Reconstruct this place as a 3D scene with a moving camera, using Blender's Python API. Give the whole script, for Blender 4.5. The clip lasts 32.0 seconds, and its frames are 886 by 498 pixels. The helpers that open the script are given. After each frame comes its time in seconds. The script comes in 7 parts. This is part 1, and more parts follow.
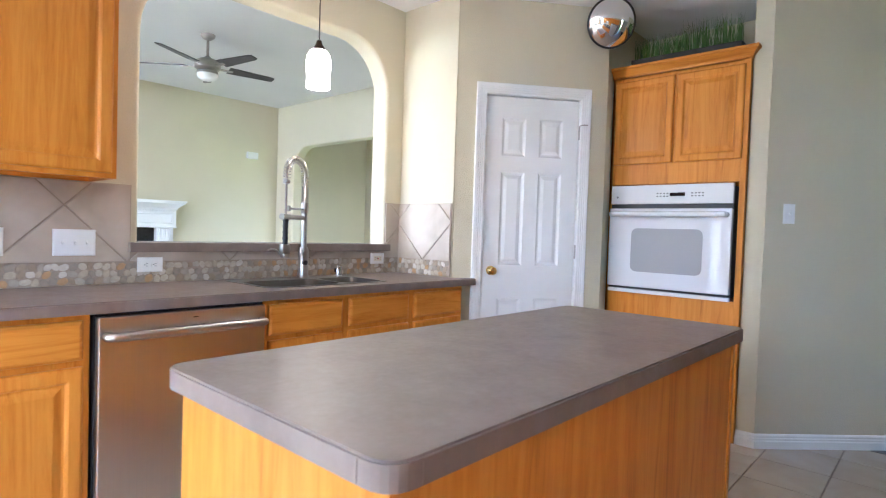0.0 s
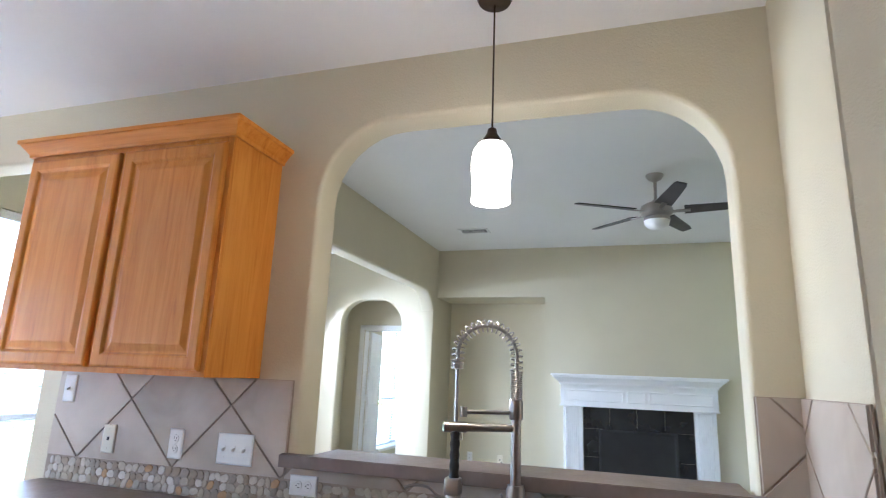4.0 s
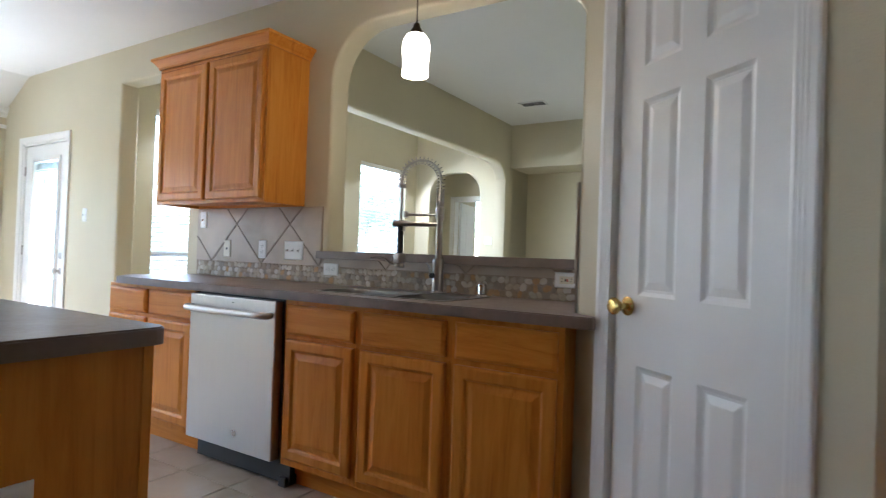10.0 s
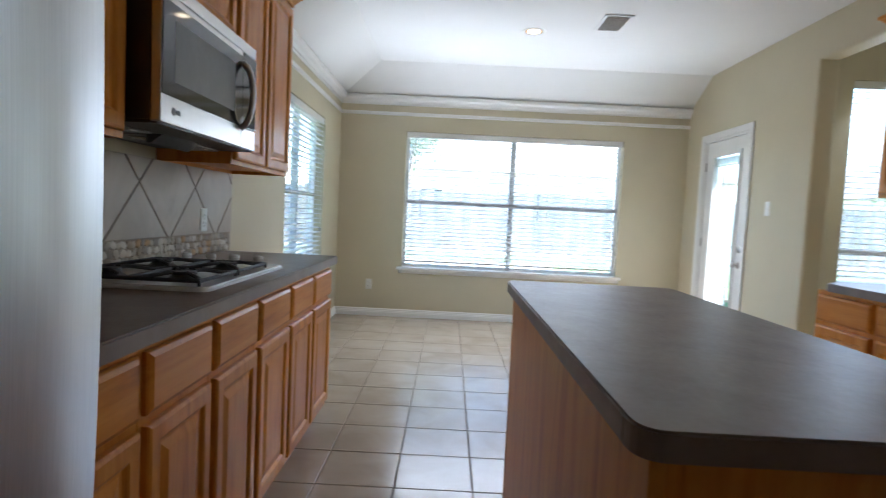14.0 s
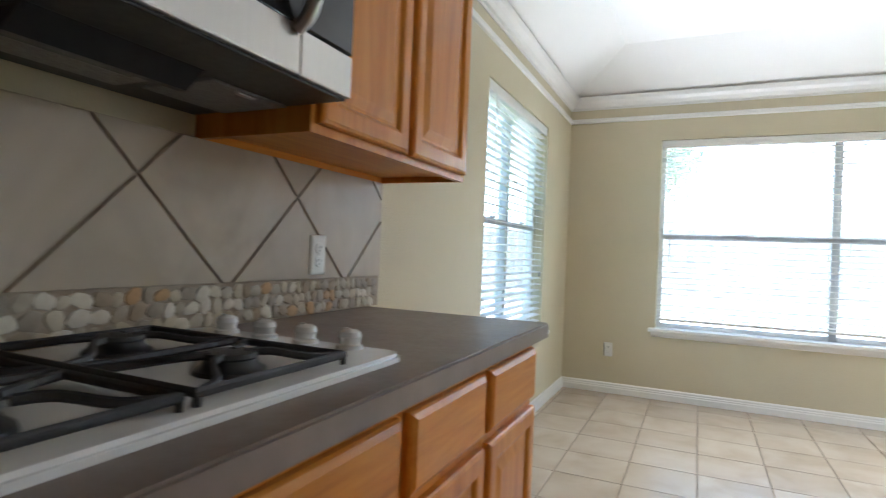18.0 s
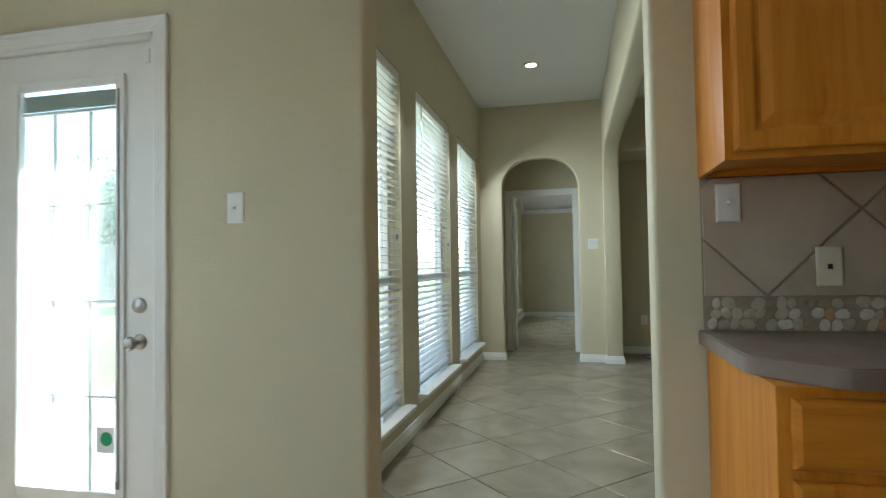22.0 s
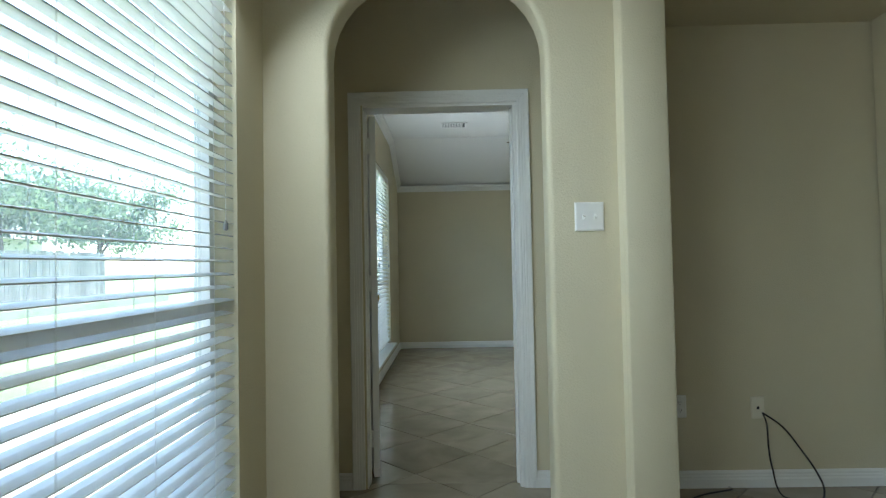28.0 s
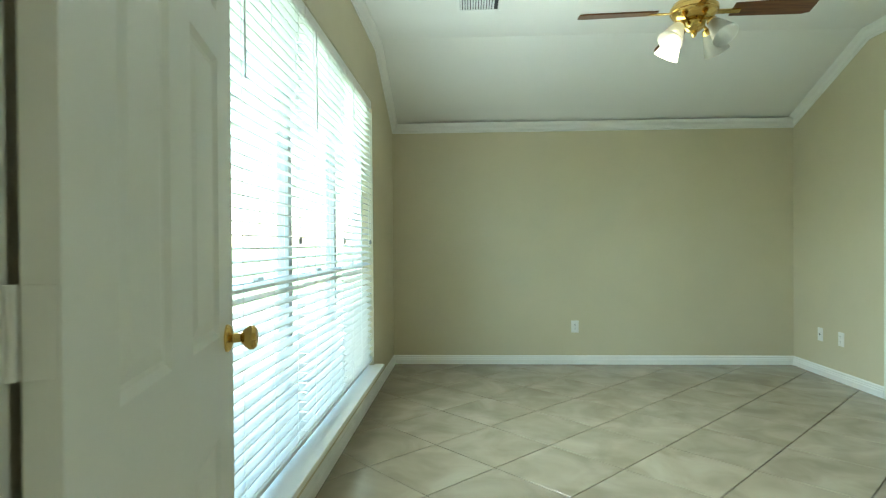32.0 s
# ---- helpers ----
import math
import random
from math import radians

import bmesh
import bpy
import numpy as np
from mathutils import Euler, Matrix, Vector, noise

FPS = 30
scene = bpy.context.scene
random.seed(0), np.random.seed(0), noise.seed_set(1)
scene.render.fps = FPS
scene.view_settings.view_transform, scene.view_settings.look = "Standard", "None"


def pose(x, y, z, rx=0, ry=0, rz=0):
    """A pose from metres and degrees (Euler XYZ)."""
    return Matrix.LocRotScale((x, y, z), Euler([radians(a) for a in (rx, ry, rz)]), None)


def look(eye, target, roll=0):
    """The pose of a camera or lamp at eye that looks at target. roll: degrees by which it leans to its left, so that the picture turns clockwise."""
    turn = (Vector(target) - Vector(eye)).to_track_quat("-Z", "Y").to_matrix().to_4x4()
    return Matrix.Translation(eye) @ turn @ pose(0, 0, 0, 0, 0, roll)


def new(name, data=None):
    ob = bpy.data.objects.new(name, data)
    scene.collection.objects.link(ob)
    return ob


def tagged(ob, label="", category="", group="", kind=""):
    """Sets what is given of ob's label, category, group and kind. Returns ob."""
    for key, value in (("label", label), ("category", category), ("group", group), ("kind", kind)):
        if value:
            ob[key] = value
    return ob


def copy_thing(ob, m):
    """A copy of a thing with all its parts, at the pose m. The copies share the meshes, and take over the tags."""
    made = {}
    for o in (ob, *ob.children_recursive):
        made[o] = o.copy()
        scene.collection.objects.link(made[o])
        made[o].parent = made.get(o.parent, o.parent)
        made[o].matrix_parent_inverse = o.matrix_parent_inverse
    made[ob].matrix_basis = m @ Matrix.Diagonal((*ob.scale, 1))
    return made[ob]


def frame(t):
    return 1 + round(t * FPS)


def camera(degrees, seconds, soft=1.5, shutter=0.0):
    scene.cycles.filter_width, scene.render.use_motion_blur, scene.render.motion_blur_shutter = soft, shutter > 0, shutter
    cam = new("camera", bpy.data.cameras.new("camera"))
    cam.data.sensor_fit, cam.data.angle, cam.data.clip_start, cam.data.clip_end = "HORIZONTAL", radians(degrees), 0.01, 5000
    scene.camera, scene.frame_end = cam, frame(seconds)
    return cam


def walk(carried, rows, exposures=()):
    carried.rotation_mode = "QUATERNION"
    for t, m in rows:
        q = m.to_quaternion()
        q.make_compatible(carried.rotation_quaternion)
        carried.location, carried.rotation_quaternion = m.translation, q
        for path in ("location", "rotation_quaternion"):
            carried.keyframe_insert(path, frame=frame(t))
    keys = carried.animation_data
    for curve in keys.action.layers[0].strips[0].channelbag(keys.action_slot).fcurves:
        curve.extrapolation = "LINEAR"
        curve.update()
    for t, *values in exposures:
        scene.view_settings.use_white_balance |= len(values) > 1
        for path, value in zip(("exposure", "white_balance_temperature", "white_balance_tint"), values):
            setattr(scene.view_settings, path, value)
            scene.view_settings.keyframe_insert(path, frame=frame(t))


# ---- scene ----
cam = camera(76.9, 32.0, soft=1.15, shutter=0.25)

PATH = [
    (0, (0.033, -0.281, 1.203), (1.516, 1.059, 1.142), 1.9),
    (0.5, (0.325, -0.219, 1.213), (1.748, 1.186, 1.148), 1.9),
    (1, (0.609, -0.133, 1.25), (1.9, 1.393, 1.197), 2.0),
    (1.5, (0.934, -0.039, 1.255), (2.018, 1.641, 1.225), 2.4),
    (2, (1.192, 0.149, 1.31), (1.962, 1.993, 1.378), 2.7),
    (2.5, (1.495, 0.23, 1.379), (1.817, 2.191, 1.605), 2.5),
    (3, (1.76, 0.31, 1.406), (1.782, 2.282, 1.74), 2.6),
    (3.5, (1.995, 0.459, 1.426), (1.684, 2.391, 1.841), 2.4),
    (5.5, (2.538, 1.016, 1.246), (1.447, 2.647, 1.633), 2.1),
    (6, (2.564, 1.15, 1.181), (1.393, 2.744, 1.478), 2.0),
    (6.5, (2.641, 1.279, 1.126), (1.333, 2.778, 1.329), 2.0),
    (7, (2.698, 1.339, 1.117), (1.29, 2.754, 1.239), 2.0),
    (7.5, (2.717, 1.331, 1.117), (1.241, 2.678, 1.198), 2.0),
    (8, (2.739, 1.201, 1.121), (1.229, 2.512, 1.167), 2.1),
    (8.5, (2.815, 0.931, 1.119), (1.351, 2.293, 1.169), 2.1),
    (9, (2.95, 0.63, 1.138), (1.524, 2.031, 1.196), 2.1),
    (9.5, (3.164, 0.342, 1.11), (1.82, 1.821, 1.176), 2.2),
    (10, (3.341, 0.1, 1.102), (2.29, 1.801, 1.127), 2.0),
    (10.5, (3.517, -0.008, 1.119), (2.538, 1.736, 1.116), 1.9),
    (11, (3.664, -0.114, 1.107), (2.626, 1.595, 1.072), 2.0),
    (11.5, (3.612, -0.107, 1.122), (2.339, 1.434, 1.058), 2.3),
    (12, (3.533, -0.171, 1.145), (2.016, 1.13, 1.07), 2.5),
    (12.5, (3.387, -0.181, 1.151), (1.647, 0.801, 1.063), 2.6),
    (13, (3.182, -0.17, 1.16), (1.297, 0.49, 1.058), 2.8),
    (13.5, (2.974, -0.146, 1.168), (1.01, 0.215, 1.052), 2.8),
    (14, (2.8, -0.044, 1.174), (0.804, -0.06, 1.05), 2.8),
    (14.5, (2.592, -0.084, 1.158), (0.653, -0.561, 1.039), 2.6),
    (15, (2.33, -0.114, 1.146), (0.462, -0.824, 1.052), 2.7),
    (15.5, (2.144, -0.177, 1.119), (0.315, -0.982, 1.048), 2.5),
    (17.5, (1.555, -0.325, 1.15), (-0.165, -1.346, 1.145), 1.7),
    (18, (1.347, -0.257, 1.115), (-0.471, -1.09, 1.121), 2.3),
    (18.5, (1.095, -0.212, 1.097), (-0.844, -0.699, 1.11), 2.1),
    (19, (0.877, -0.192, 1.097), (-1.115, -0.366, 1.127), 2.0),
    (19.5, (0.579, -0.063, 1.093), (-1.395, 0.253, 1.15), 1.8),
    (20, (0.279, -0.024, 1.058), (-1.514, 0.858, 1.146), 1.0),
    (20.5, (-0.061, 0.014, 1.108), (-1.615, 1.27, 1.187), 0.1),
    (21, (-0.294, 0.189, 1.084), (-1.458, 1.813, 1.163), -0.4),
    (21.5, (-0.453, 0.397, 1.117), (-1.146, 2.273, 1.176), -0.6),
    (22, (-0.593, 0.721, 1.122), (-1.043, 2.669, 1.181), -0.9),
    (22.5, (-0.7, 1.087, 1.115), (-0.942, 3.071, 1.177), -1.2),
    (23, (-0.79, 1.419, 1.119), (-0.857, 3.417, 1.185), -1.6),
    (23.5, (-0.785, 1.799, 1.185), (-0.841, 3.797, 1.244), -1.7),
    (24, (-0.8, 2.149, 1.172), (-0.874, 4.139, 1.217), -1.6),
    (24.5, (-0.866, 2.482, 1.19), (-0.931, 4.473, 1.222), -1.5),
    (26.5, (-0.83, 3.932, 1.166), (-0.928, 5.929, 1.197), -1.2),
    (27, (-0.866, 4.327, 1.154), (-0.954, 6.325, 1.19), -1.2),
    (27.5, (-0.896, 4.688, 1.173), (-0.943, 6.687, 1.221), -1.2),
    (28, (-0.906, 5.091, 1.158), (-0.933, 7.09, 1.218), -1.1),
    (28.5, (-0.926, 5.458, 1.137), (-0.947, 7.456, 1.199), -0.9),
    (29, (-0.95, 5.792, 1.149), (-0.959, 7.791, 1.215), -0.7),
    (29.5, (-0.953, 6.179, 1.149), (-0.968, 8.178, 1.204), -0.8),
    (30, (-0.99, 6.527, 1.149), (-1.013, 8.527, 1.186), -0.8),
    (30.5, (-1.013, 6.81, 1.153), (-1.032, 8.81, 1.182), -0.8),
    (31, (-1.01, 7.084, 1.15), (-1.02, 9.084, 1.154), -0.7),
    (31.5, (-0.974, 7.37, 1.151), (-1.023, 9.369, 1.152), -0.6),
    (32, (-0.93, 7.665, 1.15), (-1.019, 9.663, 1.133), -0.4),
]
walk(cam, [(t, look(eye, target, roll)) for t, eye, target, roll in PATH], [(0, 5.35, 5100, 17), (3, 4.9, 5050, 18), (6, 4.35, 5100, 14), (7, 4.25, 5150, 14), (9, 3.85, 5200, 12), (11, 4.6, 5700, 13), (12, 4.3, 5600, 12), (13, 3.5, 5500, 12), (15, 3.2, 5800, 12), (16.5, 3.6, 5900, 12), (17.5, 3.9, 6000, 12), (18, 3.6, 5900, 11), (19, 3.3, 5900, 9), (20, 3.0, 5800, 8), (21, 2.7, 5850, 5), (22, 2.75, 6000, 2), (23, 3.2, 6000, 2), (24, 3.15, 5750, 0), (28, 2.72, 5700, 1), (30, 2.85, 5800, -3), (31, 3.45, 6200, -8), (32, 3.72, 6100, -14)])

# ---- world and light ----
world = bpy.data.worlds.new("sky")
scene.world = world
world.use_nodes = True
sky = world.node_tree.nodes.new("ShaderNodeTexSky")
sky.sky_type, sky.sun_disc = "NISHITA", False
SUN_EL, SUN_AZ = 49.0, 4.0
sky.sun_elevation, sky.sun_rotation = radians(SUN_EL), radians(SUN_AZ)
back = world.node_tree.nodes["Background"]
world.node_tree.links.new(sky.outputs["Color"], back.inputs["Color"])
back.inputs["Strength"].default_value = 0.12
sun = new("sun", bpy.data.lights.new("sun", "SUN"))
sun.data.energy, sun.data.angle, sun.data.color = 3.2, radians(0.53), (1.0, 0.96, 0.90)
s_dir = Vector((math.sin(radians(SUN_AZ)) * math.cos(radians(SUN_EL)), math.cos(radians(SUN_AZ)) * math.cos(radians(SUN_EL)), math.sin(radians(SUN_EL))))
sun.matrix_world = look(s_dir * 30, (0, 0, 0))

# ---- helpers for meshes ----
def material(name, base, rough=0.5, metal=0.0, spec=0.5):
    m = bpy.data.materials.new(name)
    m.use_nodes = True
    b = m.node_tree.nodes["Principled BSDF"]
    b.inputs["Base Color"].default_value = (*base, 1)
    b.inputs["Roughness"].default_value = rough
    b.inputs["Metallic"].default_value = metal
    b.inputs["Specular IOR Level"].default_value = spec
    return m


def node(m, kind, **values):
    n = m.node_tree.nodes.new(kind)
    for key, value in values.items():
        n.inputs[key.replace("_", " ")].default_value = value
    return n


def link(m, a, out, b, inp):
    m.node_tree.links.new(a.outputs[out], b.inputs[inp])


def ramp(m, stops):
    n = m.node_tree.nodes.new("ShaderNodeValToRGB")
    e = n.color_ramp.elements
    while len(e) < len(stops):
        e.new(0.5)
    for k, (p, c) in zip(e, stops):
        k.position, k.color = p, (*c, 1)
    return n


def coords(m, scale=(1, 1, 1), turn=(0, 0, 0), space="Object"):
    t = m.node_tree.nodes.new("ShaderNodeTexCoord")
    p = m.node_tree.nodes.new("ShaderNodeMapping")
    p.inputs["Scale"].default_value = scale
    p.inputs["Rotation"].default_value = turn
    link(m, t, space, p, "Vector")
    return p


def noisy(m, where, scale, detail=4, rough=0.55):
    n = node(m, "ShaderNodeTexNoise", Scale=scale, Detail=detail, Roughness=rough)
    link(m, where, "Vector", n, "Vector")
    return n


def bump(m, height, strength, distance, under=None):
    b = node(m, "ShaderNodeBump", Strength=strength, Distance=distance)
    m.node_tree.links.new(height, b.inputs["Height"])
    if under:
        link(m, under, "Normal", b, "Normal")
    link(m, b, "Normal", m.node_tree.nodes["Principled BSDF"], "Normal")
    return b


def world_coords(m):
    return m.node_tree.nodes.new("ShaderNodeNewGeometry")


def textured(name, low, high, rough, scale, relief=0.0, relief_scale=200, metal=0.0, spread=(0.3, 0.7), rough_spread=0.08, spec=0.5):
    """A surface with two scales of variation in colour, uneven gloss and fine relief, in world metres."""
    m = material(name, low, rough, metal, spec)
    b = m.node_tree.nodes["Principled BSDF"]
    g = world_coords(m)
    a = node(m, "ShaderNodeTexNoise", Scale=scale, Detail=5.0, Roughness=0.6)
    link(m, g, "Position", a, "Vector")
    r = ramp(m, [(spread[0], low), (spread[1], high)])
    link(m, a, "Fac", r, "Fac")
    link(m, r, "Color", b, "Base Color")
    f = node(m, "ShaderNodeTexNoise", Scale=scale * 7, Detail=3.0)
    link(m, g, "Position", f, "Vector")
    k = node(m, "ShaderNodeMapRange")
    k.inputs["To Min"].default_value, k.inputs["To Max"].default_value = rough - rough_spread, rough + rough_spread
    link(m, f, "Fac", k, "Value")
    link(m, k, "Result", b, "Roughness")
    if relief:
        h = node(m, "ShaderNodeTexNoise", Scale=relief_scale, Detail=3.0, Roughness=0.5)
        link(m, g, "Position", h, "Vector")
        bump(m, h.outputs["Fac"], relief, 0.004)
    return m


def piece_random(m, amount, source):
    """Shifts the brightness of a colour by each object's own random value."""
    o = m.node_tree.nodes.new("ShaderNodeObjectInfo")
    k = node(m, "ShaderNodeMapRange")
    k.inputs["To Min"].default_value, k.inputs["To Max"].default_value = 1 - amount, 1 + amount
    link(m, o, "Random", k, "Value")
    h = node(m, "ShaderNodeHueSaturation")
    link(m, k, "Result", h, "Value")
    m.node_tree.links.new(source, h.inputs["Color"])
    link(m, h, "Color", m.node_tree.nodes["Principled BSDF"], "Base Color")


def wood(name, dark, mid, light, rough=0.40, along="z", ring=1.0):
    """Oak: long grain along one axis, cathedral streaks and pores, clear varnish."""
    m = material(name, mid, rough)
    b = m.node_tree.nodes["Principled BSDF"]
    stretch = {"x": (1.2, 16, 16), "y": (16, 1.2, 16), "z": (16, 16, 1.2)}[along]
    o = m.node_tree.nodes.new("ShaderNodeObjectInfo")
    g = world_coords(m)
    add = m.node_tree.nodes.new("ShaderNodeVectorMath")
    sc = m.node_tree.nodes.new("ShaderNodeVectorMath")
    sc.operation = "SCALE"
    sc.inputs[0].default_value = (7.3, 3.1, 5.7)
    link(m, o, "Random", sc, "Scale")
    link(m, g, "Position", add, 0)
    link(m, sc, "Vector", add, 1)
    mp = m.node_tree.nodes.new("ShaderNodeMapping")
    mp.inputs["Scale"].default_value = stretch
    link(m, add, "Vector", mp, "Vector")
    w = node(m, "ShaderNodeTexNoise", Scale=1.0 * ring, Detail=6.0, Roughness=0.6, Distortion=1.6)
    link(m, mp, "Vector", w, "Vector")
    fine = node(m, "ShaderNodeTexNoise", Scale=9.0, Detail=3.0, Roughness=0.7)
    link(m, mp, "Vector", fine, "Vector")
    mix = node(m, "ShaderNodeMath")
    mix.operation = "MULTIPLY_ADD"
    mix.inputs[1].default_value = 0.25
    link(m, fine, "Fac", mix, 0)
    link(m, w, "Fac", mix, 2)
    r = ramp(m, [(0.38, dark), (0.53, mid), (0.74, light)])
    link(m, mix, "Value", r, "Fac")
    piece_random(m, 0.05, r.outputs["Color"])
    bump(m, fine.outputs["Fac"], 0.12, 0.001)
    b.inputs["Coat Weight"].default_value = 0.08
    b.inputs["Specular IOR Level"].default_value = 0.25
    b.inputs["Coat Roughness"].default_value = 0.18
    return m


def mesh_object(name, bm, mat, smooth=False):
    me = bpy.data.meshes.new(name)
    bmesh.ops.recalc_face_normals(bm, faces=bm.faces[:])
    if smooth:
        for f in bm.faces:
            f.smooth = True
        for e in bm.edges:
            if len(e.link_faces) == 2 and e.calc_face_angle(0) > 0.7:
                e.smooth = False
    bm.to_mesh(me)
    bm.free()
    if mat:
        me.materials.append(mat)
    return new(name, me)


def part(name, bm, mat, parent=None, label="", smooth=False):
    ob = mesh_object(name, bm, mat, smooth)
    if parent is not None:
        ob.parent = parent
    if label:
        ob["label"] = label
    return ob


def empty(name, at=(0, 0, 0)):
    ob = new(name)
    ob.empty_display_size = 0.05
    return ob


def box(x0, x1, y0, y1, z0, z1, bevel=0.0, seg=2, bm=None):
    b = bmesh.new()
    v = [b.verts.new(p) for p in ((x0, y0, z0), (x1, y0, z0), (x1, y1, z0), (x0, y1, z0), (x0, y0, z1), (x1, y0, z1), (x1, y1, z1), (x0, y1, z1))]
    for f in ((0, 3, 2, 1), (4, 5, 6, 7), (0, 1, 5, 4), (1, 2, 6, 5), (2, 3, 7, 6), (3, 0, 4, 7)):
        b.faces.new([v[i] for i in f])
    if bevel:
        bmesh.ops.bevel(b, geom=b.edges[:], offset=bevel, segments=seg, affect="EDGES", profile=0.5)
    if bm is None:
        return b
    join(bm, b)
    return bm


def join(bm, other, m=None):
    """Adds another bmesh, moved by m, and frees it."""
    if m is not None:
        bmesh.ops.transform(other, matrix=m, verts=other.verts[:])
    table = [bm.verts.new(v.co) for v in other.verts]
    other.verts.index_update()
    for f in other.faces:
        bm.faces.new([table[v.index] for v in f.verts])
    other.free()
    return bm


def moved(bm, m):
    bmesh.ops.transform(bm, matrix=m, verts=bm.verts[:])
    return bm


def prism(profile, a, b, axis="x", bm=None):
    """A closed profile drawn out along an axis. profile: for x (y, z), for y (x, z), for z (x, y)."""
    make = {"x": lambda p, t: (t, p[0], p[1]), "y": lambda p, t: (p[0], t, p[1]), "z": lambda p, t: (p[0], p[1], t)}[axis]
    out = bm or bmesh.new()
    va = [out.verts.new(make(p, a)) for p in profile]
    vb = [out.verts.new(make(p, b)) for p in profile]
    n = len(profile)
    out.faces.new(va)
    out.faces.new(vb[::-1])
    for i in range(n):
        j = (i + 1) % n
        out.faces.new((va[i], vb[i], vb[j], va[j]))
    return out


def strip(profile, path, closed=False):
    """A profile (out, up) swept along a level path of (x, y) points with mitred corners; 'out' is to the right of the way walked. path: x, y, z."""
    bm = bmesh.new()
    n = len(path)
    rings = []
    for i, p in enumerate(path):
        p = Vector(p)
        d0 = (p - Vector(path[i - 1])).to_2d().normalized() if i or closed else None
        d1 = (Vector(path[(i + 1) % n]) - p).to_2d().normalized() if i < n - 1 or closed else None
        d0, d1 = d0 or d1, d1 or d0
        n0, n1 = Vector((d0.y, -d0.x)), Vector((d1.y, -d1.x))
        s = (n0 + n1).normalized()
        s /= max(0.3, s.dot(n0))
        rings.append([bm.verts.new((p.x + s.x * o, p.y + s.y * o, p.z + u)) for o, u in profile])
    m = len(profile)
    for i in range(n if closed else n - 1):
        a, b = rings[i], rings[(i + 1) % n]
        for k in range(m):
            bm.faces.new((a[k], a[(k + 1) % m], b[(k + 1) % m], b[k]))
    if not closed:
        bm.faces.new(rings[0])
        bm.faces.new(rings[-1][::-1])
    return bm


def lathe(profile, seg=24, at=(0, 0, 0), axis="z"):
    """A turned shape from (radius, height) pairs."""
    bm = bmesh.new()
    rings = []
    for r, h in profile:
        if r < 1e-5:
            rings.append([bm.verts.new((0, 0, h))])
        else:
            rings.append([bm.verts.new((r * math.cos(2 * math.pi * i / seg), r * math.sin(2 * math.pi * i / seg), h)) for i in range(seg)])
    for a, b in zip(rings, rings[1:]):
        for i in range(seg):
            j = (i + 1) % seg
            if len(a) == 1 and len(b) == 1:
                continue
            if len(a) == 1:
                bm.faces.new((a[0], b[i], b[j]))
            elif len(b) == 1:
                bm.faces.new((a[i], a[j], b[0]))
            else:
                bm.faces.new((a[i], a[j], b[j], b[i]))
    for ring, flip in ((rings[0], True), (rings[-1], False)):
        if len(ring) > 1:
            bm.faces.new(ring[::-1] if flip else ring)
    turn = {"z": Matrix(), "x": Matrix.Rotation(radians(90), 4, "Y"), "y": Matrix.Rotation(radians(-90), 4, "X"), "-y": Matrix.Rotation(radians(90), 4, "X"), "-x": Matrix.Rotation(radians(-90), 4, "Y"), "-z": Matrix.Rotation(radians(180), 4, "X")}[axis]
    return moved(bm, Matrix.Translation(at) @ turn)


def tube(points, radius, seg=8, caps=True, closed=False):
    """A round bar along points."""
    bm = bmesh.new()
    pts = [Vector(p) for p in points]
    n = len(pts)
    rings, side = [], None
    for i, p in enumerate(pts):
        if closed:
            d = (pts[(i + 1) % n] - pts[i - 1]).normalized()
        else:
            d = (pts[min(i + 1, n - 1)] - pts[max(i - 1, 0)]).normalized()
        if side is None:
            side = d.orthogonal().normalized()
        side = (side - d * side.dot(d)).normalized()
        up = d.cross(side)
        r = radius[i] if isinstance(radius, (list, tuple)) else radius
        rings.append([bm.verts.new(p + (side * math.cos(2 * math.pi * k / seg) + up * math.sin(2 * math.pi * k / seg)) * r) for k in range(seg)])
    for i in range(n if closed else n - 1):
        a, b = rings[i], rings[(i + 1) % n]
        for k in range(seg):
            bm.faces.new((a[k], a[(k + 1) % seg], b[(k + 1) % seg], b[k]))
    if caps and not closed:
        bm.faces.new(rings[0][::-1])
        bm.faces.new(rings[-1])
    return bm


def smooth_path(points, steps=8):
    """A Catmull-Rom line through points."""
    pts = [Vector(p) for p in points]
    out = []
    for i in range(len(pts) - 1):
        a, b, c, d = pts[max(i - 1, 0)], pts[i], pts[i + 1], pts[min(i + 2, len(pts) - 1)]
        for k in range(steps):
            t = k / steps
            out.append(0.5 * (2 * b + (c - a) * t + (2 * a - 5 * b + 4 * c - d) * t * t + (3 * b - a - 3 * c + d) * t ** 3))
    return out + [pts[-1]]


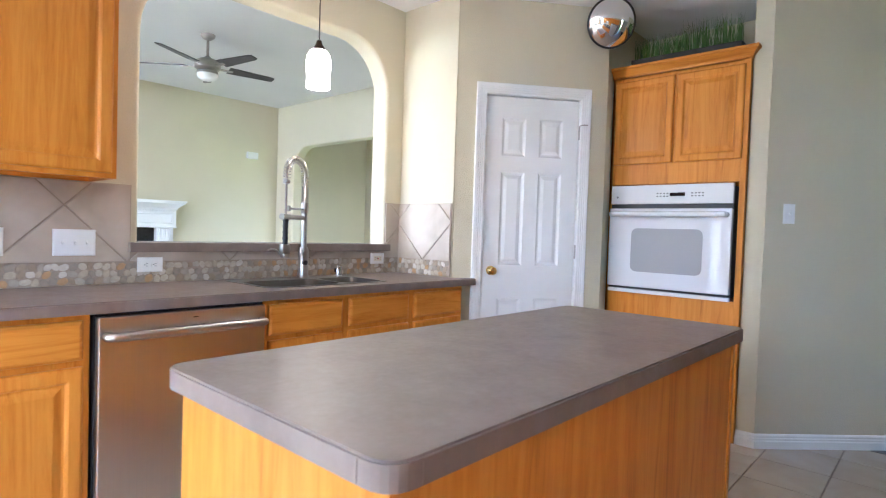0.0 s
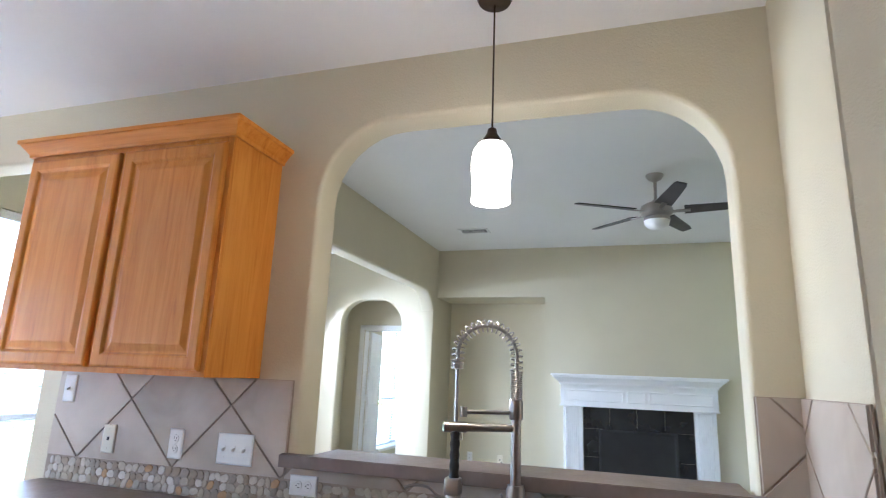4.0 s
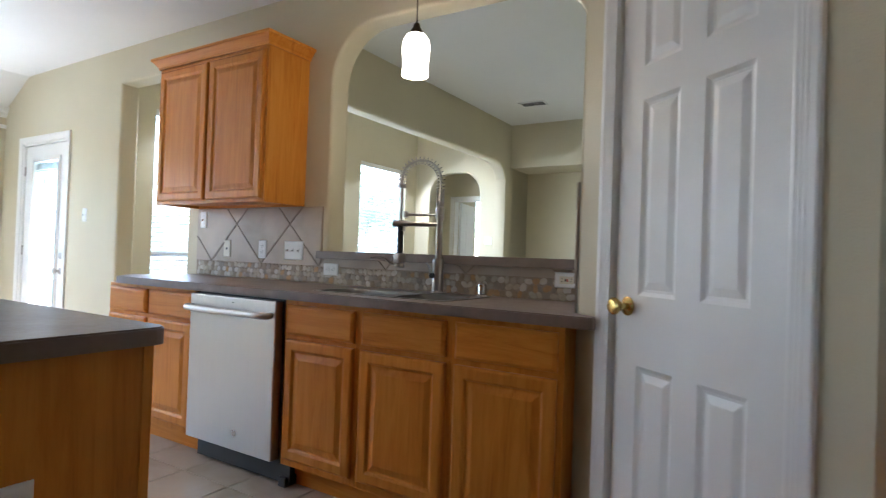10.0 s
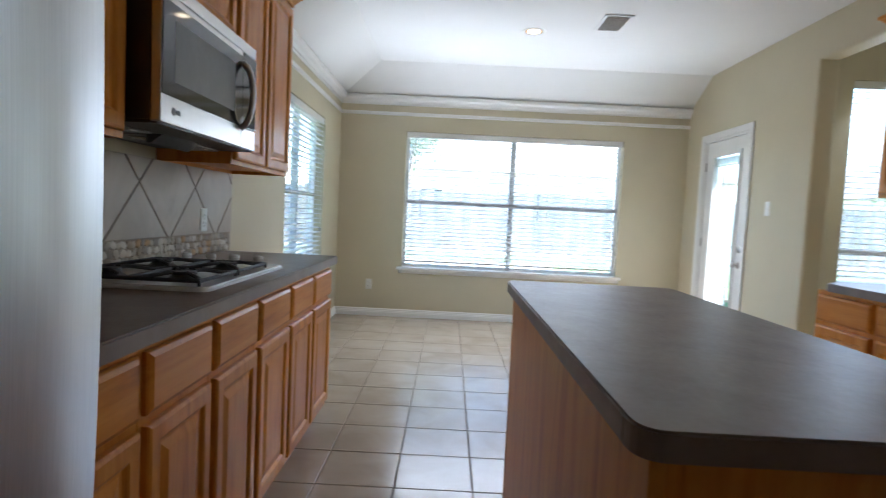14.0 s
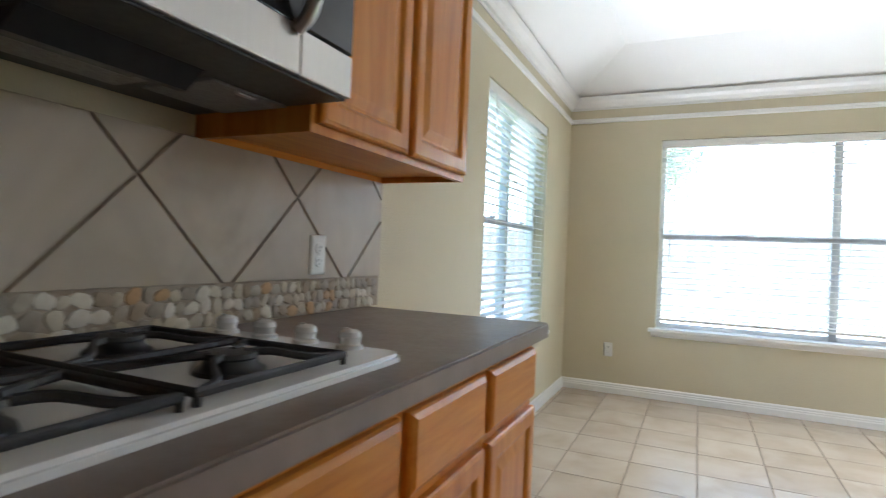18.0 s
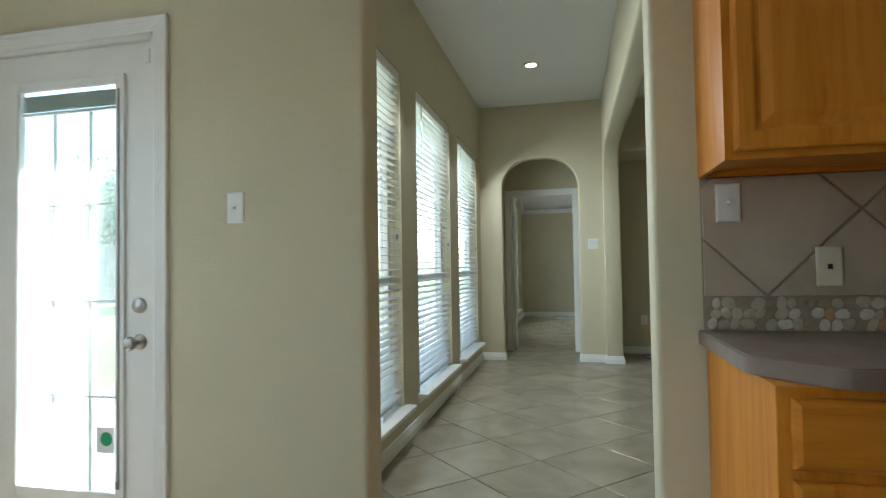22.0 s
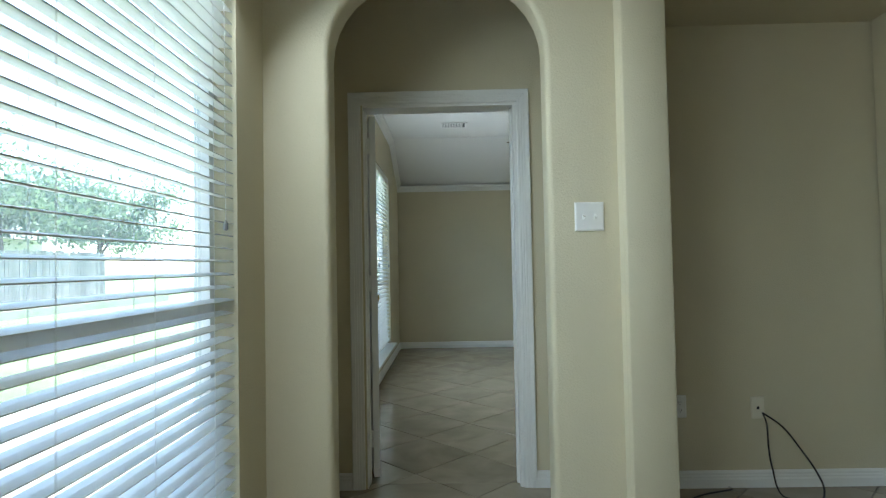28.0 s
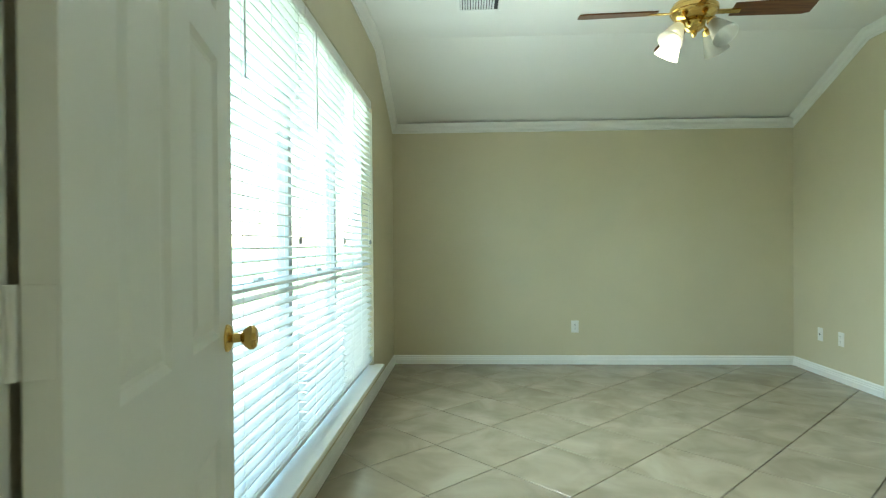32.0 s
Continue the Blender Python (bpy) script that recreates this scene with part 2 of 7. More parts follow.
def wall_panel(u0, u1, z0, z1, holes, thick, bull=0.0, bull_all=False):
    """A wall in (u, depth, z): front at depth 0, back at depth thick, with openings through it.
    holes: (u0, u1, z0, z1, radius of the top corners). bull: rounding of the openings' edges."""
    cuts = {u0, u1}
    for a, b, lo, hi, r in holes:
        cuts |= {a, b}
        for k in range(1, 9):
            c = r * (1 - math.cos(math.pi / 2 * k / 8))
            if r:
                cuts |= {a + c, b - c}
    cuts = sorted(cuts)

    def top(h, u):
        a, b, lo, hi, r = h
        d = min(u - a, b - u)
        return hi if not r or d >= r else hi - r + math.sqrt(max(0.0, r * r - (r - d) ** 2))

    bm = bmesh.new()
    seen = {}

    def vert(u, d, z):
        key = (round(u, 4), round(d, 4), round(z, 4))
        if key not in seen:
            seen[key] = bm.verts.new((u, d, z))
        return seen[key]

    marks = {u: {z0, z1} for u in cuts}
    for h in holes:
        for u in cuts:
            if h[0] - 1e-6 <= u <= h[1] + 1e-6:
                marks[u] |= {h[2], top(h, u)}

    def side(u, lo, hi):
        return sorted({lo, hi} | {z for z in marks[u] if lo + 1e-5 < z < hi - 1e-5})

    for a, b in zip(cuts, cuts[1:]):
        mid = (a + b) / 2
        inside = sorted([h for h in holes if h[0] < mid < h[1]], key=lambda h: h[2])
        low_a, low_b = z0, z0
        spans = []
        for h in inside:
            if h[2] > low_a + 1e-4:
                spans.append((low_a, low_b, h[2], h[2]))
            low_a, low_b = top(h, a), top(h, b)
        if z1 > max(low_a, low_b) - 1e-6:
            spans.append((low_a, low_b, z1, z1))
        for la, lb, ha, hb in spans:
            for d in (0.0, thick):
                vs = [vert(a, d, z) for z in reversed(side(a, la, ha))] + [vert(b, d, z) for z in side(b, lb, hb)]
                vs = [v for i, v in enumerate(vs) if v not in vs[:i]]
                if len(vs) > 2:
                    bm.faces.new(vs if d == 0 else vs[::-1])
    rim = [e for e in bm.edges if len(e.link_faces) == 1 and all(abs(v.co.y) < 1e-6 for v in e.verts)]
    jambs = []
    for e in rim:
        p, q = (v.co for v in e.verts)
        f = bm.faces.new((vert(*p), vert(*q), vert(q.x, thick, q.z), vert(p.x, thick, p.z)))
        on_edge = all(abs(v.x - u0) < 1e-4 for v in (p, q)) or all(abs(v.x - u1) < 1e-4 for v in (p, q)) or all(abs(v.z - z0) < 1e-4 for v in (p, q)) or all(abs(v.z - z1) < 1e-4 for v in (p, q))
        if not on_edge:
            jambs.append(e)
    bmesh.ops.recalc_face_normals(bm, faces=bm.faces[:])
    if bull:
        edges = list(jambs)
        for e in jambs:
            p, q = (v.co for v in e.verts)
            other = bm.edges.get((vert(p.x, thick, p.z), vert(q.x, thick, q.z)))
            if other:
                edges.append(other)
        bmesh.ops.bevel(bm, geom=edges, offset=bull, segments=4, affect="EDGES", profile=0.5)
    return bm


def facing(x, y, degrees):
    """From a wall's own (u, depth, z) to the world: u runs along the angle, depth lies to its left."""
    return pose(x, y, 0, 0, 0, degrees)


def words(name, text, size, m, mat, parent=None, depth=0.0003, align="CENTER"):
    """Raised lettering in the built-in font, as a mesh."""
    c = bpy.data.curves.new(name, "FONT")
    c.body, c.size, c.extrude, c.align_x, c.align_y = text, size, depth, align, "CENTER"
    ob = bpy.data.objects.new(name, c)
    me = bpy.data.meshes.new_from_object(ob)
    bpy.data.objects.remove(ob)
    me.transform(m)
    me.materials.append(mat)
    made = new(name, me)
    if parent is not None:
        made.parent = parent
    return made

# ---- materials ----
WALL = textured("wall_paint", (0.590, 0.531, 0.376), (0.630, 0.567, 0.405), 0.6, 1.3, 0.45, 150, spec=0.3)
CEIL = textured("ceiling_paint", (0.80, 0.79, 0.76), (0.83, 0.82, 0.79), 0.8, 1.1, 0.3, 110, spec=0.2)
TRIM = textured("trim_paint", (0.80, 0.79, 0.76), (0.84, 0.83, 0.80), 0.32, 3.0, 0.05, 90)
OAK = wood("oak_upright", (0.46, 0.150, 0.011), (0.60, 0.212, 0.018), (0.68, 0.275, 0.034))
OAK_X = wood("oak_along", (0.46, 0.150, 0.011), (0.60, 0.212, 0.018), (0.68, 0.275, 0.034), along="x")
OAK_Y = wood("oak_across", (0.46, 0.150, 0.011), (0.60, 0.212, 0.018), (0.68, 0.275, 0.034), along="y")
COUNTER = textured("laminate", (0.182, 0.137, 0.113), (0.232, 0.179, 0.149), 0.42, 9.0, 0.06, 260, spread=(0.35, 0.65))
GROUT = textured("grout", (0.22, 0.165, 0.12), (0.28, 0.215, 0.16), 0.85, 12.0, 0.3, 300)
GROUT_LIGHT = textured("grout_light", (0.13, 0.11, 0.085), (0.18, 0.155, 0.12), 0.85, 12.0, 0.3, 300)
GROUT_BACK = textured("grout_backsplash", (0.33, 0.262, 0.195), (0.39, 0.315, 0.24), 0.85, 14.0, 0.3, 300)


def brushed(name, low, high, rough, along):
    """Brushed metal: fine streaks along one axis in tone and gloss."""
    m = material(name, low, rough, 1.0)
    b = m.node_tree.nodes["Principled BSDF"]
    g = world_coords(m)
    mp = m.node_tree.nodes.new("ShaderNodeMapping")
    mp.inputs["Scale"].default_value = {"z": (420, 420, 3), "x": (3, 420, 420)}[along]
    link(m, g, "Position", mp, "Vector")
    n = node(m, "ShaderNodeTexNoise", Scale=1.0, Detail=2.0)
    link(m, mp, "Vector", n, "Vector")
    r = ramp(m, [(0.3, low), (0.7, high)])
    link(m, n, "Fac", r, "Fac")
    link(m, r, "Color", b, "Base Color")
    k = node(m, "ShaderNodeMapRange")
    k.inputs["To Min"].default_value, k.inputs["To Max"].default_value = rough - 0.04, rough + 0.06
    link(m, n, "Fac", k, "Value")
    link(m, k, "Result", b, "Roughness")
    return m


STEEL = brushed("brushed_steel", (0.525, 0.51, 0.49), (0.56, 0.545, 0.525), 0.30, "z")
SATIN = brushed("satin_steel", (0.50, 0.515, 0.535), (0.56, 0.575, 0.595), 0.30, "z")
SATIN.node_tree.nodes["Principled BSDF"].inputs["Anisotropic"].default_value = 0.8
SATIN.node_tree.nodes["Principled BSDF"].inputs["Anisotropic Rotation"].default_value = 0.25
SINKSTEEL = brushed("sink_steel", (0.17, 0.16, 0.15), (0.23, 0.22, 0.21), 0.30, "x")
NICKEL = textured("brushed_nickel", (0.38, 0.35, 0.32), (0.44, 0.41, 0.375), 0.32, 6.0, 0.0, 90, metal=1.0)
CHROME = material("chrome", (0.62, 0.62, 0.63), 0.12, 1.0)
BRASS = material("polished_brass", (0.72, 0.50, 0.16), 0.16, 1.0)
BLACK = textured("black_plastic", (0.012, 0.012, 0.013), (0.02, 0.02, 0.021), 0.38, 8.0)
IRON = textured("cast_iron", (0.016, 0.016, 0.018), (0.03, 0.03, 0.032), 0.55, 20.0, 0.25, 350)
DARKGLASS = material("dark_glass", (0.010, 0.011, 0.012), 0.06)
ENAMEL = textured("white_enamel", (0.78, 0.78, 0.77), (0.81, 0.81, 0.80), 0.16, 3.0)
PLASTIC = textured("white_plastic", (0.80, 0.79, 0.76), (0.83, 0.82, 0.79), 0.35, 9.0)
IVORY = textured("ivory_plastic", (0.72, 0.66, 0.52), (0.76, 0.70, 0.56), 0.38, 9.0)
RED = material("red_button", (0.55, 0.03, 0.02), 0.4)
BLUE = material("blue_label", (0.03, 0.12, 0.42), 0.4)
GREEN = material("green_label", (0.02, 0.32, 0.14), 0.5)
SASH = textured("painted_aluminium", (0.46, 0.46, 0.45), (0.54, 0.54, 0.53), 0.45, 8.0)
GREY = textured("grey_plastic", (0.20, 0.20, 0.20), (0.25, 0.25, 0.25), 0.5, 9.0)
BRONZE = textured("dark_bronze", (0.05, 0.035, 0.025), (0.075, 0.05, 0.035), 0.4, 12.0, metal=0.8)
FIREBOX = textured("soot_black", (0.008, 0.008, 0.008), (0.02, 0.018, 0.016), 0.7, 6.0, 0.3, 90)
BLADE = textured("dark_blade", (0.030, 0.026, 0.024), (0.05, 0.042, 0.038), 0.4, 5.0)
WALNUT = wood("walnut_blade", (0.055, 0.022, 0.010), (0.10, 0.042, 0.018), (0.15, 0.07, 0.03), along="x")
COPPER = textured("copper_baffle", (0.50, 0.27, 0.12), (0.58, 0.33, 0.16), 0.35, 9.0)
RUBBER = textured("black_rubber", (0.012, 0.012, 0.013), (0.02, 0.02, 0.02), 0.6, 9.0)
FENCE = textured("weathered_fence", (0.22, 0.205, 0.19), (0.33, 0.31, 0.29), 0.85, 3.0, 0.4, 60)
piece_random(FENCE, 0.30, FENCE.node_tree.nodes["Principled BSDF"].inputs["Base Color"].links[0].from_socket)
CONCRETE = textured("concrete", (0.42, 0.40, 0.37), (0.52, 0.50, 0.46), 0.85, 2.0, 0.3, 80)
ROOF = textured("roof_shingle", (0.26, 0.24, 0.22), (0.36, 0.33, 0.31), 0.9, 4.0, 0.5, 40)
BRICKWALL = textured("far_brick", (0.70, 0.67, 0.62), (0.78, 0.75, 0.70), 0.85, 5.0, 0.3, 50)
LEAF = textured("leaf", (0.065, 0.10, 0.06), (0.115, 0.155, 0.10), 0.55, 3.0)
through_leaf = LEAF.node_tree.nodes.new("ShaderNodeBsdfTranslucent")
through_leaf.inputs["Color"].default_value = (0.20, 0.28, 0.15, 1)
leaf_mix = LEAF.node_tree.nodes.new("ShaderNodeMixShader")
leaf_mix.inputs[0].default_value = 0.45
LEAF.node_tree.links.new(LEAF.node_tree.nodes["Principled BSDF"].outputs[0], leaf_mix.inputs[1])
LEAF.node_tree.links.new(through_leaf.outputs[0], leaf_mix.inputs[2])
LEAF.node_tree.links.new(leaf_mix.outputs[0], LEAF.node_tree.nodes["Material Output"].inputs["Surface"])
BARK = textured("bark", (0.10, 0.07, 0.05), (0.17, 0.13, 0.10), 0.9, 9.0, 0.6, 60)
SOIL = textured("dark_planter", (0.012, 0.011, 0.010), (0.02, 0.018, 0.016), 0.7, 9.0)
GRASSBLADE = textured("grass_blade", (0.035, 0.10, 0.012), (0.10, 0.20, 0.03), 0.5, 30.0)
LAWN = textured("lawn", (0.10, 0.17, 0.035), (0.19, 0.27, 0.07), 0.9, 1.2, 0.8, 60)
MIRROR = material("mirror", (0.9, 0.9, 0.9), 0.02, 1.0)
PLY = wood("raw_pine", (0.42, 0.27, 0.13), (0.52, 0.35, 0.18), (0.60, 0.43, 0.25), rough=0.5, along="x")


def tile_material(name, dark, mid, light, rough, amount):
    """Glazed stone-look tile: cloudy veins, small pits, each tile a little its own shade."""
    m = material(name, mid, rough)
    g = world_coords(m)
    o = m.node_tree.nodes.new("ShaderNodeObjectInfo")
    sc = m.node_tree.nodes.new("ShaderNodeVectorMath")
    sc.operation = "SCALE"
    sc.inputs[0].default_value = (31.0, 17.0, 23.0)
    link(m, o, "Random", sc, "Scale")
    add = m.node_tree.nodes.new("ShaderNodeVectorMath")
    link(m, g, "Position", add, 0)
    link(m, sc, "Vector", add, 1)
    a = node(m, "ShaderNodeTexNoise", Scale=3.4, Detail=3.5, Roughness=0.52, Distortion=0.6)
    link(m, add, "Vector", a, "Vector")
    r = ramp(m, [(0.32, dark), (0.5, mid), (0.72, light)])
    link(m, a, "Fac", r, "Fac")
    piece_random(m, amount, r.outputs["Color"])
    f = node(m, "ShaderNodeTexNoise", Scale=38.0, Detail=4.0)
    link(m, add, "Vector", f, "Vector")
    k = node(m, "ShaderNodeMapRange")
    k.inputs["To Min"].default_value, k.inputs["To Max"].default_value = rough - 0.03, rough + 0.05
    link(m, f, "Fac", k, "Value")
    link(m, k, "Result", m.node_tree.nodes["Principled BSDF"], "Roughness")
    bump(m, f.outputs["Fac"], 0.03, 0.001)
    return m


TILE_K = tile_material("kitchen_tile", (0.41, 0.335, 0.255), (0.465, 0.385, 0.30), (0.51, 0.43, 0.34), 0.20, 0.04)
TILE_L = tile_material("hall_tile", (0.255, 0.215, 0.155), (0.305, 0.265, 0.197), (0.365, 0.322, 0.248), 0.20, 0.05)
TILE_B = tile_material("splash_tile", (0.38, 0.305, 0.225), (0.47, 0.385, 0.295), (0.55, 0.465, 0.37), 0.42, 0.04)


def pebble_material():
    m = material("pebble", (0.45, 0.38, 0.28), 0.55)
    o = m.node_tree.nodes.new("ShaderNodeObjectInfo")
    i = m.node_tree.nodes.new("ShaderNodeNewGeometry")
    s = node(m, "ShaderNodeMath")
    s.operation = "ADD"
    link(m, o, "Random", s, 0)
    link(m, i, "Random Per Island", s, 1)
    w = node(m, "ShaderNodeMath")
    w.operation = "FRACT"
    link(m, s, "Value", w, 0)
    r = ramp(m, [(0.0, (0.46, 0.38, 0.27)), (0.15, (0.33, 0.25, 0.165)), (0.3, (0.52, 0.45, 0.34)), (0.42, (0.30, 0.25, 0.19)), (0.55, (0.60, 0.54, 0.45)), (0.7, (0.46, 0.28, 0.13)), (0.8, (0.45, 0.39, 0.30)), (0.92, (0.39, 0.33, 0.25))])
    r.color_ramp.interpolation = "CONSTANT"
    link(m, w, "Value", r, "Fac")
    n = node(m, "ShaderNodeTexNoise", Scale=70.0, Detail=4.0)
    link(m, i, "Position", n, "Vector")
    mix = m.node_tree.nodes.new("ShaderNodeMixRGB")
    mix.blend_type = "OVERLAY"
    mix.inputs["Fac"].default_value = 0.35
    link(m, r, "Color", mix, "Color1")
    link(m, n, "Color", mix, "Color2")
    bw = m.node_tree.nodes.new("ShaderNodeRGBToBW")
    link(m, n, "Color", bw, "Color")
    link(m, bw, "Val", mix, "Color2")
    link(m, mix, "Color", m.node_tree.nodes["Principled BSDF"], "Base Color")
    return m


PEBBLE = pebble_material()


def glass_material(name, tint=(1, 1, 1), rough=0.0):
    m = bpy.data.materials.new(name)
    m.use_nodes = True
    t = m.node_tree
    b = t.nodes["Principled BSDF"]
    b.inputs["Base Color"].default_value = (*tint, 1)
    b.inputs["Roughness"].default_value = rough
    b.inputs["Transmission Weight"].default_value = 1.0
    b.inputs["IOR"].default_value = 1.45
    return m


def pane_material(name):
    """Thin window glass: mostly clear, a little mirror by angle."""
    m = bpy.data.materials.new(name)
    m.use_nodes = True
    t = m.node_tree
    t.nodes.remove(t.nodes["Principled BSDF"])
    clear = t.nodes.new("ShaderNodeBsdfTransparent")
    clear.inputs["Color"].default_value = (0.94, 0.96, 0.95, 1)
    gloss = t.nodes.new("ShaderNodeBsdfGlossy")
    gloss.inputs["Roughness"].default_value = 0.02
    edge = t.nodes.new("ShaderNodeLayerWeight")
    edge.inputs["Blend"].default_value = 0.5
    curve = t.nodes.new("ShaderNodeMath")
    curve.operation = "POWER"
    curve.inputs[1].default_value = 5.0
    t.links.new(edge.outputs["Facing"], curve.inputs[0])
    scale = t.nodes.new("ShaderNodeMapRange")
    scale.inputs["To Min"].default_value, scale.inputs["To Max"].default_value = 0.02, 0.75
    t.links.new(curve.outputs[0], scale.inputs["Value"])
    mix = t.nodes.new("ShaderNodeMixShader")
    t.links.new(scale.outputs[0], mix.inputs[0])
    t.links.new(clear.outputs[0], mix.inputs[1])
    t.links.new(gloss.outputs[0], mix.inputs[2])
    t.links.new(mix.outputs[0], t.nodes["Material Output"].inputs["Surface"])
    return m


PANE = pane_material("window_glass")


def hazed_pane():
    """The same glass with a film that scatters daylight, glare put into the glass."""
    m = pane_material("hazed_glass")
    t = m.node_tree
    out = next(n for n in t.nodes if n.type == "OUTPUT_MATERIAL")
    clean = out.inputs["Surface"].links[0].from_socket
    haze = t.nodes.new("ShaderNodeBsdfTranslucent")
    haze.inputs["Color"].default_value = (0.80, 0.83, 0.85, 1)
    film = t.nodes.new("ShaderNodeMixShader")
    film.inputs[0].default_value = 0.08
    t.links.new(clean, film.inputs[1])
    t.links.new(haze.outputs[0], film.inputs[2])
    t.links.new(film.outputs[0], out.inputs["Surface"])
    return m


HAZED = hazed_pane()
FROST = glass_material("frosted_glass", (0.95, 0.95, 0.93), 0.35)


def slat_material():
    """White faux-wood blind slats, a little light passing through them."""
    m = textured("blind_slat", (0.80, 0.79, 0.75), (0.84, 0.83, 0.79), 0.45, 6.0)
    t = m.node_tree
    b = t.nodes["Principled BSDF"]
    tr = t.nodes.new("ShaderNodeBsdfTranslucent")
    tr.inputs["Color"].default_value = (0.85, 0.83, 0.76, 1)
    mix = t.nodes.new("ShaderNodeMixShader")
    mix.inputs[0].default_value = 0.06
    t.links.new(b.outputs[0], mix.inputs[1])
    t.links.new(tr.outputs[0], mix.inputs[2])
    t.links.new(mix.outputs[0], t.nodes["Material Output"].inputs["Surface"])
    return m


SLAT = slat_material()


def glow(name, color, strength):
    m = bpy.data.materials.new(name)
    m.use_nodes = True
    b = m.node_tree.nodes["Principled BSDF"]
    b.inputs["Base Color"].default_value = (0.85, 0.82, 0.75, 1)
    b.inputs["Emission Color"].default_value = (*color, 1)
    b.inputs["Emission Strength"].default_value = strength
    return m


LAMP_ON = glow("lit_shade", (1.0, 0.84, 0.60), 0.9)
BULB = glow("lit_bulb", (1.0, 0.80, 0.52), 1.4)

# ---- plan ----
YS = 2.55          # kitchen face of the sink wall
YN = -1.285        # kitchen face of the cooktop wall
XN = -3.43         # nook's end wall
XW = -1.65         # garden-side wall of the passage and bedroom, inner face
YE = 7.31          # end wall of the passage
YD = 8.035          # wall of the bedroom door
YB = 13.02          # far wall of the bedroom
YF = 7.37          # fireplace wall
XR = 4.66          # far side wall of the living room
XA = 2.70          # return wall beside the sink
HK = 2.70          # kitchen ceiling
HL = 3.00          # living room and passage ceiling
T = 0.15


def wall(name, bm, m=None, label="beige painted textured drywall"):
    ob = part(name, moved(bm, m) if m is not None else bm, WALL, None, smooth=True)
    return tagged(ob, label, "wall", kind="structure")


# sink wall with back door, passage opening and pass-through
BD = (-3.005, -2.145)      # back door opening
OP = (-1.29, -0.345)       # opening to the passage
PT = (1.02, 2.56)         # pass-through
SINK_HOLES = [(BD[0] - XN, BD[1] - XN, 0.0, 2.045, 0), (OP[0] - XN, OP[1] - XN, 0.0, 2.41, 0.0), (PT[0] - XN, PT[1] - XN, 1.05, 2.43, 0.32)]
wall("wall_sink", wall_panel(0, 2.85 - XN, 0, 3.2, SINK_HOLES, T, 0.022), facing(XN, YS, 0))
# cooktop wall with the side window
SW = (-2.66, -1.40, 0.565, 2.045)
wall("wall_cooktop", wall_panel(0, 3.1 - XN, 0, 3.2, [(SW[0] - XN, SW[1] - XN, SW[2], SW[3], 0)], T), facing(XN, YN, 0) @ Matrix.Diagonal((1, -1, 1, 1)))
# nook end wall with the double window
NW = (-0.555, 1.845, 0.565, 2.07)
wall("wall_nook", wall_panel(0, YS - YN + 2 * T, 0, 3.2, [(NW[0] - YN + T, NW[1] - YN + T, NW[2], NW[3], 0)], T), facing(XN, YN - T, 90))
# return wall by the sink, pantry wall at an angle, oven recess
wall("wall_return", box(XA, XA + 0.12, 2.055, YS, 0, HK + 0.1, 0.014))
PANTRY = facing(2.712, 2.055, -39)
wall("wall_pantry", wall_panel(0, 1.0, 0, HK + 0.1, [(0.175, 0.831, 0, 2.105, 0)], 0.12, 0), PANTRY)
wall("wall_recess_side", box(3.475, 4.32, 1.470, 1.58, 0, HK + 0.1, 0.01))
wall("wall_recess_back", box(4.235, 4.35, 0.5, 1.6, 0, HK + 0.1))
wall("wall_recess_near", box(3.675, 4.30, 0.505, 0.615, 0, HK + 0.1, 0.02))
wall("wall_angle", wall_panel(0, 1.02, 0, HK + 0.1, [], 0.12), facing(3.675, 0.51, -45))
wall("wall_entry_far", box(6.2, 6.35, -3.5, 0.2, 0, HK + 0.1))
wall("wall_entry_side", box(4.30, 6.35, -0.10, 0.02, 0, HK + 0.1))
wall("wall_entry_end", box(3.3, 6.35, -3.5, -3.35, 0, HK + 0.1))
wall("wall_entry_near", box(2.95, 3.10, -3.5, YN - T, 0, HK + 0.1))
# passage and living room
LW = [(3.06, 4.13), (4.51, 5.60), (5.97, 7.03)]
LWZ = (0.235, 2.375)
BW = (9.30, 11.88)
BWZ = (0.232, 2.24)
holes = [(a - YS - T, b - YS - T, LWZ[0], LWZ[1], 0) for a, b in LW] + [(BW[0] - YS - T, BW[1] - YS - T, BWZ[0], BWZ[1], 0)]
wall("wall_garden", wall_panel(0, YB - YS, 0, 3.5, holes, T), facing(XW, YS + T, 90))
wall("wall_passage_end", wall_panel(0, 1.415, 0, HL + 0.1, [(0.265, 1.137, 0, 2.36, 0.34)], 0.14, 0.025), facing(XW, YE, 0))
wall("wall_arcade", wall_panel(0, 8.15 - YS - T, 0, HL + 0.1, [(0.25, 7.245 - YS - T, 0, 2.43, 0.34)], 0.175, 0.025), facing(-0.060, YS + T, 90))
wall("wall_arcade_foot", box(-0.235, -0.060, 7.22, 7.26, 0, 2.2, 0.012))
wall("wall_bedroom_door", wall_panel(0, 5.6, 0, 3.5, [(-1.362 - XW, -0.545 - XW, 0, 2.025, 0)], 0.13), facing(XW, YD, 0))
wall("wall_niche_back", box(-0.06, 1.45, 8.0, 8.03, 0, HL + 0.1))
wall("wall_fireplace", wall_panel(0, XR - 1.307, 0, HL + 0.1, [(0.62, 1.44, 0.30, 0.92, 0)], 0.62), facing(1.307, YF, 0))
wall("wall_niche_header", box(-0.06, 1.307, YF, YF + 0.63, 2.39, HL + 0.1))
